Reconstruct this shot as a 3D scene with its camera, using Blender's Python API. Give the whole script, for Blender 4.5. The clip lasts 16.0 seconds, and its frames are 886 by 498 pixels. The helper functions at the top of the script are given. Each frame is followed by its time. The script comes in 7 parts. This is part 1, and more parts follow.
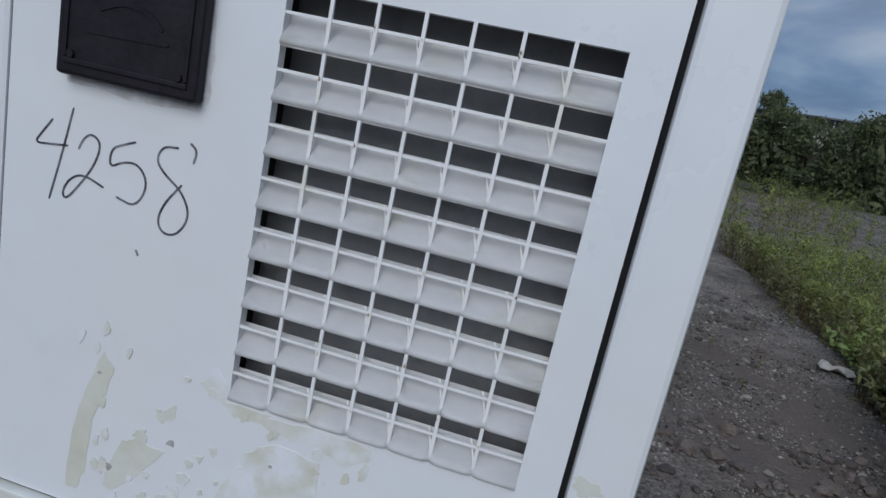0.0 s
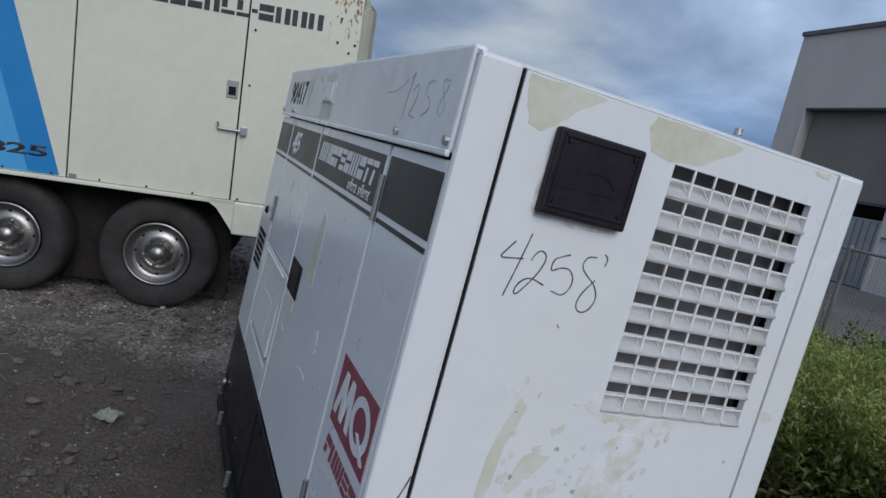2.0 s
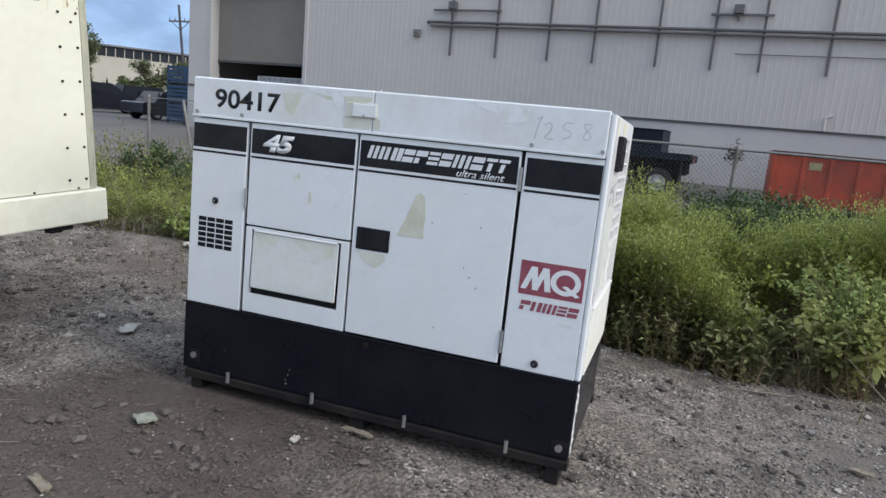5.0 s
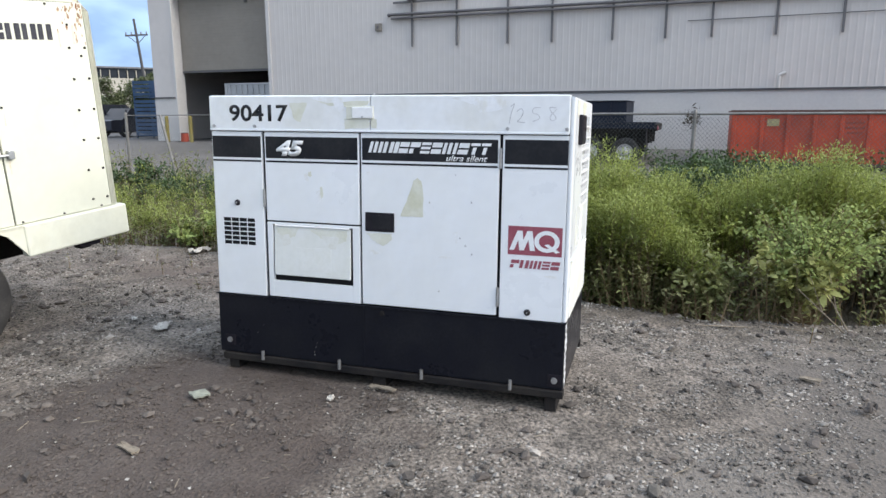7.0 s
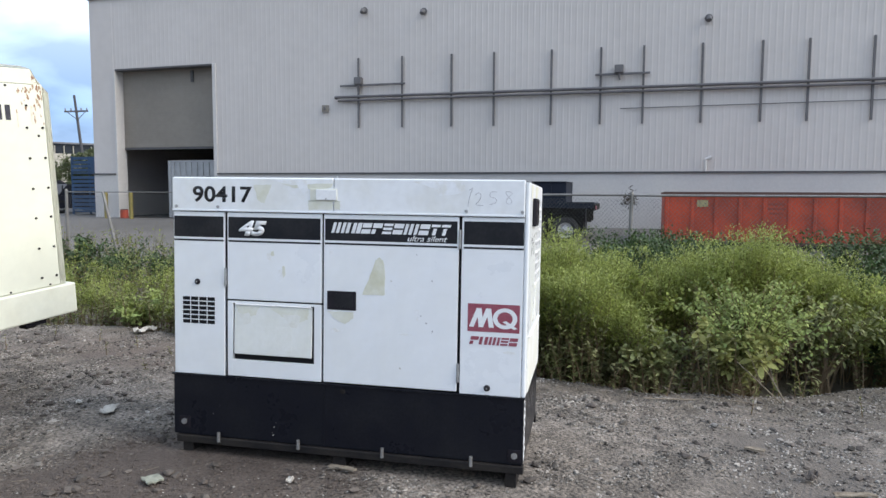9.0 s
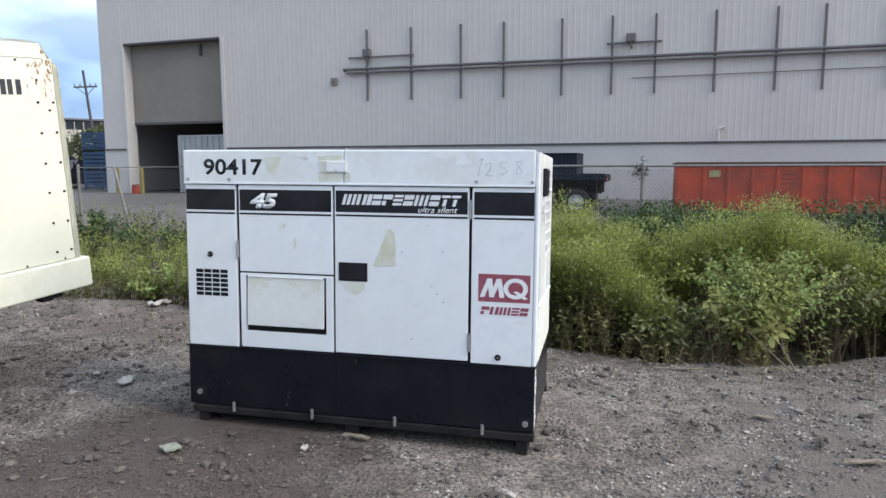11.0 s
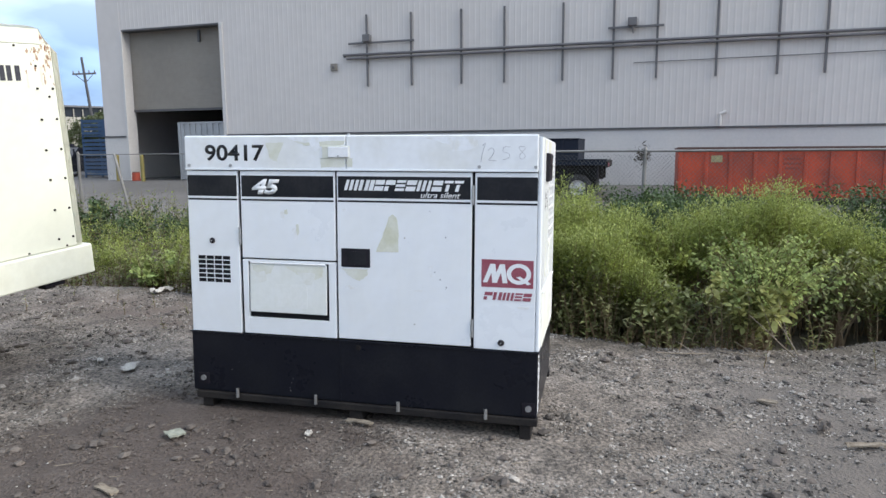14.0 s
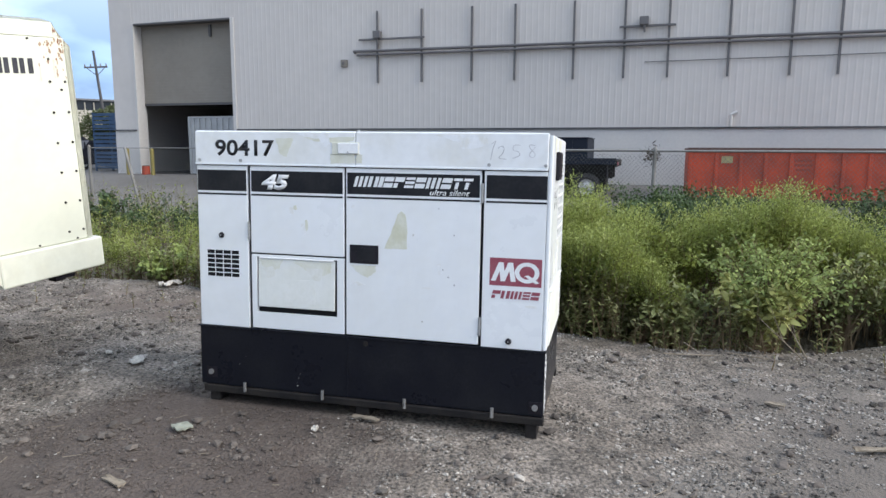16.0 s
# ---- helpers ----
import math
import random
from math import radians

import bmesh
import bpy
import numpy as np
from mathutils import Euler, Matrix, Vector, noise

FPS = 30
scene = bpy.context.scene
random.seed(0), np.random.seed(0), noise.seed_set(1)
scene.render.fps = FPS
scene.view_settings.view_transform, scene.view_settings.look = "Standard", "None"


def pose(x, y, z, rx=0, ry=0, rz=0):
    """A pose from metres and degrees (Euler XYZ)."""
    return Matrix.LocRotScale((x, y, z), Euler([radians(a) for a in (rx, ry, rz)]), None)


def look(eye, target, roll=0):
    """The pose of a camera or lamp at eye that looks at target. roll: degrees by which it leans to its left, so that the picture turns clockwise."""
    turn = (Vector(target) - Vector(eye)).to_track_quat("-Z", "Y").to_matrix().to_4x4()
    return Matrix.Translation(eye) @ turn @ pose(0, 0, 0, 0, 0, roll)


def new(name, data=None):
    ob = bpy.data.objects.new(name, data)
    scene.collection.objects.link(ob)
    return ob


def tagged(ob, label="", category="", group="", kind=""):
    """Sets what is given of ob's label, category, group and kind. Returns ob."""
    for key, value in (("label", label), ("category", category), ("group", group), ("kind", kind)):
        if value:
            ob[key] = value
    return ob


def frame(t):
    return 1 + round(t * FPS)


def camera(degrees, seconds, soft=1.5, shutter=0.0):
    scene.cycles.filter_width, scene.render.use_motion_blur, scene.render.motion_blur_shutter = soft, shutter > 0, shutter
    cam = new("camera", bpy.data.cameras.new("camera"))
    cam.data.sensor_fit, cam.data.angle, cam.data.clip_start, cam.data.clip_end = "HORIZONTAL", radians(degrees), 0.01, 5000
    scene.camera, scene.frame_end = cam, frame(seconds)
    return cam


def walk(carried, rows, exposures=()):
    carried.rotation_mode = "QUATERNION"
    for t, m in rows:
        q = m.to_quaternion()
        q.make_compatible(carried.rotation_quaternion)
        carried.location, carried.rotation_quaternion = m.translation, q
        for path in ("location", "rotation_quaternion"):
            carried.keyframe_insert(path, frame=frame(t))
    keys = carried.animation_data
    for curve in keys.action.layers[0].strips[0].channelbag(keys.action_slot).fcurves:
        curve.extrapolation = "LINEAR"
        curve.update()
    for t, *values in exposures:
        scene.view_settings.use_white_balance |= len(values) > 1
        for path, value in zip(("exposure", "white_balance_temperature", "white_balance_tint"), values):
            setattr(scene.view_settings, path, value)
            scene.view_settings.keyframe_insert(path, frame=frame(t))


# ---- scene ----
cam = camera(66.5, 16.0)
# the yard falls slightly, and PATH is given along that fall; the generator leans a little more
FALL = pose(0, 0, 0, 0.7, 0.7, 0)
TIP = FALL @ pose(0, 0, 0, -0.29, 0.54, 0)
PATH = [
    (0, (0.797, -0.706, 1.466), (0.447, 1.205, 0.993), 11.55),
    (0.2, (0.726, -0.774, 1.467), (0.457, 1.154, 1.008), 11.24),
    (0.4, (0.666, -0.836, 1.496), (0.460, 1.077, 0.959), 11.71),
    (0.5, (0.626, -0.887, 1.467), (0.504, 1.054, 1.005), 11.92),
    (0.8, (0.469, -1.044, 1.479), (0.683, 0.911, 1.112), 13.14),
    (1, (0.371, -1.098, 1.489), (0.703, 0.844, 1.148), 13.71),
    (1.2, (0.236, -1.102, 1.480), (0.659, 0.823, 1.142), 14.64),
    (1.5, (-0.014, -1.054, 1.462), (0.521, 0.845, 1.134), 11.44),
    (1.8, (-0.243, -1.025, 1.478), (0.417, 0.839, 1.174), 12.95),
    (2, (-0.406, -1.022, 1.446), (0.373, 0.799, 1.171), 14.58),
    (2.2, (-0.608, -1.030, 1.454), (0.420, 0.665, 1.193), 15.58),
    (2.5, (-0.842, -0.983, 1.486), (0.374, 0.580, 1.213), 15.28),
    (2.8, (-1.112, -0.866, 1.429), (0.307, 0.524, 1.199), 12.15),
    (3, (-1.290, -0.761, 1.452), (0.217, 0.532, 1.209), 11.84),
    (3.2, (-1.516, -0.702, 1.459), (0.009, 0.567, 1.205), 11.36),
    (3.5, (-1.816, -0.645, 1.433), (-0.218, 0.539, 1.216), 12.37),
    (3.8, (-2.054, -0.560, 1.447), (-0.408, 0.560, 1.255), 13.04),
    (4, (-2.179, -0.459, 1.420), (-0.482, 0.583, 1.240), 12.49),
    (4.2, (-2.263, -0.347, 1.410), (-0.510, 0.603, 1.248), 11.83),
    (4.5, (-2.403, -0.276, 1.461), (-0.578, 0.523, 1.292), 10.45),
    (4.8, (-2.605, -0.268, 1.463), (-0.764, 0.455, 1.169), 4.62),
    (5, (-2.784, -0.265, 1.492), (-0.917, 0.361, 1.144), 6.00),
    (5.2, (-2.864, -0.312, 1.491), (-0.986, 0.272, 1.129), 4.80),
    (7.3, (-3.404, -0.344, 1.509), (-1.521, 0.212, 1.129), 0.26),
    (7.5, (-3.442, -0.305, 1.510), (-1.548, 0.218, 1.136), 0.60),
    (8, (-3.445, -0.301, 1.528), (-1.507, 0.138, 1.303), 0.74),
    (8.5, (-3.454, -0.283, 1.536), (-1.508, 0.161, 1.413), 0.84),
    (9, (-3.458, -0.282, 1.530), (-1.507, 0.132, 1.380), 1.13),
    (9.5, (-3.466, -0.279, 1.524), (-1.522, 0.146, 1.329), 0.94),
    (12, (-3.469, -0.286, 1.518), (-1.534, 0.161, 1.278), 0.44),
    (12.5, (-3.470, -0.284, 1.518), (-1.539, 0.170, 1.267), 0.24),
    (13, (-3.465, -0.280, 1.518), (-1.535, 0.178, 1.263), 0.34),
    (13.5, (-3.458, -0.279, 1.512), (-1.527, 0.171, 1.250), 0.24),
    (14, (-3.461, -0.271, 1.512), (-1.529, 0.171, 1.243), 0.44),
    (14.5, (-3.452, -0.268, 1.512), (-1.522, 0.177, 1.237), 0.34),
    (15, (-3.451, -0.267, 1.511), (-1.523, 0.182, 1.229), 0.54),
    (15.5, (-3.461, -0.267, 1.514), (-1.533, 0.183, 1.233), 0.94),
    (16, (-3.460, -0.265, 1.513), (-1.534, 0.198, 1.236), 1.14),
]
# exposure and warmth rise as the camera comes to rest
EXPOSURE = [(0, -0.69, 6130, 10), (0.5, -0.73, 6130, 10), (1.0, -0.78, 6130, 10), (1.5, -0.72, 6130, 10), (2.0, -0.62, 6280, 10), (2.5, -0.44, 6520, 10), (3.0, -0.28, 6620, 10), (3.5, -0.05, 6730, 10), (4.0, 0.16, 6780, 10), (5.0, 0.47, 6900, 10), (7.5, 0.92, 6960, 10), (8.0, 0.92, 6930, 10), (8.5, 0.76, 6880, 10), (9.5, 0.78, 6880, 10), (12.0, 0.75, 6880, 10), (14.5, 0.86, 6880, 10), (16.0, 0.86, 6880, 10)]
walk(cam, [(t, FALL @ look(eye, target, roll)) for t, eye, target, roll in PATH], EXPOSURE)

# ---- world, sun, exposure ----
SUN_FROM = Vector((-0.06, -0.84, 0.56)).normalized()
world = bpy.data.worlds.new("world")
scene.world = world
world.use_nodes = True
wn, wl = world.node_tree.nodes, world.node_tree.links
wn.clear()


def wnode(kind, **values):
    n = wn.new(kind)
    for key, value in values.items():
        n.inputs[key].default_value = value
    return n


sky = wn.new("ShaderNodeTexSky")
sky.sky_type, sky.sun_disc = "NISHITA", False
sky.sun_elevation = math.asin(SUN_FROM.z)
sky.sun_rotation = math.atan2(SUN_FROM.x, SUN_FROM.y)
clear = wnode("ShaderNodeBackground", Strength=0.10)
wl.new(sky.outputs[0], clear.inputs[0])
coord = wn.new("ShaderNodeTexCoord")
sep = wn.new("ShaderNodeSeparateXYZ")
wl.new(coord.outputs["Generated"], sep.inputs[0])
# flat layer of cloud: directions are divided by their height
lift = wn.new("ShaderNodeMath")
lift.operation = "MAXIMUM"
lift.inputs[1].default_value = 0.0
wl.new(sep.outputs["Z"], lift.inputs[0])
low = wn.new("ShaderNodeMath")
low.operation = "ADD"
low.inputs[1].default_value = 0.26
wl.new(lift.outputs[0], low.inputs[0])
flat = wn.new("ShaderNodeVectorMath")
flat.operation = "DIVIDE"
wl.new(coord.outputs["Generated"], flat.inputs[0])
wl.new(low.outputs[0], flat.inputs[1])
puffs = wnode("ShaderNodeTexNoise", Scale=1.4, Detail=5.0, Roughness=0.5, Distortion=0.25)
wl.new(flat.outputs[0], puffs.inputs["Vector"])
tone = wn.new("ShaderNodeValToRGB")
tone.color_ramp.elements[0].position, tone.color_ramp.elements[0].color = 0.36, (0.25, 0.34, 0.50, 1)
tone.color_ramp.elements[1].position, tone.color_ramp.elements[1].color = 0.68, (1.0, 1.05, 1.1, 1)
mid = tone.color_ramp.elements.new(0.50)
mid.color = (0.44, 0.56, 0.76, 1)
wl.new(puffs.outputs["Fac"], tone.inputs[0])
# the overcast is brighter high up than at its foot
high = wn.new("ShaderNodeMapRange")
for key, value in ((1, 0.05), (2, 0.85), (3, 0.72), (4, 1.5)):
    high.inputs[key].default_value = value
wl.new(sep.outputs["Z"], high.inputs[0])
# thinner, whiter cloud over the warehouse side
side = wn.new("ShaderNodeVectorMath")
side.operation = "DOT_PRODUCT"
side.inputs[1].default_value = Vector((0.75, 0.62, 0.25)).normalized()
wl.new(coord.outputs["Generated"], side.inputs[0])
thin = wn.new("ShaderNodeMapRange")
thin.interpolation_type = "SMOOTHSTEP"
for key, value in ((1, 0.93), (2, 1.0), (3, 1.0), (4, 1.75)):
    thin.inputs[key].default_value = value
wl.new(side.outputs["Value"], thin.inputs[0])
power = wn.new("ShaderNodeMath")
power.operation = "MULTIPLY"
wl.new(high.outputs[0], power.inputs[0])
wl.new(thin.outputs[0], power.inputs[1])
# a bluer, heavier bank of cloud low down
bank = wn.new("ShaderNodeMapRange")
bank.interpolation_type = "SMOOTHSTEP"
for key, value in ((1, 0.09), (2, 0.22), (3, 0.85), (4, 0.0)):
    bank.inputs[key].default_value = value
wl.new(sep.outputs["Z"], bank.inputs[0])
low_tone = wn.new("ShaderNodeMix")
low_tone.data_type, low_tone.blend_type = "RGBA", "MULTIPLY"
low_tone.inputs["B"].default_value = (0.47, 0.645, 0.87, 1)
wl.new(bank.outputs[0], low_tone.inputs["Factor"])
wl.new(tone.outputs[0], low_tone.inputs["A"])
cloud = wn.new("ShaderNodeBackground")
wl.new(low_tone.outputs["Result"], cloud.inputs[0])
wl.new(power.outputs[0], cloud.inputs[1])
both = wnode("ShaderNodeMixShader", Fac=0.86)
wl.new(clear.outputs[0], both.inputs[1])
wl.new(cloud.outputs[0], both.inputs[2])
out = wn.new("ShaderNodeOutputWorld")
wl.new(both.outputs[0], out.inputs[0])

sun = new("sun", bpy.data.lights.new("sun", "SUN"))
sun.data.energy, sun.data.angle, sun.data.color = 2.4, radians(42), (1.0, 0.98, 0.955)
sun.matrix_world = look(SUN_FROM * 30, (0, 0, 0))

# ---- materials ----


def surface(name, base, rough=0.6, metal=0.0, second=None, big=1.5, amount=0.5, fine=60.0, grain=0.12, bump=0.0, bump_size=80.0,
            coat=0.0, each=0.0, islands=0.0, clear_through=0.0, sharp=0.12, at=0.5, rough_var=0.12, spec=0.5):
    """Paint, metal, soil and so on: base colour, blotches of a second colour at a large scale, grain at a fine one, relief and gloss."""
    m = bpy.data.materials.new(name)
    m.use_nodes = True
    n, l = m.node_tree.nodes, m.node_tree.links
    p = n["Principled BSDF"]
    p.inputs["Metallic"].default_value = metal
    p.inputs["Coat Weight"].default_value = coat
    p.inputs["Specular IOR Level"].default_value = spec
    p.inputs["Coat Roughness"].default_value = 0.12
    co = n.new("ShaderNodeTexCoord")
    large = n.new("ShaderNodeTexNoise")
    large.inputs["Scale"].default_value, large.inputs["Detail"].default_value, large.inputs["Roughness"].default_value = big, 6.0, 0.6
    small = n.new("ShaderNodeTexNoise")
    small.inputs["Scale"].default_value, small.inputs["Detail"].default_value = fine, 4.0
    for t in (large, small):
        l.new(co.outputs["Object"], t.inputs["Vector"])
    ramp = n.new("ShaderNodeMapRange")
    ramp.inputs[1].default_value, ramp.inputs[2].default_value = at - sharp, at + sharp
    ramp.inputs[3].default_value, ramp.inputs[4].default_value = 0.0, amount
    l.new(large.outputs["Fac"], ramp.inputs[0])
    mix = n.new("ShaderNodeMix")
    mix.data_type = "RGBA"
    mix.inputs["A"].default_value = (*base, 1)
    mix.inputs["B"].default_value = (*(second or [c * 0.7 for c in base]), 1)
    l.new(ramp.outputs[0], mix.inputs["Factor"])
    value = n.new("ShaderNodeMapRange")
    value.inputs[1].default_value, value.inputs[2].default_value = 0.25, 0.75
    value.inputs[3].default_value, value.inputs[4].default_value = 1 - grain, 1 + grain
    l.new(small.outputs["Fac"], value.inputs[0])
    last = value.outputs[0]
    for strength, node, socket in ((each, "ShaderNodeObjectInfo", "Random"), (islands, "ShaderNodeNewGeometry", "Random Per Island")):
        if strength:
            info = n.new(node)
            span = n.new("ShaderNodeMapRange")
            span.inputs[3].default_value, span.inputs[4].default_value = 1 - strength, 1 + strength
            l.new(info.outputs[socket], span.inputs[0])
            times = n.new("ShaderNodeMath")
            times.operation = "MULTIPLY"
            l.new(last, times.inputs[0])
            l.new(span.outputs[0], times.inputs[1])
            last = times.outputs[0]
    hsv = n.new("ShaderNodeHueSaturation")
    l.new(mix.outputs["Result"], hsv.inputs["Color"])
    l.new(last, hsv.inputs["Value"])
    l.new(hsv.outputs[0], p.inputs["Base Color"])
    rr = n.new("ShaderNodeMapRange")
    rr.inputs[3].default_value, rr.inputs[4].default_value = max(0.02, rough - rough_var), min(1, rough + rough_var)
    l.new(large.outputs["Fac"], rr.inputs[0])
    l.new(rr.outputs[0], p.inputs["Roughness"])
    if bump:
        relief = n.new("ShaderNodeTexNoise")
        relief.inputs["Scale"].default_value, relief.inputs["Detail"].default_value = bump_size, 5.0
        l.new(co.outputs["Object"], relief.inputs["Vector"])
        b = n.new("ShaderNodeBump")
        b.inputs["Strength"].default_value, b.inputs["Distance"].default_value = 1.0, bump
        l.new(relief.outputs["Fac"], b.inputs["Height"])
        l.new(b.outputs[0], p.inputs["Normal"])
    if clear_through:
        t = n.new("ShaderNodeBsdfTranslucent")
        l.new(hsv.outputs[0], t.inputs["Color"])
        s = n.new("ShaderNodeMixShader")
        s.inputs[0].default_value = clear_through
        l.new(p.outputs[0], s.inputs[1])
        l.new(t.outputs[0], s.inputs[2])
        l.new(s.outputs[0], n["Material Output"].inputs[0])
    return m


WHITE = surface("white_enamel", (0.79, 0.82, 0.855), 0.30, second=(0.745, 0.765, 0.765), big=2.2, amount=0.6, fine=9, grain=0.03, bump=0.0012, bump_size=7, coat=0.25)
ROOF_WHITE = surface("grimy_white", (0.775, 0.80, 0.825), 0.36, second=(0.70, 0.71, 0.69), big=3.2, amount=0.75, at=0.54, sharp=0.10, fine=22, grain=0.04, bump=0.0012, bump_size=7, coat=0.1)
COVER = surface("yellowed_cover", (0.71, 0.725, 0.69), 0.45, second=(0.76, 0.78, 0.78), big=6, amount=0.6, fine=30, grain=0.03)
# stained slat paint, lightened to hold the light its up-turned lips catch
SLAT_LIT = surface("lit_slat_white", (0.89, 0.895, 0.90), 0.42, second=(0.74, 0.73, 0.60), big=7.0, amount=0.5, at=0.60, sharp=0.06, fine=30, grain=0.05)
PRIMER_FADED = surface("half_worn_primer", (0.65, 0.655, 0.56), 0.5, second=(0.785, 0.81, 0.845), big=16, amount=1.0, at=0.50, sharp=0.10, fine=60, grain=0.04)
SMUDGE = surface("brown_smudge", (0.56, 0.54, 0.53), 0.5, second=(0.785, 0.81, 0.845), big=40, amount=1.0, at=0.50, sharp=0.16, fine=60, grain=0.06)
COVER_SMEAR = surface("cover_smear", (0.675, 0.68, 0.63), 0.45, second=(0.735, 0.75, 0.73), big=22, amount=1.0, at=0.5, sharp=0.15, fine=60, grain=0.04)
LABEL_GHOST = surface("label_ghost", (0.745, 0.76, 0.74), 0.45, second=(0.71, 0.725, 0.69), big=20, amount=0.8, fine=60, grain=0.03)
INSIDE = surface("grey_lining", (0.20, 0.20, 0.205), 0.8, big=8)
WORN = surface("worn_white", (0.84, 0.85, 0.86), 0.38, second=(0.70, 0.70, 0.56), big=5.0, amount=0.55, at=0.60, sharp=0.04, fine=30, grain=0.05, bump=0.001, bump_size=12)
PRIMER = surface("cream_primer", (0.58, 0.58, 0.45), 0.55, second=(0.70, 0.71, 0.64), big=9, amount=0.7, fine=60, grain=0.05)
PRIMER_PALE = surface("thin_cream", (0.63, 0.635, 0.535), 0.5, second=(0.72, 0.735, 0.69), big=8, amount=0.8, fine=60, grain=0.04)
TANK = surface("black_enamel", (0.008, 0.009, 0.014), 0.30, spec=0.22, second=(0.014, 0.015, 0.018), big=4.0, amount=0.6, at=0.56, fine=70, grain=0.25, bump=0.0012, bump_size=9)
RAIL = surface("dusty_black_steel", (0.012, 0.011, 0.012), 0.75, spec=0.2, second=(0.030, 0.026, 0.023), big=6, amount=0.7, fine=90, grain=0.25, bump=0.001)
BLACK = surface("black_decal", (0.009, 0.010, 0.014), 0.36, spec=0.22, second=(0.03, 0.03, 0.032), big=5, amount=0.5, fine=60, grain=0.2)
RUBBER = surface("black_plastic", (0.009, 0.008, 0.012), 0.5, spec=0.25, second=(0.022, 0.018, 0.025), big=14, amount=0.5, fine=90, grain=0.2, bump=0.0006, bump_size=120)
SEAM = surface("dark_gap", (0.014, 0.014, 0.016), 0.8, spec=0.15)
DECAL_WHITE = surface("decal_white", (0.80, 0.82, 0.84), 0.4, fine=60, grain=0.05)
RED = surface("maroon_decal", (0.27, 0.055, 0.085), 0.45, second=(0.33, 0.10, 0.13), big=12, amount=0.6, fine=70, grain=0.12)
STAIN = surface("grey_smear", (0.72, 0.73, 0.715), 0.4, second=(0.785, 0.81, 0.84), big=14, amount=1.0, at=0.47, sharp=0.07, fine=60, grain=0.06)
STREAKED = surface("streaked_white", (0.765, 0.78, 0.765), 0.42, second=(0.68, 0.682, 0.59), big=4.5, amount=0.8, at=0.54, sharp=0.12, fine=40, grain=0.05)
INK = surface("marker_ink", (0.045, 0.045, 0.06), 0.6, second=(0.27, 0.27, 0.30), big=55, amount=0.9, at=0.54, sharp=0.10, fine=200, grain=0.2)
INK_GHOST = surface("ghost_ink", (0.46, 0.47, 0.50), 0.5, second=(0.62, 0.63, 0.66), big=50, amount=0.9, fine=200, grain=0.1)
INK_FAINT = surface("faded_ink", (0.27, 0.28, 0.31), 0.6, second=(0.52, 0.53, 0.56), big=50, amount=0.9, fine=200, grain=0.1)
ZINC = surface("zinc", (0.45, 0.46, 0.47), 0.42, metal=0.8, second=(0.30, 0.29, 0.28), big=14, amount=0.5, fine=120, grain=0.15)
CHIP = surface("chipped_paint", (0.33, 0.33, 0.33), 0.7, second=(0.62, 0.62, 0.58), big=40, amount=0.8, fine=200)
CREAM = surface("cream_enamel", (0.685, 0.69, 0.585), 0.38, second=(0.62, 0.615, 0.505), big=1.8, amount=0.5, fine=14, grain=0.035, bump=0.0015, bump_size=4, coat=0.15)
CREAM_PALE = surface("cream_flange", (0.72, 0.725, 0.62), 0.42, second=(0.66, 0.64, 0.5), big=3, amount=0.5, fine=20, grain=0.05, bump=0.001, bump_size=12)
FLAKING = surface("flaking_cream", (0.66, 0.65, 0.53), 0.5, second=(0.20, 0.075, 0.035), big=11, amount=0.95, at=0.545, sharp=0.035, fine=60, grain=0.12, bump=0.0015, bump_size=30)
RUST_THIN = surface("rust_run", (0.62, 0.55, 0.42), 0.6, second=(0.68, 0.67, 0.56), big=30, amount=0.8, fine=120, grain=0.08)
RUST = surface("rust", (0.26, 0.11, 0.05), 0.85, second=(0.52, 0.42, 0.30), big=24, amount=0.85, fine=120, grain=0.35, bump=0.001)
BLUE_PALE = surface("light_blue_stripe", (0.075, 0.35, 0.68), 0.38, second=(0.10, 0.38, 0.70), big=5, amount=0.5, fine=60, grain=0.05)
BLUE_DEEP = surface("blue_stripe", (0.022, 0.215, 0.53), 0.38, second=(0.035, 0.24, 0.55), big=5, amount=0.5, fine=60, grain=0.06)
NAVY = surface("dark_lettering", (0.02, 0.02, 0.03), 0.45, second=(0.06, 0.06, 0.07), big=20, amount=0.5)
TYRE = surface("tyre_rubber", (0.02, 0.019, 0.019), 0.85, second=(0.05, 0.046, 0.043), big=6, amount=0.7, fine=90, grain=0.25, bump=0.001, bump_size=60)
CHROME = surface("dull_chrome", (0.36, 0.35, 0.34), 0.38, metal=1.0, second=(0.34, 0.32, 0.30), big=12, amount=0.6, at=0.56, fine=80, grain=0.2)
GRIMY_RUST = surface("grimy_rust", (0.05, 0.032, 0.024), 0.9, second=(0.09, 0.055, 0.035), big=14, amount=0.8, fine=90, grain=0.3, bump=0.002)
CHASSIS = surface("grimy_chassis", (0.014, 0.013, 0.012), 0.85, spec=0.2, second=(0.035, 0.03, 0.026), big=6, amount=0.7, grain=0.3, bump=0.002)
SOIL = surface("gravelly_soil", (0.182, 0.157, 0.135), 0.95, second=(0.112, 0.093, 0.077), big=0.8, amount=0.8, sharp=0.10, at=0.52, fine=48, grain=0.9, bump=0.022, bump_size=55)


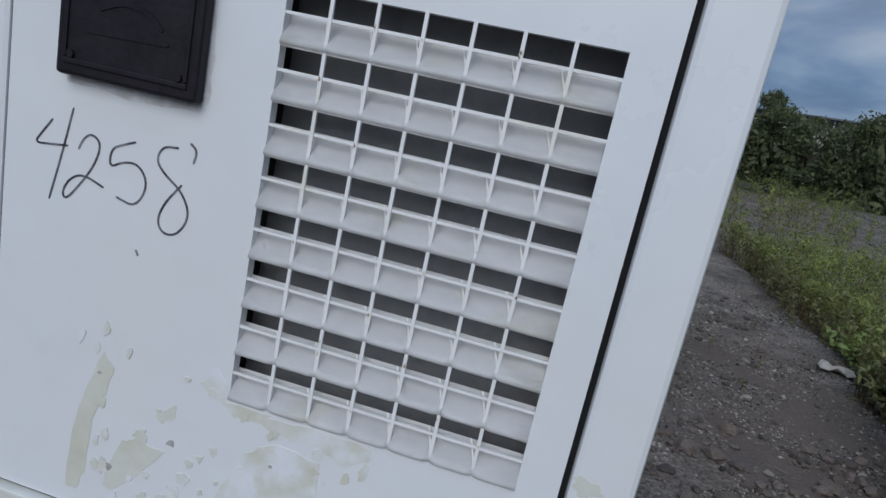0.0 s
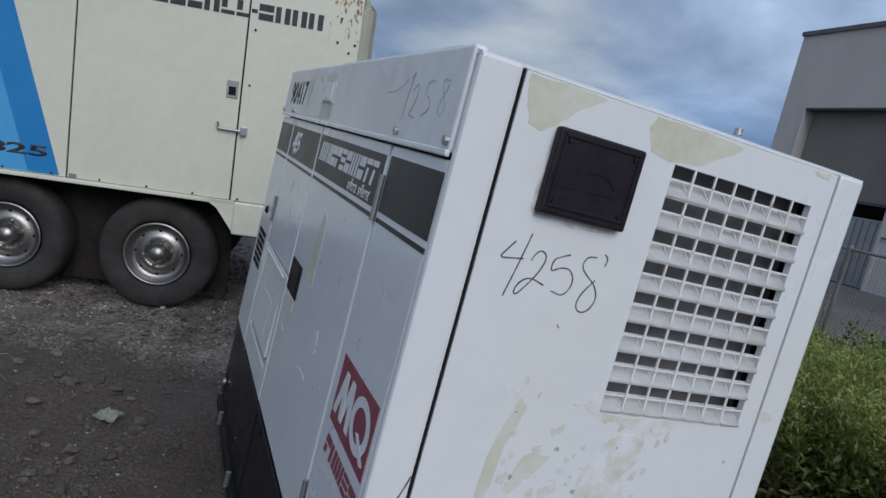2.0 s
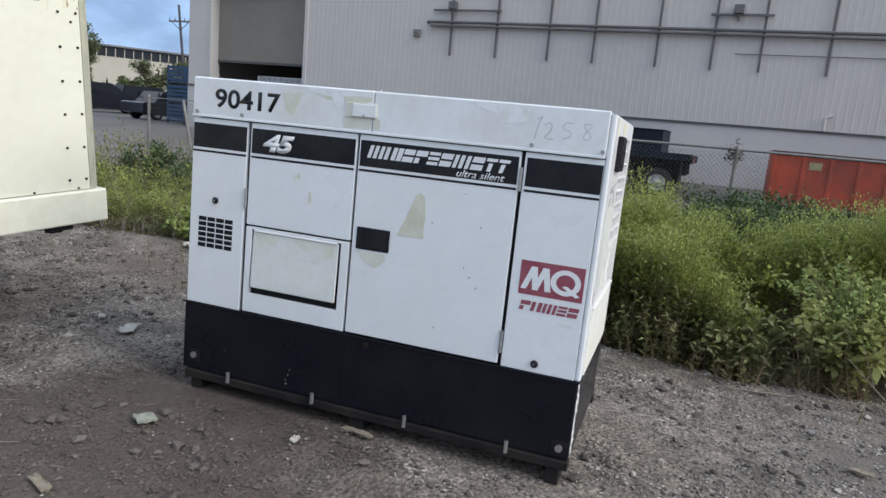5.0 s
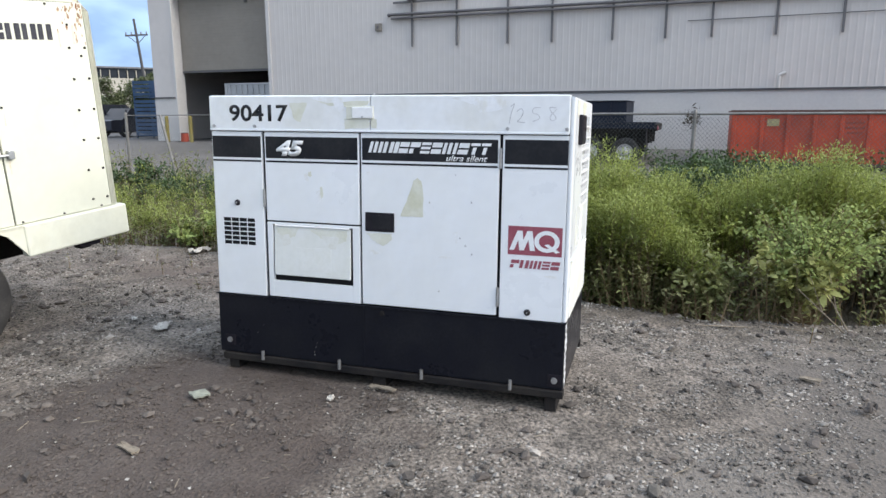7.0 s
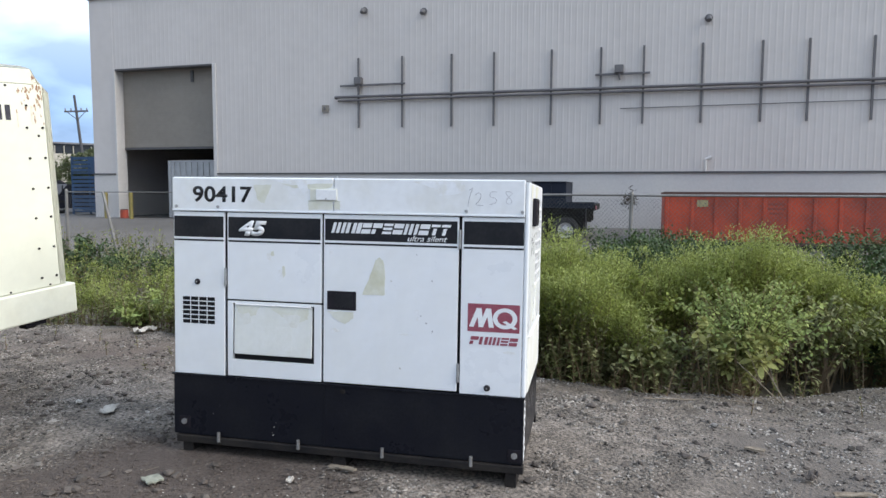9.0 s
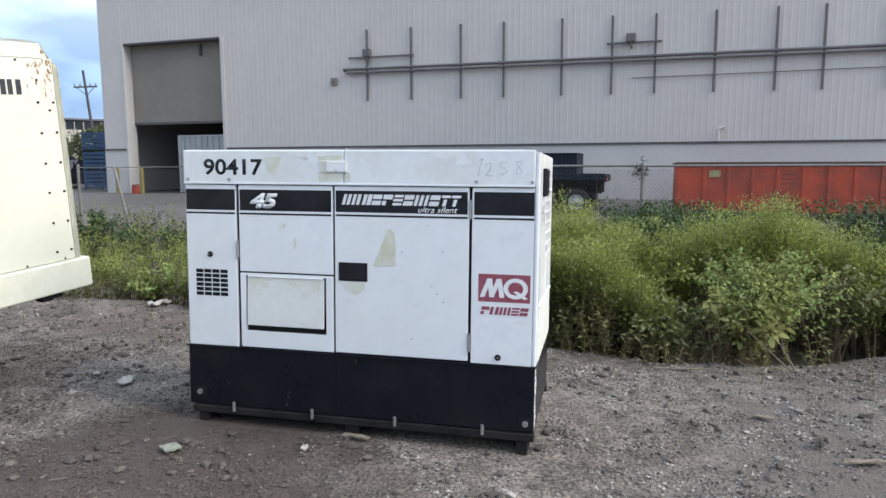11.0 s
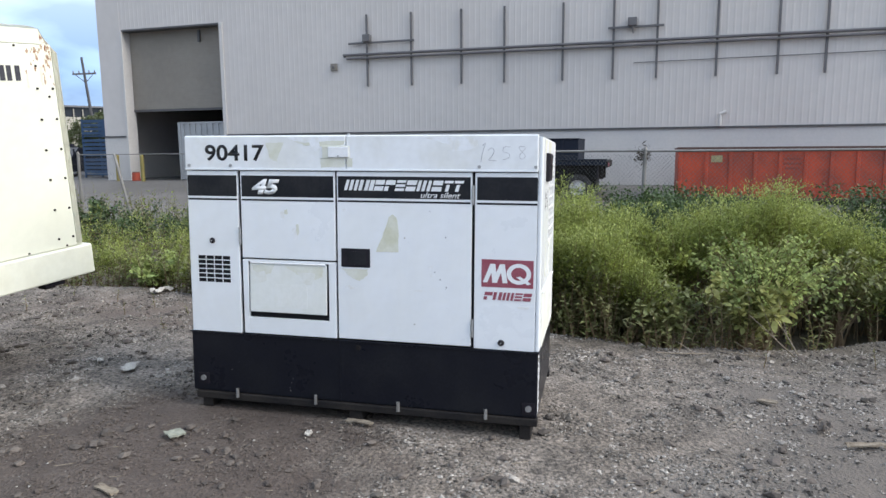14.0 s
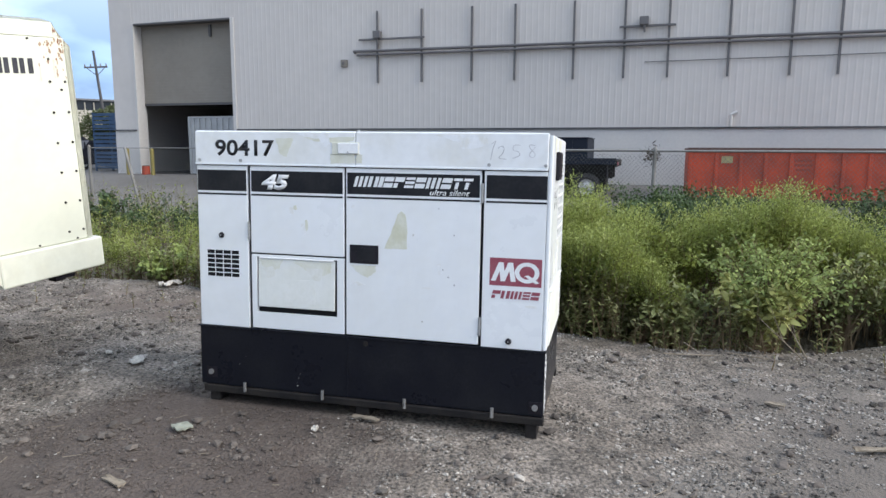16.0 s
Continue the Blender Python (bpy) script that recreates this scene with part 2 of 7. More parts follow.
def tone_patch(m, middle, size, colour, rim=(1.05, 1.65)):
    """A patch of another tone with an uneven rim on a ground material: damp soil, other earth, painted shade."""
    n, l = m.node_tree.nodes, m.node_tree.links
    p = n["Principled BSDF"]
    old = p.inputs["Base Color"].links[0].from_socket
    co = n.new("ShaderNodeTexCoord")
    mp = n.new("ShaderNodeMapping")
    mp.vector_type = "TEXTURE"
    mp.inputs["Location"].default_value = (*middle, 0)
    mp.inputs["Scale"].default_value = (*size, 1)
    l.new(co.outputs["Object"], mp.inputs["Vector"])
    far = n.new("ShaderNodeVectorMath")
    far.operation = "LENGTH"
    l.new(mp.outputs[0], far.inputs[0])
    ns = n.new("ShaderNodeTexNoise")
    ns.inputs["Scale"].default_value, ns.inputs["Detail"].default_value = 2.4, 6.0
    l.new(co.outputs["Object"], ns.inputs["Vector"])
    add = n.new("ShaderNodeMath")
    add.operation = "MULTIPLY_ADD"
    add.inputs[1].default_value = 0.9
    l.new(ns.outputs["Fac"], add.inputs[0])
    l.new(far.outputs["Value"], add.inputs[2])
    r = n.new("ShaderNodeMapRange")
    for k, v in ((1, rim[0]), (2, rim[1]), (3, 0.85), (4, 0.0)):
        r.inputs[k].default_value = v
    l.new(add.outputs[0], r.inputs[0])
    mix = n.new("ShaderNodeMix")
    mix.data_type = "RGBA"
    mix.inputs["B"].default_value = (*colour, 1)
    l.new(old, mix.inputs["A"])
    l.new(r.outputs[0], mix.inputs["Factor"])
    l.new(mix.outputs["Result"], p.inputs["Base Color"])


def mottle(m, size, low, high, detail=4.0):
    """Uneven tone from place to place: trodden, dusty and washed-out ground."""
    n, l = m.node_tree.nodes, m.node_tree.links
    p = n["Principled BSDF"]
    old = p.inputs["Base Color"].links[0].from_socket
    co, ns, r, mul = n.new("ShaderNodeTexCoord"), n.new("ShaderNodeTexNoise"), n.new("ShaderNodeMapRange"), n.new("ShaderNodeMix")
    ns.inputs["Scale"].default_value, ns.inputs["Detail"].default_value, ns.inputs["Distortion"].default_value = size, detail, 0.4
    for k, v in ((1, 0.32), (2, 0.68), (3, low), (4, high)):
        r.inputs[k].default_value = v
    mul.data_type, mul.blend_type = "RGBA", "MULTIPLY"
    mul.inputs["Factor"].default_value = 1.0
    l.new(co.outputs["Object"], ns.inputs["Vector"])
    l.new(ns.outputs["Fac"], r.inputs[0])
    l.new(old, mul.inputs["A"])
    l.new(r.outputs[0], mul.inputs["B"])
    l.new(mul.outputs["Result"], p.inputs["Base Color"])


mottle(SOIL, 5.5, 0.66, 1.36)
mottle(SOIL, 1.7, 0.87, 1.13)
tone_patch(SOIL, (-0.95, 1.80), (1.60, 1.25), (0.066, 0.049, 0.042), (1.12, 1.52))
# dark earth at the weeds' edge, the overhang's shade included in its colour
tone_patch(SOIL, (2.5, -2.7), (1.15, 1.0), (0.085, 0.072, 0.061))
tone_patch(SOIL, (2.2, 2.7), (0.75, 2.4), (0.132, 0.102, 0.085), (1.1, 1.6))
tone_patch(SOIL, (-0.7, -0.75), (0.55, 0.35), (0.17, 0.15, 0.132))
tone_patch(SOIL, (-0.6, -1.7), (0.9, 0.55), (0.115, 0.098, 0.084))
tone_patch(SOIL, (0.55, -1.55), (1.2, 0.62), (0.118, 0.101, 0.088))
tone_patch(SOIL, (-13.0, 17.0), (10.0, 12.5), (0.228, 0.178, 0.145))
tone_patch(SOIL, (-2.6, 3.7), (1.6, 1.1), (0.165, 0.134, 0.113))
# darker brown ground under the weeds
tone_patch(SOIL, (5.0, -1.0), (2.7, 6.5), (0.085, 0.070, 0.046))
STONE = surface("stones", (0.222, 0.206, 0.186), 0.95, second=(0.128, 0.115, 0.102), big=3, amount=0.6, fine=120, grain=0.3, islands=0.8, spec=0.2)
mottle(STONE, 5.5, 0.72, 1.28)
mottle(STONE, 1.7, 0.82, 1.18)
tone_patch(STONE, (-0.95, 1.80), (1.60, 1.25), (0.080, 0.065, 0.057), (1.12, 1.52))
CLOD = surface("earth_clods", (0.085, 0.071, 0.062), 0.95, second=(0.125, 0.108, 0.095), big=5, fine=90, grain=0.3, islands=0.35)
LUMP = surface("reddish_earth", (0.122, 0.097, 0.083), 0.95, second=(0.15, 0.125, 0.108), big=6, fine=90, grain=0.3, islands=0.3)
ASPHALT = surface("grey_asphalt", (0.148, 0.136, 0.125), 0.9, second=(0.104, 0.094, 0.086), big=0.25, amount=0.7, fine=8, grain=0.12, bump=0.004, bump_size=40)
SHEET = surface("painted_steel_cladding", (0.595, 0.558, 0.53), 0.6, second=(0.545, 0.51, 0.483), big=0.35, amount=0.6, fine=3, grain=0.03)
PLINTH = surface("painted_block_wall", (0.58, 0.555, 0.53), 0.75, second=(0.52, 0.505, 0.50), big=0.5, amount=0.6, fine=12, grain=0.04, bump=0.004, bump_size=14)
TRIM = surface("dark_flashing", (0.09, 0.088, 0.09), 0.6, big=2)
SHUTTER = surface("taupe_shutter", (0.25, 0.225, 0.192), 0.65, second=(0.215, 0.192, 0.165), big=0.7, amount=0.6, fine=5, grain=0.05)
PIPE = surface("dull_conduit", (0.115, 0.11, 0.115), 0.6, second=(0.17, 0.165, 0.165), big=2, amount=0.6)
# near-black: the shade inside the warehouse is put into this colour
ROOM_SHADE = surface("room_shade", (0.036, 0.034, 0.033), 0.9, big=0.6)
PANEL_GREY = surface("galvanised_panel", (0.42, 0.43, 0.44), 0.5, metal=0.2, big=2)
RIM_PALE = surface("pale_rim", (0.55, 0.55, 0.54), 0.5, second=(0.34, 0.32, 0.30), big=9, amount=0.7)
YELLOW = surface("yellow_paint", (0.26, 0.21, 0.055), 0.6, big=4)
ORANGE = surface("orange_paint", (0.48, 0.06, 0.02), 0.6, second=(0.20, 0.04, 0.024), big=1.3, amount=0.75, fine=12, grain=0.12, bump=0.003, bump_size=8)
NOTICE = surface("faded_notice", (0.36, 0.32, 0.16), 0.7, second=(0.25, 0.21, 0.12), big=8, amount=0.7)
ORANGE_FADED = surface("faded_lettering", (0.26, 0.05, 0.03), 0.7, big=6)
ORANGE_DARK = surface("dirty_steel_rim", (0.10, 0.055, 0.045), 0.7, big=3)
TRUCK_BLUE = surface("dark_blue_paint", (0.011, 0.015, 0.027), 0.6, spec=0.2, big=2)
RACK_BLUE = surface("rack_blue", (0.035, 0.085, 0.17), 0.55, second=(0.025, 0.06, 0.12), big=2, amount=0.6)
GALV = surface("galvanised_wire", (0.16, 0.16, 0.16), 0.55, metal=0.5, big=3)
POST = surface("galvanised_post", (0.24, 0.235, 0.225), 0.65, metal=0.4, second=(0.15, 0.135, 0.12), big=4)
WOOD = surface("weathered_pole", (0.075, 0.075, 0.082), 0.9, big=2, fine=30, grain=0.3)
DRY = surface("dry_wood", (0.23, 0.195, 0.15), 0.9, second=(0.16, 0.13, 0.10), big=20, amount=0.8, fine=90, grain=0.25)
PAPER = surface("dirty_paper", (0.47, 0.45, 0.41), 0.9, second=(0.33, 0.30, 0.27), big=18, amount=0.8, fine=90)
PAPER_GREEN = surface("faded_card", (0.27, 0.285, 0.235), 0.9, second=(0.20, 0.205, 0.17), big=18, amount=0.8)
LEAF = surface("weed_leaf", (0.27, 0.312, 0.078), 0.65, spec=0.22, second=(0.155, 0.185, 0.05), big=1.5, amount=0.9, fine=20, grain=0.2, islands=0.45, clear_through=0.38)
LEAF_TIP = surface("weed_flower", (0.34, 0.385, 0.12), 0.65, second=(0.22, 0.26, 0.07), big=2, amount=0.8, islands=0.35, clear_through=0.35)
LEAF_DARK = surface("dark_leaf", (0.06, 0.10, 0.033), 0.6, second=(0.04, 0.068, 0.024), big=0.9, amount=0.8, islands=0.4, clear_through=0.25)
LEAF_BROAD = surface("broad_leaf", (0.215, 0.28, 0.10), 0.7, spec=0.2, second=(0.30, 0.33, 0.10), big=2, amount=0.8, islands=0.4, clear_through=0.3)
LEAF_PALE = surface("pale_leaf", (0.36, 0.37, 0.14), 0.65, spec=0.2, second=(0.27, 0.28, 0.10), big=3, amount=0.8, islands=0.35, clear_through=0.35)
LEAF_DULL = surface("dull_leaf", (0.185, 0.215, 0.075), 0.6, second=(0.155, 0.145, 0.068), big=1.2, amount=0.8, islands=0.4, clear_through=0.3)
STEM = surface("stem", (0.17, 0.125, 0.07), 0.8, second=(0.20, 0.11, 0.065), big=3, islands=0.3)
CROWN = surface("tree_leaf", (0.092, 0.112, 0.046), 0.65, second=(0.062, 0.078, 0.034), big=0.5, amount=0.8, islands=0.4, clear_through=0.25)
BARK = surface("bark", (0.08, 0.065, 0.05), 0.95, big=6)
CAR_SILVER = surface("silver_paint", (0.42, 0.42, 0.44), 0.3, metal=0.5, coat=0.5, big=1)
CAR_WHITE = surface("white_car_paint", (0.72, 0.72, 0.72), 0.3, coat=0.5, big=1)
CAR_DARK = surface("dark_car_paint", (0.016, 0.017, 0.028), 0.35, coat=0.2, spec=0.3, big=1)
CAR_MAROON = surface("maroon_car_paint", (0.05, 0.015, 0.017), 0.3, coat=0.5, big=1)
WINDOW = surface("tinted_glass", (0.02, 0.024, 0.03), 0.08, big=1, rough_var=0.03)
FAR_WALL = surface("far_cream_wall", (0.42, 0.40, 0.345), 0.8, second=(0.37, 0.35, 0.30), big=0.06, amount=0.6, fine=0.6, grain=0.05)
FAR_ROOF = surface("far_grey_roof", (0.16, 0.165, 0.18), 0.7, big=0.1)

# ---- helpers for building ----


def link(name, bm, material, parent=None, label="", smooth=False):
    me = bpy.data.meshes.new(name)
    bmesh.ops.recalc_face_normals(bm, faces=bm.faces)
    bm.to_mesh(me)
    bm.free()
    if smooth:
        for p in me.polygons:
            p.use_smooth = True
    me.materials.append(material)
    ob = new(name, me)
    if parent is not None:
        ob.parent = parent
    if label:
        ob["label"] = label
    return ob


def part(name, bm, material, parent, label="", smooth=False):
    return link(name, bm, material, parent, label, smooth)


def group(name, m, label, category, grp="", kind=""):
    """An Empty at the base of a thing, which holds its parts."""
    ob = new(name)
    ob.empty_display_size = 0.1
    ob.matrix_world = m
    return tagged(ob, label, category, grp, kind)


def box(x0, x1, y0, y1, z0, z1, bevel=0.0, bm=None, m=None):
    bm = bm or bmesh.new()
    made = bmesh.ops.create_cube(bm, size=1.0)["verts"]
    for v in made:
        v.co = Vector((x0 + (v.co.x + 0.5) * (x1 - x0), y0 + (v.co.y + 0.5) * (y1 - y0), z0 + (v.co.z + 0.5) * (z1 - z0)))
    if bevel:
        edges = {e for v in made for e in v.link_edges}
        made = list({v for f in bmesh.ops.bevel(bm, geom=list(edges), offset=bevel, segments=2, affect="EDGES", profile=0.5)["faces"] for v in f.verts} | {v for v in made if v.is_valid})
    if m is not None:
        bmesh.ops.transform(bm, matrix=m, verts=[v for v in made if v.is_valid])
    return bm


def rod(a, b, r, sides=8, r2=None, bm=None, caps=True):
    """A round bar from a to b."""
    bm = bm or bmesh.new()
    a, b = Vector(a), Vector(b)
    made = bmesh.ops.create_cone(bm, cap_ends=caps, segments=sides, radius1=r, radius2=r if r2 is None else r2, depth=(b - a).length)["verts"]
    turn = (b - a).to_track_quat("Z", "Y").to_matrix().to_4x4()
    bmesh.ops.transform(bm, matrix=Matrix.Translation((a + b) / 2) @ turn, verts=made)
    return bm


def lathe(profile, steps=32, bm=None, m=None):
    """Turns a profile of (radius, along) round the local y axis."""
    bm = bm or bmesh.new()
    rings = []
    for i in range(steps):
        a = 2 * math.pi * i / steps
        rings.append([bm.verts.new((m or Matrix()) @ Vector((r * math.cos(a), y, r * math.sin(a)))) for r, y in profile])
    for i in range(steps):
        p, q = rings[i], rings[(i + 1) % steps]
        for j in range(len(profile) - 1):
            bm.faces.new((p[j], p[j + 1], q[j + 1], q[j]))
    return bm


def sheet(points, thick, axis, at, bm=None):
    """A flat plate of any outline: points in the plane across `axis` ('x': y, z; 'y': x, z), from `at` to `at + thick`."""
    bm = bm or bmesh.new()
    place = (lambda u, v, w: (w, u, v)) if axis == "x" else (lambda u, v, w: (u, w, v))
    front = [bm.verts.new(place(u, v, at)) for u, v in points]
    back = [bm.verts.new(place(u, v, at + thick)) for u, v in points]
    bm.faces.new(front)
    bm.faces.new(back)
    for i in range(len(points)):
        j = (i + 1) % len(points)
        bm.faces.new((front[i], front[j], back[j], back[i]))
    return bm


def blob(points, rough, seed, steps=5):
    """A closed outline made uneven, as a patch of worn paint has it."""
    rnd = random.Random(seed)
    got = []
    for i, (u, v) in enumerate(points):
        u2, v2 = points[(i + 1) % len(points)]
        for k in range(steps):
            f = k / steps
            got.append((u + (u2 - u) * f + rnd.uniform(-rough, rough), v + (v2 - v) * f + rnd.uniform(-rough, rough)))
    return got


def letters(body, u0, u1, v0, v1, axis, at, bold=0.0, shear=0.0, flip=False, thick=0.0008, font_gap=1.0):
    """Writing in the built-in font, fitted into a rectangle of a front (axis x, read along -y) or an end (axis y, read along +x)."""
    cu = bpy.data.curves.new("writing", "FONT")
    cu.body, cu.offset, cu.shear, cu.space_character, cu.resolution_u = body, bold, shear, font_gap, 4
    tmp = bpy.data.objects.new("writing", cu)
    me = bpy.data.meshes.new_from_object(tmp)
    bpy.data.objects.remove(tmp)
    co = np.array([v.co[:] for v in me.vertices])
    lo, hi = co.min(0), co.max(0)
    bm = bmesh.new()
    bm.from_mesh(me)
    bpy.data.meshes.remove(me)
    for v in bm.verts:
        f, g = (v.co.x - lo[0]) / (hi[0] - lo[0]), (v.co.y - lo[1]) / (hi[1] - lo[1])
        u, w = u0 + f * (u1 - u0), v0 + g * (v1 - v0)
        v.co = (at, u, w) if axis == "x" else (u, at, w)
    side = Vector((-thick, 0, 0)) if axis == "x" else Vector((0, -thick, 0))
    made = bmesh.ops.extrude_face_region(bm, geom=list(bm.faces))["geom"]
    bmesh.ops.translate(bm, verts=[g for g in made if isinstance(g, bmesh.types.BMVert)], vec=side)
    return bm


def strokes(lines, width, axis, at, thick=0.0006, bm=None):
    """Pen strokes: narrow ribbons along smoothed lines."""
    bm = bm or bmesh.new()
    for line in lines:
        pts = [Vector(p) for p in line]
        for _ in range(2):
            pts = [pts[0]] + [q for a, b in zip(pts, pts[1:]) for q in (a * 0.75 + b * 0.25, a * 0.25 + b * 0.75)] + [pts[-1]]
        rows = []
        for i, p in enumerate(pts):
            d = (pts[min(i + 1, len(pts) - 1)] - pts[max(i - 1, 0)]).normalized()
            side = Vector((-d.y, d.x)) * width * (0.5 if 0 < i < len(pts) - 1 else 0.3)
            rows.append([(p + side), (p - side)])
        make = (lambda q, w: bm.verts.new((w, q.x, q.y))) if axis == "x" else (lambda q, w: bm.verts.new((q.x, w, q.y)))
        vs = [[make(a, at), make(b, at), make(b, at - thick), make(a, at - thick)] for a, b in rows]
        for r, s in zip(vs, vs[1:]):
            for k in range(4):
                bm.faces.new((r[k], r[(k + 1) % 4], s[(k + 1) % 4], s[k]))
        bm.faces.new(vs[0])
        bm.faces.new(vs[-1])
    return bm


def soup(name, verts, faces, material, kind="", label="", category="", mats=None, index=None):
    """Many small pieces as one object."""
    me = bpy.data.meshes.new(name)
    me.from_pydata(verts, [], faces)
    for m in (mats or [material]):
        me.materials.append(m)
    if index is not None:
        me.polygons.foreach_set("material_index", index)
    ob = new(name, me)
    return tagged(ob, label, category, "", kind)


def smoothstep(a, b, x):
    f = np.clip((np.asarray(x, float) - a) / (b - a), 0, 1)
    return f * f * (3 - 2 * f)


def edge_x(y):
    """Where the gravel ends and the weeds begin."""
    y = np.asarray(y, float)
    return np.interp(y, (-8, -4, -2.6, -1.8, -1.0, 0.0, 2.0, 3.0, 4.5, 6.0, 9.0), (3.2, 3.0, 2.68, 2.2, 2.04, 2.14, 2.52, 2.72, 2.88, 2.8, 2.65)) + 0.04 * np.sin(4.1 * y + 1) + 0.02 * np.sin(9.7 * y)


def yard_z(x):
    """The paved yard climbs by a low apron to the warehouse."""
    return 0.10 + 0.33 * smoothstep(17.2, 20.2, x)


def ground_z(x, y):
    """The lie of the land: a slight fall, a hollow under the compressor, a weedy dip before the fence, a paved yard beyond it."""
    x, y = np.asarray(x, float), np.asarray(y, float)
    near = 0.014 + 0.020 * np.clip(y, -6, 8) - 0.012 * np.clip(x, -6, 3)
    near = near - smoothstep(2.0, 3.7, y) * np.clip(0.051 - 0.0967 * x, 0, 0.34)
    edge = edge_x(y)
    dip = smoothstep(edge, edge + 0.7, x) * (1 - smoothstep(7.0, 9.5, x)) * 0.24
    yard = smoothstep(7.0, 10.0, x)
    return (near - dip) * (1 - yard) + (yard_z(x) - 0.03) * yard

# ---- ground, yard, building ----


def spaced(lo, hi, step, far, grow=1.25):
    a = list(np.arange(lo, hi, step))
    s, up, down = step, [], []
    v = hi
    while v < far:
        up.append(v)
        s = min(s * grow, 60)
        v += s
    s, v = step, lo - step
    while v > -far:
        down.append(v)
        s = min(s * grow, 60)
        v -= s
    return np.array(down[::-1] + a + up)


gx, gy = spaced(-3.6, 2.8, 0.035, 900), spaced(-2.6, 5.2, 0.035, 900)
GX, GY = np.meshgrid(gx, gy, indexing="ij")
GZ = ground_z(GX, GY)
fade = (1 - smoothstep(5, 9, np.abs(GX))) * (1 - smoothstep(6, 10, np.abs(GY)))
rough_land = np.zeros_like(GZ)
for i in range(GX.shape[0]):
    for j in range(GX.shape[1]):
        if fade[i, j] > 0:
            p = Vector((GX[i, j], GY[i, j], 0))
            rough_land[i, j] = 0.022 * noise.noise(p * 1.6) + 0.012 * noise.noise(p * 5.3) + 0.007 * noise.noise(p * 15)
under = smoothstep(0.1, 0.5, np.maximum(np.maximum(-GX, GX - 0.93), np.maximum(-GY, GY - 2.03)))
GZ = GZ + rough_land * fade * (0.35 + 0.65 * under)
ni, nj = GX.shape
idx = np.arange(ni * nj).reshape(ni, nj)
quads = np.stack([idx[:-1, :-1], idx[1:, :-1], idx[1:, 1:], idx[:-1, 1:]], -1).reshape(-1, 4)
ground = soup("ground", np.stack([GX, GY, GZ], -1).reshape(-1, 3).tolist(), quads.tolist(), SOIL, "structure",
              "grey gravelly soil yard with dark damp patches", "ground")
for p in ground.data.polygons:
    p.use_smooth = True

paving = bmesh.new()
strip = []
for x in (9.6, 17.2, 17.7, 18.2, 18.7, 19.2, 19.7, 20.2, 140.0):
    strip.append([paving.verts.new((x, y, float(yard_z(x)) - d)) for y, d in ((-70, 0), (150, 0), (150, 0.3), (-70, 0.3))])
for p, q in zip(strip, strip[1:]):
    for k in range(4):
        paving.faces.new((p[k], p[(k + 1) % 4], q[(k + 1) % 4], q[k]))
paving.faces.new(strip[0])
paving.faces.new(strip[-1])
tagged(link("pavement", paving, ASPHALT), "worn grey asphalt yard behind the wire fence", "pavement", kind="structure")

# the wall runs along its own line; s along it, d out of it towards the yard
WALL = Matrix.Translation((20.4, 8.0, 0)) @ Matrix(((0.9964, 0.085, 0, 0), (-0.085, 0.9964, 0, 0), (0, 0, 1, 0), (0, 0, 0, 1)))
TOP, FOOT = 9.35, 0.40
house = group("warehouse", WALL, "large grey steel-clad warehouse with an open roller door", "building", kind="structure")


def cladding(s0, s1, z0, z1, pitch=0.2, deep=0.0048):
    """Ribbed steel sheet from s0 to s1, with a back."""
    bm = bmesh.new()
    line = []
    s = s0
    while s < s1 - 1e-6:
        for f, d in ((0.0, 0.0), (0.62, 0.0), (0.72, -deep), (0.90, -deep)):
            if s + f * pitch < s1:
                line.append((s + f * pitch, d))
        s += pitch
    line.append((s1, 0.0))
    rows = [[bm.verts.new((d, s, z)) for s, d in line] for z in (z0, z1)]
    for i in range(len(line) - 1):
        bm.faces.new((rows[0][i], rows[0][i + 1], rows[1][i + 1], rows[1][i]))
    box(0.004, 0.2, s0, s1, z0, z1, bm=bm)
    return bm


D0, D1, DTOP = 6.15, 10.78, 6.45
part("cladding", cladding(-38, D0 - 0.16, 2.25, TOP), SHEET, house)
part("cladding", cladding(D0 - 0.16, D1 + 0.1, DTOP + 0.05, TOP), SHEET, house)
part("corner_cladding", box(-0.01, 0.2, D1 + 0.1, 12.0, 2.25, TOP), SHEET, house)
part("plinth", box(-0.02, 0.25, -38, D0 - 0.16, FOOT, 2.21), PLINTH, house)
part("plinth", box(-0.02, 0.25, D1 + 0.1, 12.02, FOOT, 2.21), PLINTH, house)
for a, b in ((-38, D0 - 0.16), (D1 + 0.1, 12.03)):
    part("drip_flashing", box(-0.07, 0.1, a, b, 2.205, 2.26), TRIM, house)
part("eaves_trim", box(-0.09, 0.22, -38, 12.05, TOP - 0.02, TOP + 0.14), PIPE, house)
part("side_wall", box(0.21, 34, 11.8, 12.0, FOOT, TOP), SHEET, house)
part("back_wall", box(33.8, 34, -38, 11.79, FOOT, TOP), SHEET, house)
part("far_side_wall", box(0.21, 33.79, -38, -37.8, FOOT, TOP), SHEET, house)
part("roof", box(0.1, 34.2, -38, 12.02, TOP + 0.001, TOP + 0.12), FAR_ROOF, house)
# added shell behind the door, coloured with the room's shade
part("inner_partition", box(9.0, 9.2, 0, 11.7, FOOT + 0.06, 6.9), ROOM_SHADE, house)
part("inner_floor", box(0.3, 9.0, 0, 11.7, FOOT, FOOT + 0.05), ROOM_SHADE, house)
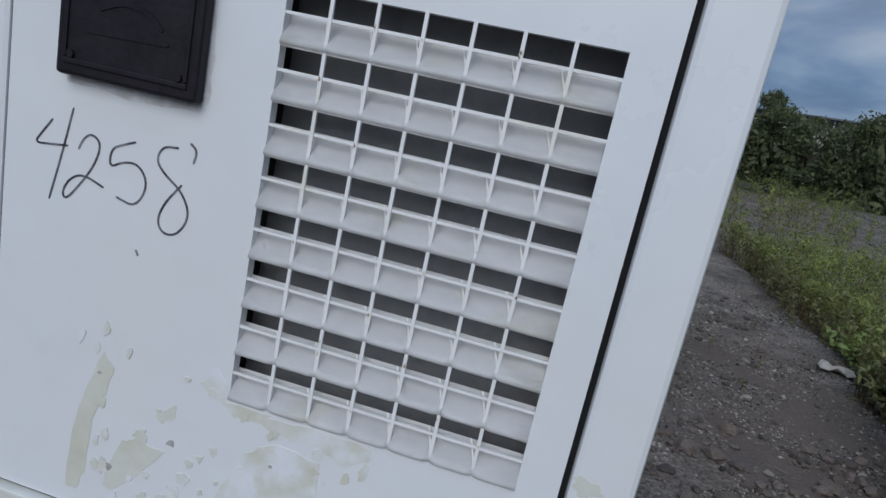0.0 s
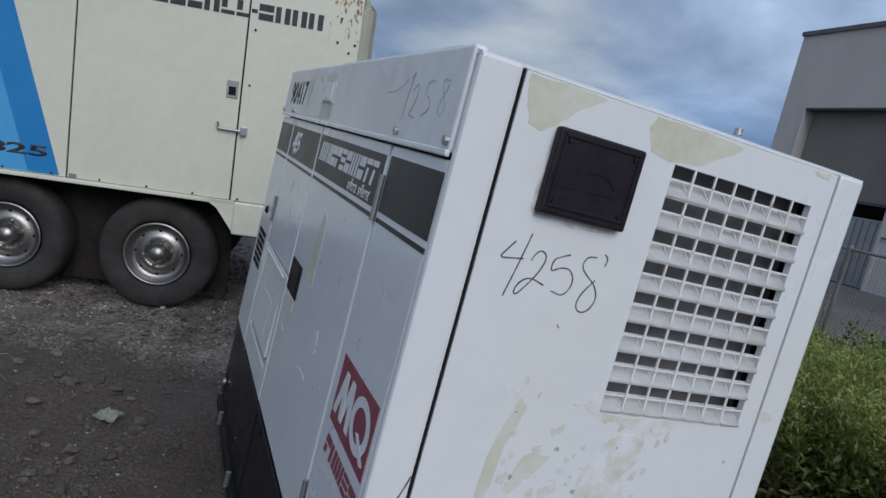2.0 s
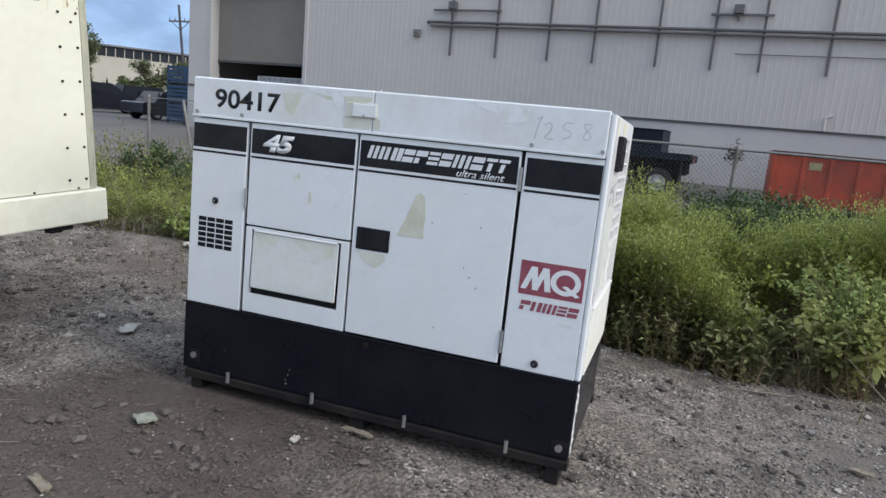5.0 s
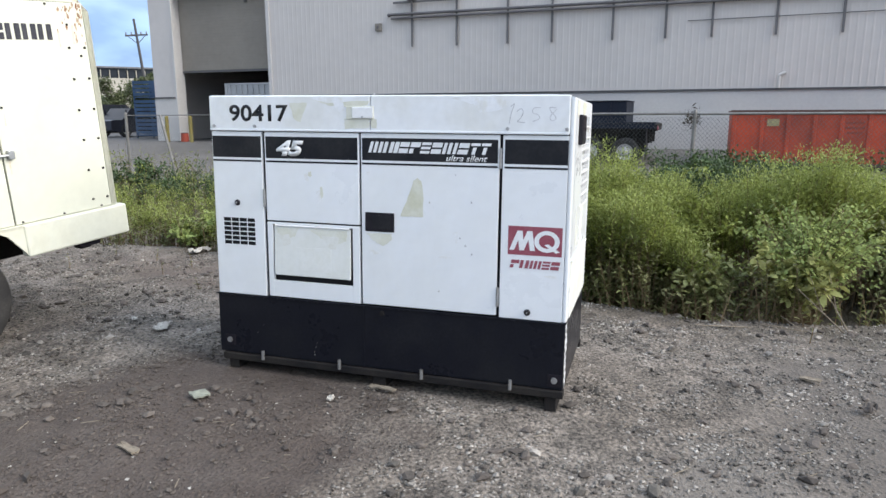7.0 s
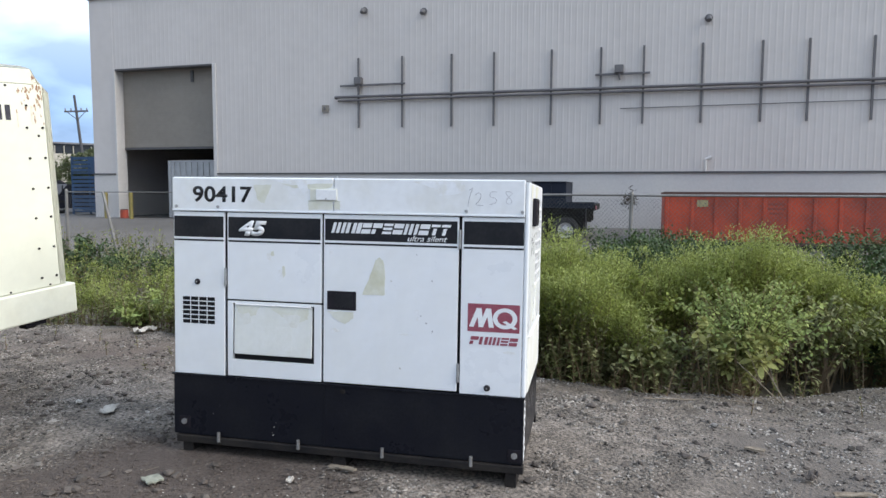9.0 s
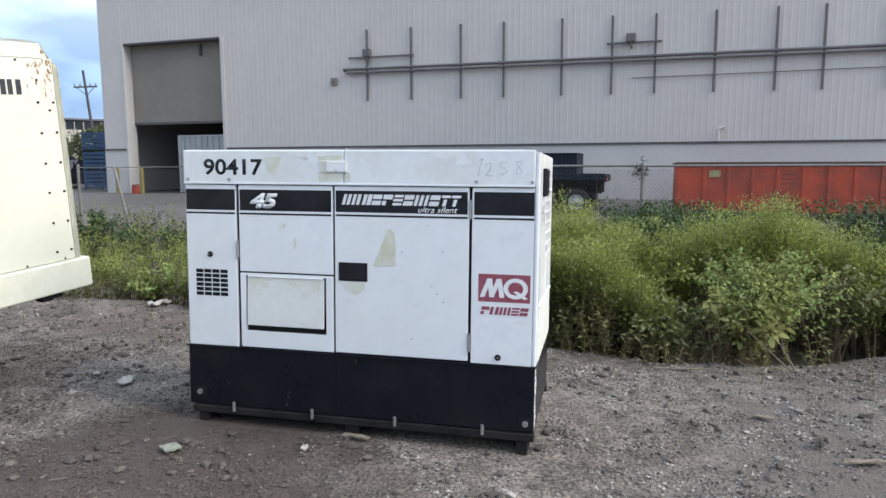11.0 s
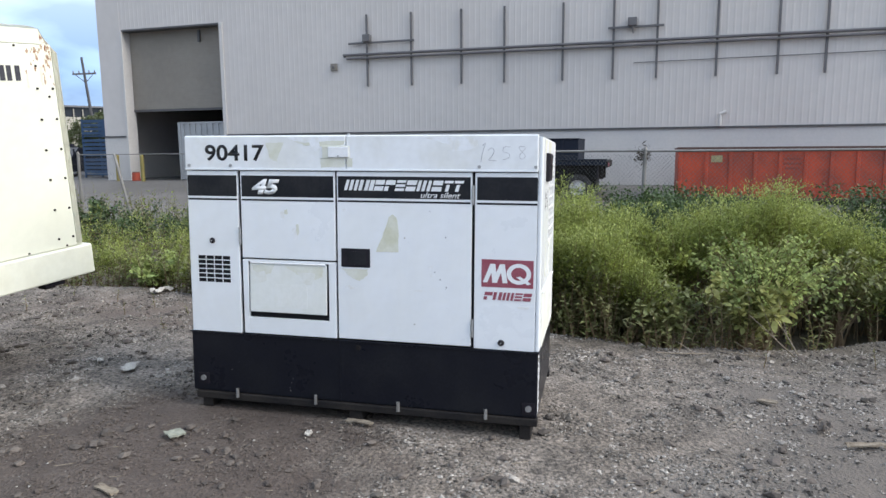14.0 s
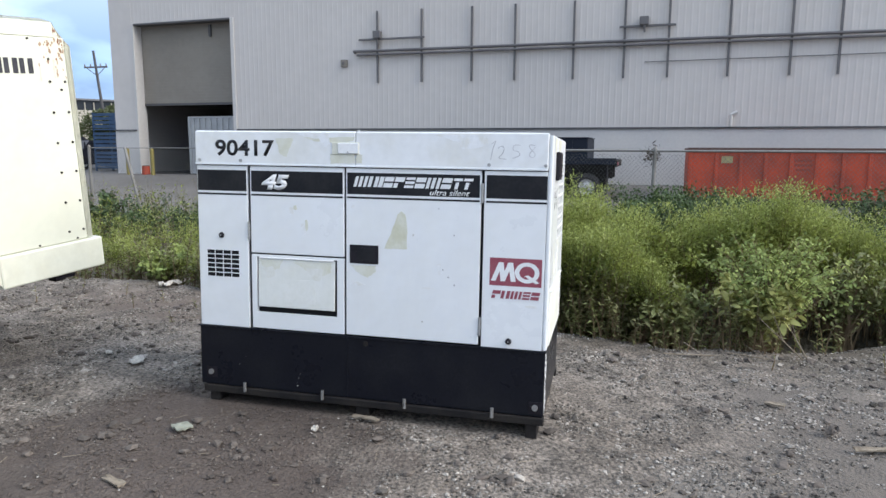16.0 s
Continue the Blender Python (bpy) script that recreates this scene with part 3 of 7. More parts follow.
part("inner_partition", box(0.3, 9.0, 1.8, 2.0, FOOT + 0.06, 6.9), ROOM_SHADE, house)
part("inner_ceiling", box(0.3, 9.0, 2.01, 11.7, 6.91, 7.0), ROOM_SHADE, house)
door = group("door_1", WALL, "tall taupe roller door standing half open", "door", kind="structure")
bm = bmesh.new()
z = 3.34
while z < DTOP:
    box(0.40, 0.44, D0, D1 - 0.02, z + 0.002, min(z + 0.1192, DTOP + 0.04), 0.0015, bm=bm)
    z += 0.12
box(0.43, 0.45, D0, D1 - 0.02, 3.34, DTOP, bm=bm)
part("shutter", bm, SHUTTER, door)
part("bottom_bar", box(0.37, 0.47, D0, D1 - 0.02, 3.24, 3.335, 0.01), TRIM, door)
part("jamb", box(-0.05, 0.36, D0 - 0.16, D0 - 0.005, FOOT, DTOP + 0.05, 0.01), PLINTH, door, "pale steel door jamb")
part("jamb", box(-0.05, 0.5, D1, D1 + 0.10, FOOT, DTOP + 0.05, 0.01), PLINTH, door, "pale steel door jamb")
part("lintel", box(-0.04, 0.36, D0 - 0.005, D1, DTOP - 0.03, DTOP + 0.045, 0.01), TRIM, door)
part("pull_cord_box", box(0.31, 0.38, 7.3, 7.4, 5.9, 6.35), TRIM, door)

# conduits on the wall, on upright struts
pipes = group("conduit_run", WALL, "long dull conduits on upright steel struts fixed to the wall", "conduit")
part("conduit", rod((-0.13, 0.85, 5.0), (-0.13, -36, 4.84), 0.048, 10), PIPE, pipes)
part("conduit", rod((-0.13, 0.72, 4.87), (-0.13, -36, 4.71), 0.04, 10), PIPE, pipes)
part("end_elbow", rod((-0.13, 0.82, 5.0), (0.02, 0.86, 4.98), 0.052, 10), PIPE, pipes)
for s in (-0.06, -1.75, -3.58, -5.09, -7.05, -8.66, -10.0, -11.76, -13.48, -14.77, -16.48, -18.3, -20.1, -22.0, -24.0, -26.0):
    t = 6.38 + 0.011 * s
    part("strut", box(-0.085, -0.03, s - 0.035, s + 0.035, 3.88 + 0.008 * s, t, 0.006), PIPE, pipes)
part("thin_wire", rod((-0.05, -9.3, 4.30), (-0.05, -24, 4.36), 0.012, 6), GALV, pipes)
for a, b, c in ((0.64, -1.88, -0.09), (-8.49, -10.2, -9.24)):
    lamp = group("wall_bracket", WALL, "dark steel bracket with a small junction box on the cladding", "bracket", "wall brackets")
    part("bracket_bar", box(-0.14, -0.09, b, a, 5.36, 5.43, 0.008), PIPE, lamp)
    part("junction_box", box(-0.24, -0.02, c - 0.14, c + 0.14, 5.42, 5.68, 0.02), PIPE, lamp)
    part("drop_cable", rod((-0.16, c, 5.43), (-0.12, c - 0.03, 5.20), 0.05, 8, 0.03), PIPE, lamp)
for s, z in ((-0.3, 8.05), (-2.55, 7.86), (-11.9, 7.0)):
    vent = group("vent_pipe", WALL, "short dark pipe stub coming out of the cladding", "pipe", "pipe stubs")
    part("tube", rod((0.02, s, z), (-0.22, s, z - 0.02), 0.07, 12), PIPE, vent)
    part("collar", rod((-0.0, s, z), (-0.05, s, z), 0.12, 12), PIPE, vent)
    part("mouth", rod((-0.18, s, z + 0.0), (-0.26, s, z - 0.12), 0.075, 12), PIPE, vent)
sock = group("switch_box", WALL, "small grey switch box on the cladding", "switch box")
part("case", box(-0.10, -0.005, 1.15, 1.40, 4.48, 4.74, 0.015), SHUTTER, sock)
part("lever", box(-0.14, -0.101, 1.24, 1.31, 4.56, 4.66, 0.01), PIPE, sock)
tap = group("wall_tap", WALL, "white pipe stub standing up from the flashing", "pipe")
part("riser", rod((-0.1, -11.95, 2.262), (-0.1, -11.95, 2.62), 0.05, 10), PLINTH, tap)
part("cap", rod((-0.1, -11.95, 2.62), (-0.1, -12.12, 2.70), 0.05, 10), PLINTH, tap)

# ---- the generator ----
# its own axes: x into its depth, y along its length, z up; front at x = 0, louvred end at y = 0
gen = group("generator", TIP, "scuffed white enclosed diesel generator on a black fuel-tank base", "generator")
part("core", box(0.022, 0.895, 0.16, 2.008, 0.497, 1.600), SEAM, gen, "dark inner frame behind the panels")
for x0, x1, z0, z1 in ((0.022, 0.415, 0.497, 1.60), (0.835, 0.895, 0.497, 1.60), (0.416, 0.814, 0.497, 1.03)):
    part("end_backing", box(x0, x1, 0.022, 0.158, z0, z1), SEAM, gen)


def plate(name, y0, y1, z0, z1, material=None, x0=0.0, thick=0.021, label="", parent=None):
    return part(name, box(x0, x0 + thick, y0, y1, z0, z1, 0.004), material or WHITE, parent or gen, label)


left_panel = plate("side_panel", 1.712, 2.03, 0.500, 1.436, label="fixed white panel with a small grille")
upper_panel = plate("upper_panel", 1.127, 1.694, 0.944, 1.436)
main_door = plate("access_door", 0.364, 1.115, 0.508, 1.436, label="white hinged access door with worn primer patches")
right_panel = plate("corner_panel", 0.0225, 0.348, 0.500, 1.436)
# the lower panel is a frame round a recess, with a flap in it
bm = bmesh.new()
box(0, 0.021, 1.127, 1.170, 0.505, 0.935, 0.003, bm=bm)
box(0, 0.021, 1.660, 1.694, 0.505, 0.935, 0.003, bm=bm)
box(0, 0.021, 1.168, 1.662, 0.505, 0.600, 0.003, bm=bm)
box(0, 0.021, 1.168, 1.662, 0.922, 0.935, 0.003, bm=bm)
lower_panel = part("lower_panel", bm, WHITE, gen, "white panel framing a hinged outlet cover")
bm = box(0.004, 0.014, 1.182, 1.652, 0.634, 0.916, 0.004)
for v in bm.verts:
    v.co.x -= (0.916 - v.co.z) * 0.035
outlet = part("outlet_cover", bm, COVER, gen, "yellowed hinged cover over the outlets")
for k, pts in enumerate(([(1.64, 0.905), (1.50, 0.908), (1.52, 0.86), (1.58, 0.845), (1.63, 0.87)], [(1.44, 0.905), (1.20, 0.905), (1.21, 0.85), (1.29, 0.815), (1.36, 0.86)])):
    bm = sheet(blob(pts, 0.004, 40 + k), 0.0006, "x", 0.0032)
    for v in bm.verts:
        v.co.x -= (0.916 - v.co.z) * 0.035
    part("paint_patch", bm, PRIMER_PALE, outlet, "patch of grey-cream primer")
for pts, m, what in (([(1.50, 0.80), (1.30, 0.80), (1.30, 0.668), (1.50, 0.668)], LABEL_GHOST, "ghost of a white label"), ([(1.625, 0.86), (1.56, 0.872), (1.545, 0.82), (1.59, 0.80)], COVER_SMEAR, "grey smear"), ([(1.36, 0.875), (1.25, 0.87), (1.27, 0.80), (1.33, 0.81)], COVER_SMEAR, "grey smear")):
    bm = sheet(blob(pts, 0.003, 70, 4), 0.0008, "x", 0.0022 if m is STAIN else 0.0027)
    for v in bm.verts:
        v.co.x -= (0.916 - v.co.z) * 0.035
    part("smear", bm, m, outlet, what)
part("cover_hinge", rod((0.002, 1.19, 0.918), (0.002, 1.645, 0.918), 0.005, 8), WORN, gen)
part("recess_sill", box(0.018, 0.021, 1.172, 1.658, 0.600, 0.64), SEAM, gen)

# back and far end
part("rear_panel", box(0.904, 0.924, 0.10, 1.95, 0.50, 1.436, 0.004), WHITE, gen)
part("far_end_panel", box(0.03, 0.89, 2.012, 2.030, 0.50, 1.436, 0.004), WHITE, gen)

# louvred end: corner posts, frame of the door, slats and bars
part("corner_post", box(-0.0005, 0.0795, -0.002, 0.0215, 0.500, 1.619, 0.008), WHITE, gen)
part("corner_post", box(0.852, 0.926, -0.003, 0.06, 0.500, 1.617, 0.008), WHITE, gen)
LX0, LX1, LZ0, LZ1 = 0.430, 0.796, 1.043, 1.536
bm = bmesh.new()
for x0, x1, z0, z1 in ((0.0845, LX0, 0.816, 1.612), (LX1, 0.844, 0.816, 1.612), (LX0, LX1, 0.816, LZ0), (LX0, LX1, LZ1, 1.612)):
    box(x0, x1, -0.003, 0.012, z0, z1, bm=bm)
bmesh.ops.remove_doubles(bm, verts=bm.verts, dist=0.0001)
end_door = part("end_door", bm, WHITE, gen, "white louvred end door with handwriting and flaked paint")
pitch = (LZ1 - LZ0) / 8
SLAT = ((0.0145, 0.42), (0.014, 0.50), (0.0115, 0.62), (0.0045, 0.73), (-0.0045, 0.83), (-0.0088, 0.90), (-0.0098, 0.955), (-0.0080, 0.995), (-0.0015, 1.03))
for i in range(8):
    top = LZ1 - i * pitch
    bm = bmesh.new()
    across = [(LX0 - 0.016, -0.3), (LX0 - 0.0005, 0.0), (LX0 + 0.001, 1.0)]
    for j in range(1, 7):
        x = LX0 + (LX1 - LX0) * j / 7
        across += [(x - 0.008, 1.0), (x - 0.003, 0.72), (x, 0.45), (x + 0.003, 0.72), (x + 0.008, 1.0)]
    across += [(LX1 - 0.001, 1.0), (LX1 + 0.0005, 0.0), (LX1 + 0.016, -0.3)]
    ends = [[bm.verts.new((x, y * deep if y < 0 else y, top - pitch * f)) for y, f in SLAT] for x, deep in across]
    for p, q in zip(ends, ends[1:]):
        for k in range(len(SLAT) - 1):
            bm.faces.new((p[k], p[k + 1], q[k + 1], q[k]))
    bmesh.ops.solidify(bm, geom=bm.faces[:], thickness=0.0012)
    part("louvre_slat", bm, SLAT_LIT, end_door, smooth=True)
    part("grille_bar", box(LX0 - 0.002, LX1 + 0.002, -0.002, 0.001, top - pitch * 0.465, top - pitch * 0.41), WORN, end_door)
strut = rod((-0.011, 0.0145, -pitch * 0.43), (-0.001, 0.0010, -pitch * 0.78), 0.0016, 6)
first_strut = None
for i in range(8):
    for j in range(1, 7):
        if first_strut is None:
            piece = first_strut = part("louvre_strut", strut, WORN, end_door)
        else:
            piece = new("louvre_strut", first_strut.data)
            piece.parent = end_door
        piece.location = (LX0 + (LX1 - LX0) * j / 7, 0, LZ1 - i * pitch)
for i in range(1, 7):
    x = LX0 + (LX1 - LX0) * i / 7
    part("grille_bar", box(x - 0.0021, x + 0.0021, -0.0035, 0.0, LZ0 - 0.002, LZ1 + 0.002), WORN, end_door)
# near-black strips laid in the door gaps in place of their shade
part("gap_shade", box(0.0798, 0.0842, 0.001, 0.012, 0.815, 1.611), SEAM, gen)
part("gap_shade", box(0.8445, 0.8515, 0.002, 0.012, 0.815, 1.611), SEAM, gen)
part("louvre_backing", box(0.345, 0.842, 0.060, 0.070, 1.031, 1.56), INSIDE, gen)
rnd = random.Random(31)
for i in range(26):
    x = LX0 + (LX1 - LX0) * rnd.randint(1, 6) / 7 + rnd.uniform(-0.0015, 0.0015)
    z = LZ1 - pitch * (rnd.randint(0, 7) + 0.46) + rnd.uniform(-0.004, 0.004) if i % 3 else rnd.uniform(LZ0, LZ1)
    r = rnd.uniform(0.0010, 0.0032)
    part("rust_spot", sheet(blob([(x - r * 0.5, z), (x, z - r), (x + r * 0.5, z), (x, z + r * 1.4)], r * 0.2, 500 + i, 2), 0.0005, "y", -0.0041), RUST if i % 2 else PRIMER, end_door)
part("lower_end_panel", box(0.086, 0.835, -0.006, 0.014, 0.503, 0.803, 0.006), STREAKED, gen, "white lower end panel stained with cream primer")
part("panel_lip", box(0.074, 0.83, -0.014, 0.004, 0.803, 0.809, 0.001), STREAKED, gen)
part("dirt_smudge", sheet(blob([(0.160, 1.392), (0.166, 1.381), (0.25, 1.376), (0.345, 1.379), (0.354, 1.39), (0.353, 1.46), (0.348, 1.54), (0.162, 1.54)], 0.002, 91, 4), 0.0004, "y", -0.0031), SMUDGE, end_door, "brown smudge round the cover plate")
plate_end = part("cover_plate", box(0.1655, 0.3475, -0.024, -0.0028, 1.390, 1.540, 0.005), RUBBER, gen, "black plastic cover plate with four screws")
part("plate_rim", box(0.176, 0.337, -0.0265, -0.0241, 1.404, 1.410, 0.001), RUBBER, plate_end)
part("plate_rim", box(0.176, 0.337, -0.0265, -0.0241, 1.526, 1.532, 0.001), RUBBER, plate_end)
part("plate_rim", box(0.176, 0.181, -0.0265, -0.0241, 1.411, 1.525, 0.001), RUBBER, plate_end)
part("plate_rim", box(0.332, 0.337, -0.0265, -0.0241, 1.411, 1.525, 0.001), RUBBER, plate_end)
for x, z in ((0.187, 1.415), (0.326, 1.415), (0.187, 1.521), (0.326, 1.521)):
    part("screw", rod((x, -0.024, z), (x, -0.0275, z), 0.0045, 10), RUBBER, plate_end)
part("plate_rib", strokes([[(0.22, 1.47), (0.25, 1.482), (0.285, 1.476), (0.30, 1.46)], [(0.205, 1.444), (0.31, 1.447)]], 0.004, "y", -0.0242, 0.0012), RUBBER, plate_end)
END_SCRIPT = [[(0.178, 1.351), (0.167, 1.295), (0.1525, 1.232)], [(0.150, 1.3315), (0.137, 1.3135), (0.126, 1.298), (0.148, 1.3005), (0.174, 1.304)],
        [(0.189, 1.303), (0.195, 1.318), (0.206, 1.326), (0.220, 1.316), (0.213, 1.289), (0.196, 1.262), (0.176, 1.236), (0.170, 1.246), (0.180, 1.265), (0.198, 1.274), (0.228, 1.264)],
        [(0.266, 1.3285), (0.2487, 1.3216), (0.234, 1.314), (0.233, 1.290), (0.2516, 1.302), (0.274, 1.303), (0.288, 1.280), (0.2735, 1.250), (0.246, 1.257)],
        [(0.3225, 1.334), (0.302, 1.332), (0.295, 1.314), (0.307, 1.300), (0.333, 1.284), (0.347, 1.258), (0.335, 1.232), (0.316, 1.226), (0.304, 1.240), (0.311, 1.264), (0.332, 1.292)],
        [(0.337, 1.343), (0.347, 1.336), (0.3436, 1.320)], [(0.280, 1.198), (0.284, 1.191)]]
for lines in (END_SCRIPT[:2], END_SCRIPT[2:3], END_SCRIPT[3:4], END_SCRIPT[4:6], END_SCRIPT[6:]):
    part("marker_stroke", strokes(lines, 0.0027, "y", -0.003), INK, end_door, "stroke of the handwritten number 4258 in black marker")
part("scratch", strokes([[(0.057, 0.828), (0.067, 0.855), (0.075, 0.880)]], 0.003, "y", -0.0021), INK, gen)

# patches where white paint has come off the cream primer on the end
END_PATCHES = [
    [(0.091, 1.608), (0.094, 1.582), (0.112, 1.53), (0.137, 1.521), (0.167, 1.541), (0.195, 1.572), (0.249, 1.604), (0.24, 1.610)],
    [(0.352, 1.585), (0.368, 1.546), (0.416, 1.538), (0.482, 1.546), (0.556, 1.583), (0.575, 1.603), (0.474, 1.609), (0.362, 1.608)],
    [(0.249, 1.055), (0.266, 1.035), (0.258, 0.995), (0.240, 0.952), (0.239, 0.882), (0.227, 0.84), (0.209, 0.842), (0.212, 0.907), (0.223, 0.978)],
    [(0.288, 0.936), (0.309, 0.946), (0.351, 0.939), (0.318, 0.897), (0.279, 0.856), (0.265, 0.864)],
    [(0.333, 0.985), (0.361, 1.010), (0.360, 0.990), (0.343, 0.980)],
    [(0.389, 1.050), (0.411, 1.079), (0.426, 1.058), (0.427, 1.038), (0.492, 1.038), (0.478, 1.023), (0.441, 1.021)],
    [(0.459, 1.028), (0.537, 1.038), (0.620, 1.036), (0.622, 1.016), (0.587, 1.000), (0.553, 1.018), (0.498, 1.015)],
    [(0.460, 0.975), (0.501, 1.003), (0.560, 0.994), (0.561, 0.943), (0.531, 0.907), (0.553, 0.850), (0.433, 0.830), (0.429, 0.898)],
    [(0.395, 0.950), (0.408, 0.952), (0.404, 0.938)], [(0.412, 0.968), (0.426, 0.970), (0.420, 0.956)], [(0.345, 0.872), (0.372, 0.886), (0.366, 0.855), (0.348, 0.846)],
    [(0.775, 1.608), (0.824, 1.609), (0.820, 1.598), (0.785, 1.597)]]


def flake(x, z, w, h, lean, seed, top):
    """The uneven outline of a patch of lost paint."""
    rnd = random.Random(seed)
    waves = [(k, rnd.uniform(0, 6.28), rnd.uniform(0.06, 0.20) / (0.7 + 0.14 * k)) for k in (2, 3, 5, 7, 11, 16, 23)]
    got = []
    for i in range(64):
        a = 2 * math.pi * i / 64
        r = 1 + sum(s * math.sin(k * a + b) for k, b, s in waves)
        v = r * math.sin(a) * h / 2
        got.append((x + r * math.cos(a) * w / 2 + lean * v, max(min(z + v, top), 0.826)))
    return got


for i, pts in enumerate(END_PATCHES):
    part("paint_patch", sheet(blob(pts, 0.002, 20 + i, 4), 0.0004 + 0.00004 * i, "y", -0.0035 - 0.00004 * i), PRIMER if i < 2 else PRIMER_PALE if i < 5 else PRIMER_FADED, end_door, "flaked patch showing cream primer")
# small flakes round the larger ones
rnd = random.Random(77)
for i in range(64):
    x, z = rnd.choice(END_PATCHES[rnd.choice((2, 3, 5, 6, 7, 7, 7, 10))])
    a, r = rnd.uniform(0, 6.28), rnd.uniform(0.008, 0.04)
    size = rnd.uniform(0.004, 0.017)
    x, z = x + math.cos(a) * r, z + math.sin(a) * r
    if 0.10 < x < 0.83 and 0.835 < z < (1.03 if 0.42 < x < 0.81 else 1.2):
        part("paint_patch", sheet(flake(x, z, size, size * rnd.uniform(0.7, 1.9), 0.2, 200 + i, 1.611), 0.0008 + 0.000008 * i, "y", -0.0040 - 0.000008 * i), PRIMER_FADED, end_door, "flaked patch showing cream primer")
part("paint_patch", sheet(flake(0.872, 1.071, 0.030, 0.024, 0.0, 41, 1.6), 0.0005, "y", -0.0036), PRIMER_PALE, gen, "flaked patch showing cream primer")
rnd = random.Random(5)
for i in range(9):
    x, z = rnd.uniform(0.12, 0.82), rnd.uniform(0.84, 1.03)
    r = rnd.uniform(0.002, 0.007)
    part("paint_chip", sheet([(x + r * math.cos(a) * rnd.uniform(0.5, 1.3), z + r * math.sin(a) * rnd.uniform(0.5, 1.3)) for a in np.arange(0, 6.2, 0.9)], 0.0009, "y", -0.0041), CHIP if i % 3 else PRIMER_PALE, end_door)

# roof cover in two pressings, with the lifting hatch
roof = part("roof_cover", box(-0.006, 0.0205, 0.022, 1.0555, 1.448, 1.630, 0.006), ROOF_WHITE, gen, "grimy white roof skirt with faint marker writing")
roof_far = part("roof_cover", box(-0.006, 0.0205, 1.0585, 2.034, 1.448, 1.630, 0.006), ROOF_WHITE, gen)
bm = bmesh.new()
drop = [(0.001, 1.6135), (1.0555, 1.6135), (1.0555, 1.632), (0.10, 1.632), (0.05, 1.6285), (0.001, 1.6185)]
ends = [[bm.verts.new((x, y, z)) for y, z in drop] for x in (0.0, 0.924)]
for k in range(6):
    bm.faces.new((ends[0][k], ends[0][(k + 1) % 6], ends[1][(k + 1) % 6], ends[1][k]))
bm.faces.new(ends[0])
bm.faces.new(ends[1])
part("roof_top", bm, WHITE, gen)
part("roof_top", box(0.0, 0.924, 1.0585, 2.034, 1.6135, 1.632, 0.006), WHITE, gen)
part("roof_rear", box(0.904, 0.924, 0.062, 2.034, 1.44, 1.612, 0.004), WHITE, gen)
part("roof_far_end", box(0.022, 0.903, 2.014, 2.034, 1.44, 1.612, 0.004), WHITE, gen)
part("roof_lip", box(-0.010, 0.0, 0.0225, 2.034, 1.440, 1.452, 0.003), WHITE, gen)
hatch = part("lift_hatch", box(-0.011, -0.0055, 1.036, 1.192, 1.508, 1.574, 0.002), PRIMER_PALE, gen, "pale hatch plate")
part("hatch_cover", box(-0.017, -0.0112, 1.038, 1.156, 1.512, 1.570, 0.004), DECAL_WHITE, hatch)
part("hatch_catch", rod((-0.017, 1.098, 1.520), (-0.0185, 1.098, 1.520), 0.005, 10), ZINC, hatch)
for y in (2.005, 1.745, 0.325, 0.035):
    part("roof_bolt", rod((-0.006, y, 1.466), (-0.014, y, 1.466), 0.009, 8), ZINC, gen)
for y, x in ((1.05, 0.10), (0.02, 0.60)):
    part("roof_stud", rod((x, y + 0.03, 1.632), (x, y + 0.03, 1.645), 0.008, 8), ZINC, gen)
part("asset_number", letters("90417", 1.904, 1.538, 1.491, 1.582, "x", -0.0062, bold=0.022), BLACK, roof_far, "asset number 90417 in black")
ROOF_SCRIPT = [[(0.318, 1.490), (0.311, 1.54), (0.294, 1.588)], [(0.294, 1.588), (0.312, 1.574)],
             [(0.281, 1.550), (0.264, 1.566), (0.247, 1.552), (0.260, 1.518), (0.284, 1.500), (0.238, 1.497)]]
FADED_SCRIPT = [[(0.165, 1.568), (0.202, 1.57), (0.206, 1.54), (0.175, 1.538), (0.165, 1.515), (0.205, 1.502)],
              [(0.090, 1.568), (0.125, 1.572), (0.116, 1.55), (0.085, 1.522), (0.103, 1.502), (0.126, 1.52), (0.088, 1.562)]]
for lines, width, m in ((ROOF_SCRIPT[:2], 0.0032, INK_FAINT), (ROOF_SCRIPT[2:], 0.0032, INK_FAINT), (FADED_SCRIPT[:1], 0.0036, INK_GHOST), (FADED_SCRIPT[1:], 0.0036, INK_GHOST)):
    part("marker_stroke", strokes(lines, width, "x", -0.0062), m, roof, "faded stroke of the handwritten number 1258")
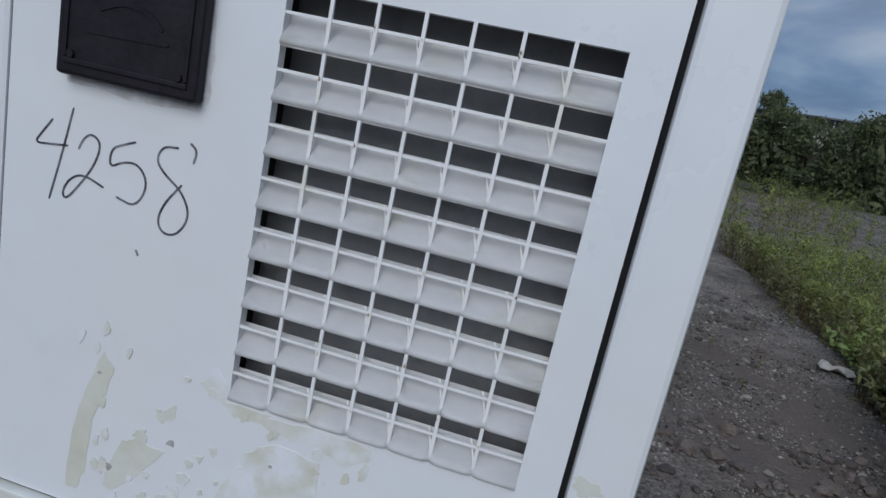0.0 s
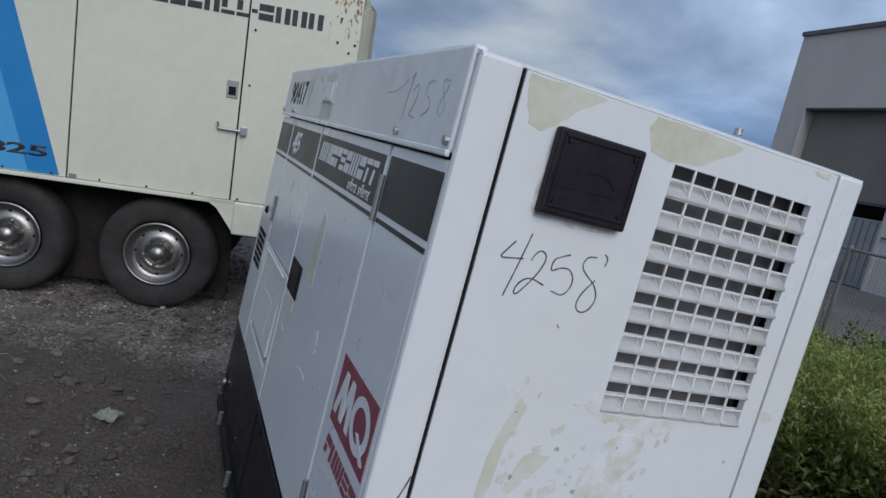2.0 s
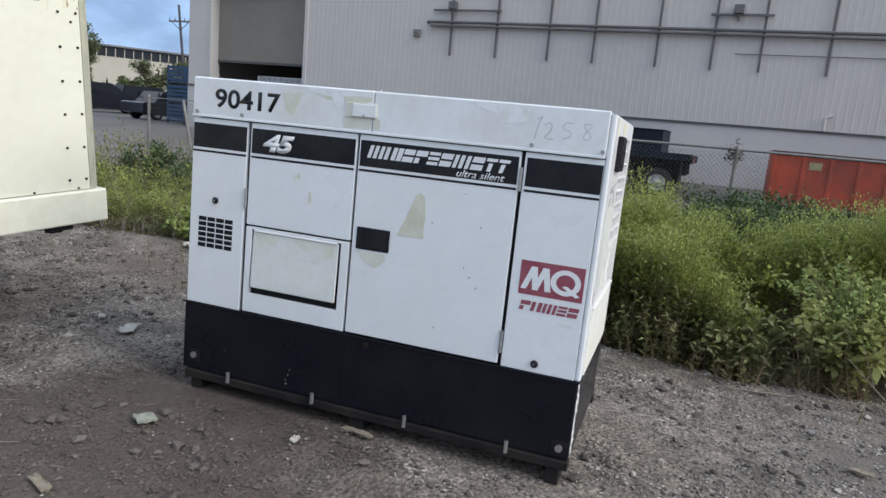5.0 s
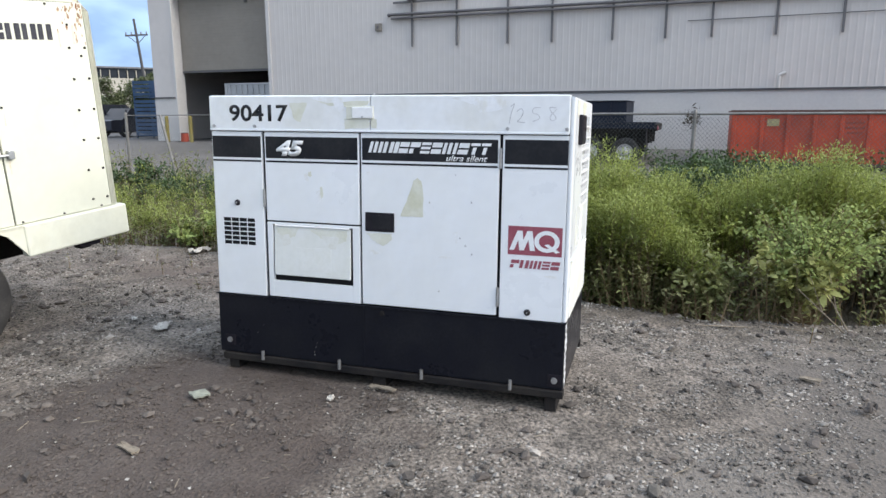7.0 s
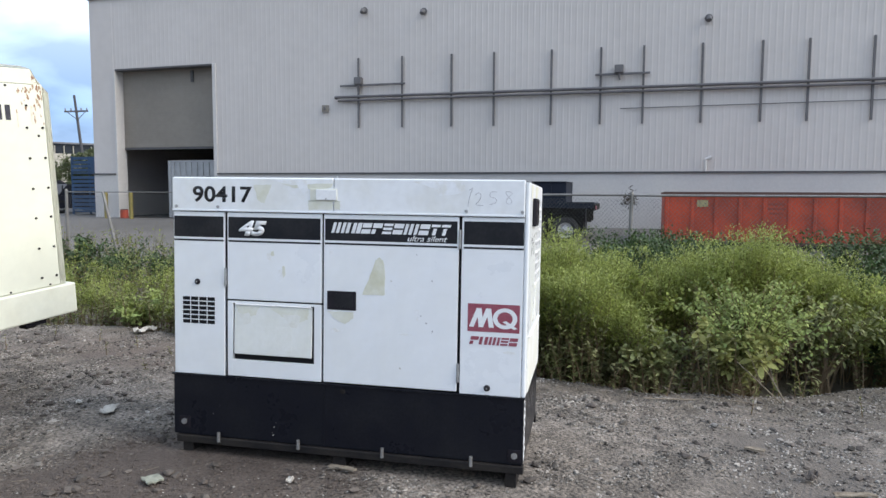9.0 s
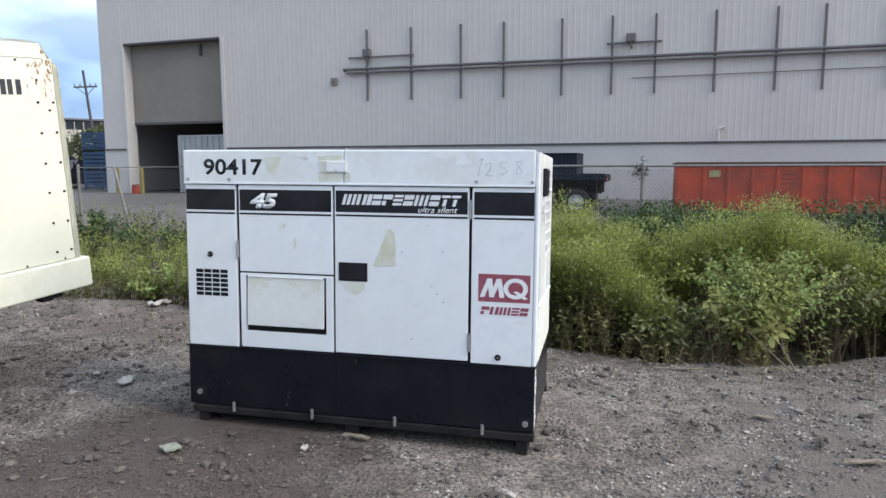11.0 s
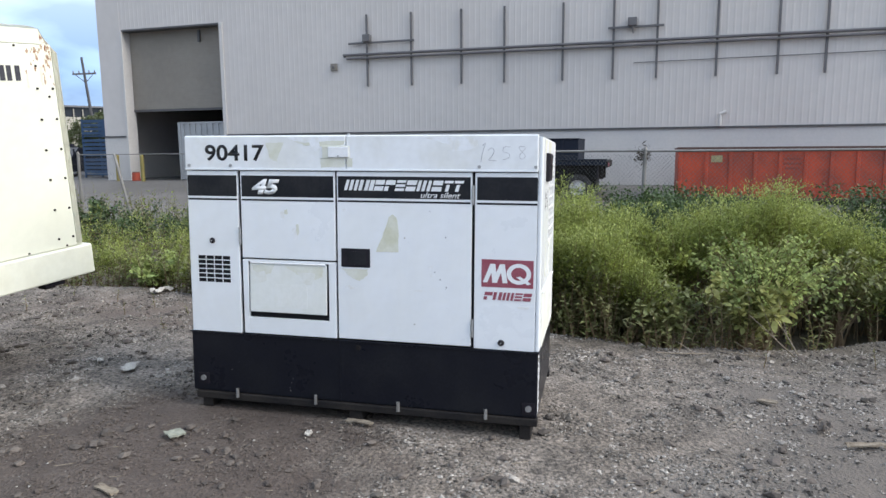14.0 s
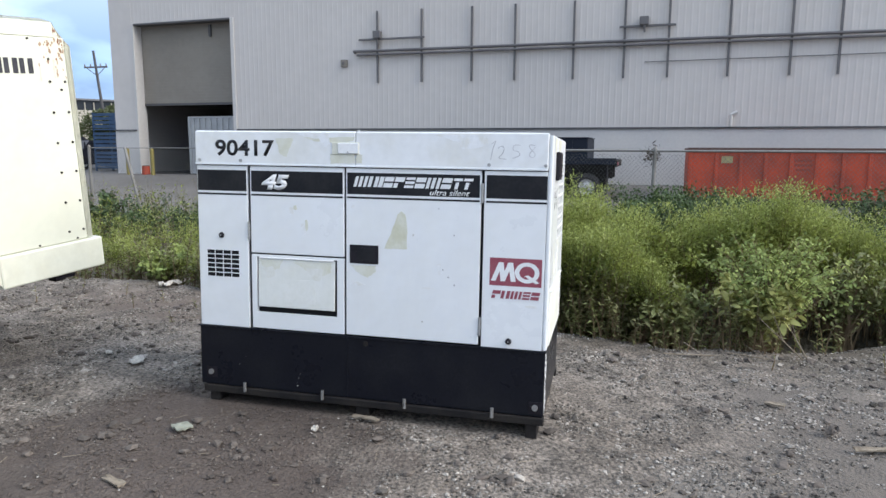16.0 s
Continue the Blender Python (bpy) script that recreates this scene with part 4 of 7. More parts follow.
FRONT_PATCHES = [
    (roof_far, -0.0068, [(1.53, 1.59), (1.42, 1.592), (1.44, 1.55), (1.465, 1.49), (1.50, 1.50), (1.515, 1.55)], PRIMER_PALE),
    (roof_far, -0.0068, [(1.36, 1.60), (1.20, 1.598), (1.06, 1.604), (1.07, 1.58), (1.20, 1.572), (1.30, 1.58)], PRIMER_PALE),
    (roof_far, -0.0068, [(1.205, 1.512), (1.062, 1.510), (1.063, 1.462), (1.20, 1.458)], PRIMER_PALE),
    (roof, -0.0068, [(1.052, 1.510), (1.02, 1.508), (1.02, 1.460), (1.052, 1.461)], PRIMER_PALE),
    (roof, -0.0068, [(0.62, 1.618), (0.34, 1.616), (0.335, 1.575), (0.40, 1.548), (0.47, 1.545), (0.50, 1.585), (0.56, 1.60)], STAIN),
    (roof_far, -0.0068, [(1.40, 1.622), (1.21, 1.622), (1.205, 1.55), (1.24, 1.545), (1.27, 1.59), (1.36, 1.60)], STAIN),
    (upper_panel, -0.0007, [(1.455, 1.21), (1.43, 1.215), (1.425, 1.17), (1.45, 1.165)], STAIN),
    (upper_panel, -0.0007, [(1.385, 1.12), (1.352, 1.125), (1.348, 1.06), (1.375, 1.055)], STAIN),
    (main_door, -0.0007, [(0.60, 0.93), (0.575, 0.94), (0.562, 0.89), (0.585, 0.875)], STAIN),
    (main_door, -0.0007, [(1.095, 0.80), (1.05, 0.812), (1.0, 0.798), (1.05, 0.785)], STAIN),
    (main_door, -0.0007, [(0.70, 0.80), (0.64, 0.806), (0.61, 0.798), (0.66, 0.79)], STAIN),
    (right_panel, -0.0007, [(0.12, 0.735), (0.06, 0.742), (0.055, 0.728), (0.1, 0.725)], STAIN),
    (main_door, -0.0007, [(1.085, 1.232), (1.06, 1.236), (1.055, 1.222), (1.08, 1.218)], STAIN),
    (main_door, -0.0007, [(0.893, 1.004), (0.858, 1.085), (0.815, 1.195), (0.795, 1.208), (0.775, 1.195), (0.765, 1.10), (0.767, 1.006)], PRIMER),
    (main_door, -0.0007, [(1.09, 0.905), (0.94, 0.905), (0.945, 0.87), (0.99, 0.835), (1.04, 0.86)], PRIMER_PALE),
    (upper_panel, -0.0007, [(1.36, 1.14), (1.345, 1.145), (1.34, 1.09), (1.352, 1.08)], PRIMER_PALE),
    (upper_panel, -0.0007, [(1.43, 1.22), (1.41, 1.225), (1.405, 1.20), (1.425, 1.198)], PRIMER_PALE)]
for i, (owner, at, pts, m) in enumerate(FRONT_PATCHES):
    part("paint_patch", sheet(blob(pts, 0.003, 60 + i, 4), 0.0004 + 0.00005 * i, "x", at - 0.00005 * i), m, owner, "patch showing cream primer")
for i in range(9):
    y, z = (rnd.uniform(0.40, 0.62), rnd.uniform(0.78, 0.93)) if i % 2 else (rnd.uniform(0.38, 1.1), rnd.uniform(0.53, 1.25))
    r = rnd.uniform(0.002, 0.006)
    part("paint_chip", sheet([(y + r * math.cos(a) * rnd.uniform(0.5, 1.3), z + r * math.sin(a) * rnd.uniform(0.5, 1.6)) for a in np.arange(0, 6.2, 0.9)], 0.0008, "x", -0.0009), INK_FAINT if i % 4 else CHIP, main_door)

# black band with its lettering
for owner, y0, y1, z0, z1 in ((left_panel, 1.716, 2.026, 1.293, 1.411), (upper_panel, 1.134, 1.686, 1.293, 1.411), (main_door, 0.372, 1.107, 1.295, 1.412), (right_panel, 0.0235, 0.337, 1.294, 1.414)):
    part("black_band", box(-0.0010, 0.0, y0, y1, z0, z1), BLACK, owner, "black decal band")
    part("thin_line", box(-0.0010, 0.0, y0, y1, z0 - 0.023, z0 - 0.013), BLACK, owner)
part("model_number", letters("45", 1.623, 1.452, 1.306, 1.392, "x", -0.0012, bold=0.055, shear=0.25), DECAL_WHITE, upper_panel, "slanted white number 45")


BARS = {
    "w": [(0.0, 0.24, 0, 1), (0.37, 0.62, 0, 1), (0.76, 1.0, 0, 1)], "h": [(0.0, 0.36, 0, 1), (0.62, 1.0, 0, 1)], "i": [(0.0, 1.0, 0, 1)],
    "s": [(0.0, 1.0, 0, 0.42), (0.0, 1.0, 0.57, 1)], "e": [(0.0, 1.0, 0, 0.24), (0.0, 1.0, 0.38, 0.62), (0.0, 1.0, 0.76, 1)],
    "p": [(0.0, 0.42, 0, 0.42), (0.0, 1.0, 0.56, 1)], "t": [(0.30, 0.68, 0, 0.62), (0.0, 1.0, 0.76, 1)], "l": [(0.0, 0.42, 0.38, 1), (0.0, 1.0, 0, 0.24)],
    "-": [(0.0, 1.0, 0.36, 0.60)]}


def bar_row(name, u0, u1, z0, z1, kinds, shares, material, owner, slant, axis, at):
    """A row of plain bars of a trade name's size and colour, one small group to each sign."""
    total, u = sum(shares), u0
    for kind, share in zip(kinds, shares):
        w = (u1 - u0) * share / total
        bm = bmesh.new()
        for f0, f1, g0, g1 in BARS[kind]:
            a, b = u + w * (0.05 + 0.88 * f0), u + w * (0.05 + 0.88 * f1)
            lo, hi = z0 + (z1 - z0) * g0, z0 + (z1 - z0) * g1
            sheet([(a - (lo - z0) * slant, lo), (b - (lo - z0) * slant, lo), (b - (hi - z0) * slant, hi), (a - (hi - z0) * slant, hi)], 0.0006, axis, at, bm=bm)
        part(name, bm, material, owner)
        u += w


bar_row("name_bar", 1.076, 0.418, 1.336, 1.393, "whispeswstt", (1.35, 1, 0.45, 0.95, 1, 0.95, 1, 1.35, 1, 0.9, 0.9), DECAL_WHITE, main_door, 0.3, "x", -0.0018)
part("small_script", letters("ultra silent", 0.641, 0.425, 1.300, 1.331, "x", -0.0012, bold=0.004, shear=0.35), DECAL_WHITE, main_door, "words ultra silent in white script")
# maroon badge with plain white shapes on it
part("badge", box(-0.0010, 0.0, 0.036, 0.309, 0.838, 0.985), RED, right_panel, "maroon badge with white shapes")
bm = bmesh.new()
for y0, y1 in ((0.302, 0.262), (0.252, 0.212)):
    sheet([(y0, 0.862), (y0 - 0.025, 0.862), (y1 - 0.025, 0.962), (y1, 0.962)], 0.0006, "x", -0.0018, bm=bm)
for y0, y1 in ((0.262, 0.250), (0.212, 0.196)):
    sheet([(y0, 0.962), (y0 - 0.026, 0.962), (y1 - 0.026, 0.862), (y1, 0.862)], 0.0006, "x", -0.0024, bm=bm)
part("badge_zigzag", bm, DECAL_WHITE, right_panel)
bm = bmesh.new()
ring = [[(0.112 + rr * math.cos(a), 0.912 + rr * 0.86 * math.sin(a)) for a in np.linspace(0, 2 * math.pi, 29)[:-1]] for rr in (0.064, 0.040)]
va = [[bm.verts.new((-0.0018, *p)) for p in r] for r in ring]
for i in range(28):
    bm.faces.new((va[0][i], va[0][(i + 1) % 28], va[1][(i + 1) % 28], va[1][i]))
part("badge_ring", bm, DECAL_WHITE, right_panel)
part("badge_tail", sheet([(0.125, 0.895), (0.105, 0.900), (0.046, 0.862), (0.066, 0.856)], 0.0006, "x", -0.0024), DECAL_WHITE, right_panel)
bar_row("badge_bar", 0.300, 0.046, 0.770, 0.812, "phwes", (1, 1.05, 1.3, 0.9, 1), RED, right_panel, 0.22, "x", -0.0018)

# fittings on the front
latch = part("door_latch", box(-0.004, -0.0002, 0.926, 1.092, 0.915, 1.018, 0.003), RUBBER, main_door, "black recessed paddle latch")
part("latch_paddle", box(-0.0065, -0.0042, 0.945, 1.05, 0.930, 1.003, 0.001), BLACK, latch)
for owner, y, z in ((left_panel, 1.880, 1.037), (right_panel, 0.200, 0.540)):
    knob = part("cable_plug", lathe([(0.0, 0.0), (0.017, 0.0), (0.017, 0.004), (0.010, 0.010), (0.0, 0.011)], 16, m=Matrix.Translation((-0.001, y, z)) @ pose(0, 0, 0, 0, 0, 90)), RUBBER, owner, "round black plug", True)
    part("plug_pin", rod((-0.010, y, z), (-0.016, y, z), 0.004, 8), ZINC, knob)
gy0, gy1, gz0, gz1 = 1.770, 1.978, 0.792, 0.952
for r in range(6):
    for c in range(4):
        y0 = gy0 + (gy1 - gy0) * c / 4
        z0 = gz0 + (gz1 - gz0) * r / 6
        part("grille_opening", box(-0.0008, 0.0, y0 + 0.003, y0 + 0.049, z0 + 0.003, z0 + 0.0235), SEAM, left_panel)
for y, z0 in ((0.357, 1.27), (0.357, 0.56), (1.704, 1.02)):
    part("door_hinge", rod((-0.003, y, z0), (-0.003, y, z0 + 0.10), 0.007, 8), ZINC, gen)

# fuel-tank base on rails
tank = part("fuel_tank", box(0.004, 0.915, 0.004, 2.042, 0.138, 0.492, 0.006), TANK, gen, "black steel fuel-tank base with scuffs")
part("tank_top_lip", box(-0.004, 0.919, -0.002, 2.05, 0.490, 0.4985, 0.002), TANK, gen)
part("base_rail", box(-0.012, 0.05, 0.0, 2.015, 0.096, 0.136, 0.004), RAIL, gen)
part("base_rail", box(0.87, 0.93, 0.0, 2.015, 0.096, 0.136, 0.004), RAIL, gen)
part("tank_seam", box(0.0015, 0.004, 1.107, 1.115, 0.14, 0.488), TANK, gen)
part("tank_foot", box(0.005, 0.92, 0.035, 0.095, 0.008, 0.095, 0.004), RAIL, gen)
part("tank_foot", box(0.005, 0.92, 0.98, 1.06, 0.035, 0.095, 0.004), RAIL, gen)
part("tank_foot", box(0.005, 0.92, 1.92, 1.985, 0.04, 0.095, 0.004), RAIL, gen)
for y in (1.743, 1.254, 0.765, 0.275):
    part("rail_bolt", rod((-0.018, y, 0.118), (-0.018, y, 0.172), 0.0095, 8), ZINC, gen)
for y, z in ((1.970, 0.216), (0.028 + 0.02, 0.190)):
    eye = part("lifting_eye", box(0.0, 0.0045, y - 0.035, y + 0.035, z - 0.035, z + 0.03, 0.001), RUBBER, tank)
    part("eye_bolt", rod((0.0, y, z), (-0.010, y, z), 0.016, 14), ZINC, eye, "bright bolt head")
part("drain_plug", rod((0.004, 1.00, 0.462), (-0.006, 1.00, 0.462), 0.014, 10), RAIL, tank)
for i in range(6):
    y, z = (rnd.uniform(1.30, 1.44), rnd.uniform(0.17, 0.30)) if i % 3 else (rnd.uniform(0.1, 1.95), rnd.uniform(0.16, 0.46))
    r = rnd.uniform(0.001, 0.0035)
    part("paint_chip", sheet(blob([(y - r, z), (y, z - r * 1.5), (y + r * 1.2, z), (y, z + r)], r * 0.3, 300 + i, 2), 0.0008, "x", 0.0032), CHIP, tank)
bm = bmesh.new()
for i in range(9):
    z = 0.15 + 0.035 * i
    sheet(blob([(0.015 + rnd.uniform(0, 0.05), z), (0.05 + rnd.uniform(0, 0.08), z + 0.01), (0.05 + rnd.uniform(0, 0.05), z + 0.05), (0.02, z + 0.045)], 0.006, 90 + i, 3), 0.001, "y", 0.0027, bm=bm)
part("tank_scuff", bm, DECAL_WHITE, tank, "white paint scraped over the black end")

# ---- the trailer compressor ----
# its own axes: x along its length (0 at the tail), y into its depth, z up from the lower edge of the skirt; tail high
COMP = pose(0.75, 3.358, 0.686, 1.89, -4.55, -12.28)
comp = group("trailer_compressor", COMP, "cream towable air compressor with blue stripes and rusted roof corner", "compressor")
CT, CB, DEEP = 1.70, 0.22, 1.75
LEN = 3.70


def cream(name, x0, x1, z0, z1, y=0.0, thick=0.02, mat=None, label=""):
    return part(name, box(x0, x1, y, y + thick, z0, z1, 0.004), mat or CREAM, comp, label)


part("inner_body", box(-LEN + 0.05, -0.22, 0.03, DEEP, CB, CT - 0.02), CHASSIS, comp)
tail_panel = cream("tail_panel", -0.742, -0.060, CB, CT - 0.10, label="riveted cream panel")
door_a = cream("service_door", -1.730, -0.752, CB, CT - 0.10, label="cream service door with latches")
door_b = cream("service_door", -2.742, -1.740, CB, CT - 0.10, label="cream door with slanted blue stripes")
# front panel round a radiator opening with a welded grid
GL0, GL1, GLZ0, GLZ1 = -LEN + 0.06, -2.812, CB + 0.035, CT - 0.30
front_panel = cream("front_panel", GL1, -2.752, CB, CT - 0.10, label="cream panel round the radiator grille")
part("panel_rail", box(-LEN, GL0, 0.0, 0.02, CB, CT - 0.10, 0.004), CREAM, front_panel)
part("panel_rail", box(GL0, GL1, 0.0, 0.02, CB, GLZ0, 0.004), CREAM, front_panel)
part("panel_rail", box(GL0, GL1, 0.0, 0.02, GLZ1, CT - 0.10, 0.004), CREAM, front_panel)
for k in range(9):
    x = GL0 + (GL1 - GL0) * (k + 0.5) / 9
    part("grid_bar", rod((x, 0.012, GLZ0), (x, 0.012, GLZ1), 0.0045, 6), CREAM_PALE, front_panel)
for k in range(14):
    z = GLZ0 + (GLZ1 - GLZ0) * (k + 0.5) / 14
    part("grid_bar", rod((GL0, 0.008, z), (GL1, 0.008, z), 0.0045, 6), CREAM_PALE, front_panel)
part("radiator_core", box(GL0 - 0.02, GL1 - 0.17, 0.021, 0.0215, GLZ0, GLZ1), CREAM_PALE, front_panel, "dusty pale radiator core")
cream("cornice", -LEN, -0.13, CT - 0.098, CT, label="cream upper edge panel")
part("back_wall", box(-LEN, -0.05, DEEP + 0.002, DEEP + 0.022, CB, CT - 0.02, 0.004), CREAM, comp)
part("nose_wall", box(-LEN - 0.021, -LEN - 0.001, 0.0, DEEP + 0.022, CB, CT, 0.004), CREAM, comp)
# chamfered tail post, roof and rusted corner
bm = bmesh.new()
bend = [(-0.058, 0.0), (-0.025, 0.008), (0.004, 0.03), (0.022, 0.065), (0.03, 0.11), (0.03, DEEP)]
lo = [bm.verts.new((x, y, CB)) for x, y in bend]
hi = [bm.verts.new((x, y, CT - 0.15)) for x, y in bend]
for i in range(len(bend) - 1):
    bm.faces.new((lo[i], lo[i + 1], hi[i + 1], hi[i]))
bmesh.ops.solidify(bm, geom=bm.faces[:], thickness=0.006)
part("tail_wall", bm, CREAM_PALE, comp, "pale rounded tail corner")
bm = bmesh.new()
rim = [(x, y, CT - 0.15) for x, y in bend]
crest = [(-0.13, 0.0, CT), (-0.128, 0.02, CT + 0.006), (-0.125, 0.05, CT + 0.014), (-0.122, 0.09, CT + 0.022), (-0.12, 0.12, CT + 0.03), (-0.12, DEEP, CT + 0.03)]
vs, ws = [bm.verts.new(p) for p in rim], [bm.verts.new(p) for p in crest]
for i in range(len(rim) - 1):
    bm.faces.new((vs[i], vs[i + 1], ws[i + 1], ws[i]))
bmesh.ops.solidify(bm, geom=bm.faces[:], thickness=0.004)
part("rusted_corner", bm, FLAKING, comp, "cream roof corner eaten by rust")
part("corner_gusset", sheet([(-0.129, CT - 0.003), (-0.129, CT - 0.098), (-0.060, CT - 0.098), (-0.060, CT - 0.148)], 0.004, "y", 0.004), FLAKING, comp)
bm = bmesh.new()
q = [(-LEN, 0.0, CT), (-0.13, 0.0, CT), (-0.12, 0.12, CT + 0.03), (-LEN, 0.12, CT + 0.03), (-0.12, DEEP, CT + 0.03), (-LEN, DEEP, CT + 0.03)]
vs = [bm.verts.new(p) for p in q]
bm.faces.new((vs[0], vs[1], vs[2], vs[3]))
bm.faces.new((vs[3], vs[2], vs[4], vs[5]))
bmesh.ops.solidify(bm, geom=bm.faces[:], thickness=0.004)
part("roof", bm, CREAM, comp)
rnd = random.Random(11)
for i in range(46):
    x, z = -0.07 - abs(rnd.gauss(0, 0.07)) * rnd.choice((0.4, 1, 1.4)), CT - 0.11 - abs(rnd.gauss(0, 0.10))
    if x > -0.07:
        continue
    r = rnd.uniform(0.002, 0.011)
    part("rust_stain", sheet([(x + r * math.cos(a) * rnd.uniform(0.3, 1.2), z + r * math.sin(a) * rnd.uniform(0.6, 2.6)) for a in np.arange(0, 6.2, 0.7)], 0.001, "y", -0.0012), RUST, comp)
# skirt behind the wheels, with its flange
part("skirt", box(-0.715, 0.035, -0.03, 0.05, 0.0, CB - 0.004, 0.012), CREAM_PALE, comp, "cream skirt with a folded flange")
part("skirt_return", box(-0.02, 0.035, 0.051, DEEP, 0.0, CB - 0.004, 0.012), CREAM_PALE, comp)
part("arch_gusset", sheet([(-0.715, CB - 0.004), (-0.715, 0.02), (-0.76, 0.08), (-0.82, 0.16), (-0.91, CB - 0.004)], 0.02, "y", -0.02), CREAM_PALE, comp)
part("front_skirt", box(-LEN, -2.66, -0.03, 0.05, 0.0, CB - 0.004, 0.012), CREAM_PALE, comp, "cream skirt before the wheels")
part("arch_gusset", sheet([(-2.66, CB - 0.004), (-2.66, 0.0), (-2.61, 0.06), (-2.52, 0.15), (-2.39, CB - 0.004)], 0.02, "y", -0.02), CREAM_PALE, comp)
part("support_leg", box(-3.47, -3.40, 0.18, 0.25, -0.82, 0.0, 0.006), CHASSIS, comp)
part("leg_pad", box(-3.52, -3.35, 0.12, 0.31, -0.84, -0.821, 0.004), CHASSIS, comp)
part("body_edge", box(-2.659, -0.716, -0.02, 0.02, CB - 0.03, CB - 0.003, 0.005), CREAM_PALE, comp)
# dark sheet added behind the wheels for the shade under the body
part("arch_shade", box(-3.1, -0.75, 0.30, 0.36, -0.50, CB - 0.05), CHASSIS, comp)
part("chassis_beam", box(-LEN, -0.05, 0.45, 0.55, -0.10, 0.06), CHASSIS, comp)
part("chassis_beam", box(-LEN, -0.05, 1.25, 1.35, -0.10, 0.06), CHASSIS, comp)
part("tail_bracket", box(-0.33, -0.25, 0.02, 0.10, -0.05, 0.0, 0.006), CHASSIS, comp)
part("tail_lamp", box(-0.34, -0.19, 0.0, 0.06, -0.035, -0.004, 0.006), RUBBER, comp)
# rivets
for x in (-0.195, -0.085):
    for z in (0.288, 0.495, 0.705, 0.907, 1.112, 1.315):
        part("rivet", rod((x, 0.0, z), (x, -0.006, z), 0.0085, 8), CHASSIS, tail_panel)
for x, z in ((-0.118, 1.262), (-0.186, 1.462), (-0.314, 1.587), (-0.70, 1.587), (-0.70, 1.30), (-0.70, 0.96)):
    part("rivet", rod((x, 0.0, z), (x, -0.006, z), 0.0075, 8), CHASSIS, comp)
for x in np.arange(-3.5, -0.1, 0.28):
    part("rivet", rod((x, 0.0, CB + 0.012), (x, -0.005, CB + 0.012), 0.007, 8), CHASSIS, comp)
# latches
for x, z in ((-0.800, 0.921),):
    lock = part("flush_latch", box(x - 0.035, x + 0.035, -0.006, -0.0002, z - 0.055, z + 0.055, 0.003), ZINC, door_a, "square metal paddle latch")
    part("latch_recess", box(x - 0.022, x + 0.022, -0.0075, -0.0062, z - 0.038, z + 0.015, 0.001), SEAM, lock)
bolt = part("bar_latch", rod((-0.86, -0.02, 0.668), (-0.70, -0.02, 0.668), 0.009, 8), ZINC, door_a, "sliding bar latch")
part("latch_keeper", box(-0.725, -0.685, -0.03, -0.0005, 0.643, 0.698, 0.004), ZINC, bolt)
part("latch_handle", rod((-0.86, -0.02, 0.668), (-0.865, -0.022, 0.708), 0.008, 8), ZINC, bolt)
for x, z, w, h in ((-0.71, 0.60, 0.010, 0.11), (-0.80, 0.62, 0.007, 0.10), (-0.69, 0.885, 0.006, 0.07), (-0.25, 1.37, 0.008, 0.10), (-0.15, 1.40, 0.012, 0.12)):
    part("rust_streak", sheet(blob([(x - w / 2, z - h / 2), (x + w / 3, z - h / 2), (x + w / 2, z + h / 2), (x - w / 2, z + h / 2)], 0.002, int(900 + x * 100), 4), 0.0008, "y", -0.0010), RUST_THIN, comp, "thin rust-coloured run")
part("door_strap", box(-1.72, -1.675, -0.006, -0.0002, CB + 0.0, CB + 0.03, 0.002), ZINC, door_a)
# stripes, leaning back
ZT, ZB = CT - 0.105, CB + 0.005
lean = 0.42
for x0, x1, m, what in ((-2.25, -2.12, DECAL_WHITE, "white stripe"), (-2.12, -1.955, BLUE_PALE, "light blue stripe"), (-1.955, -1.775, BLUE_DEEP, "deep blue stripe")):
    cut = max(x0 - lean, -2.738), max(x1 - lean, -2.73)
    part("stripe", sheet([(x0, ZB), (x1, ZB), (cut[1], ZT), (cut[0], ZT)], 0.001, "y", -0.0011), m, door_b, what)
part("model_number", letters("825", -2.205, -1.85, 0.325, 0.392, "y", -0.0014, bold=0.03), NAVY, door_b, "number 825 in dark letters")
# dark blocks in place of the maker's name
bar_row("name_bar", -1.575, -0.29, 1.366, 1.462, "ihsesshll-shhh", (0.5, 1, 1, 1, 1, 0.95, 1, 0.9, 0.9, 0.4, 1, 1, 1, 1), NAVY, comp, 0.0, "y", -0.0026)

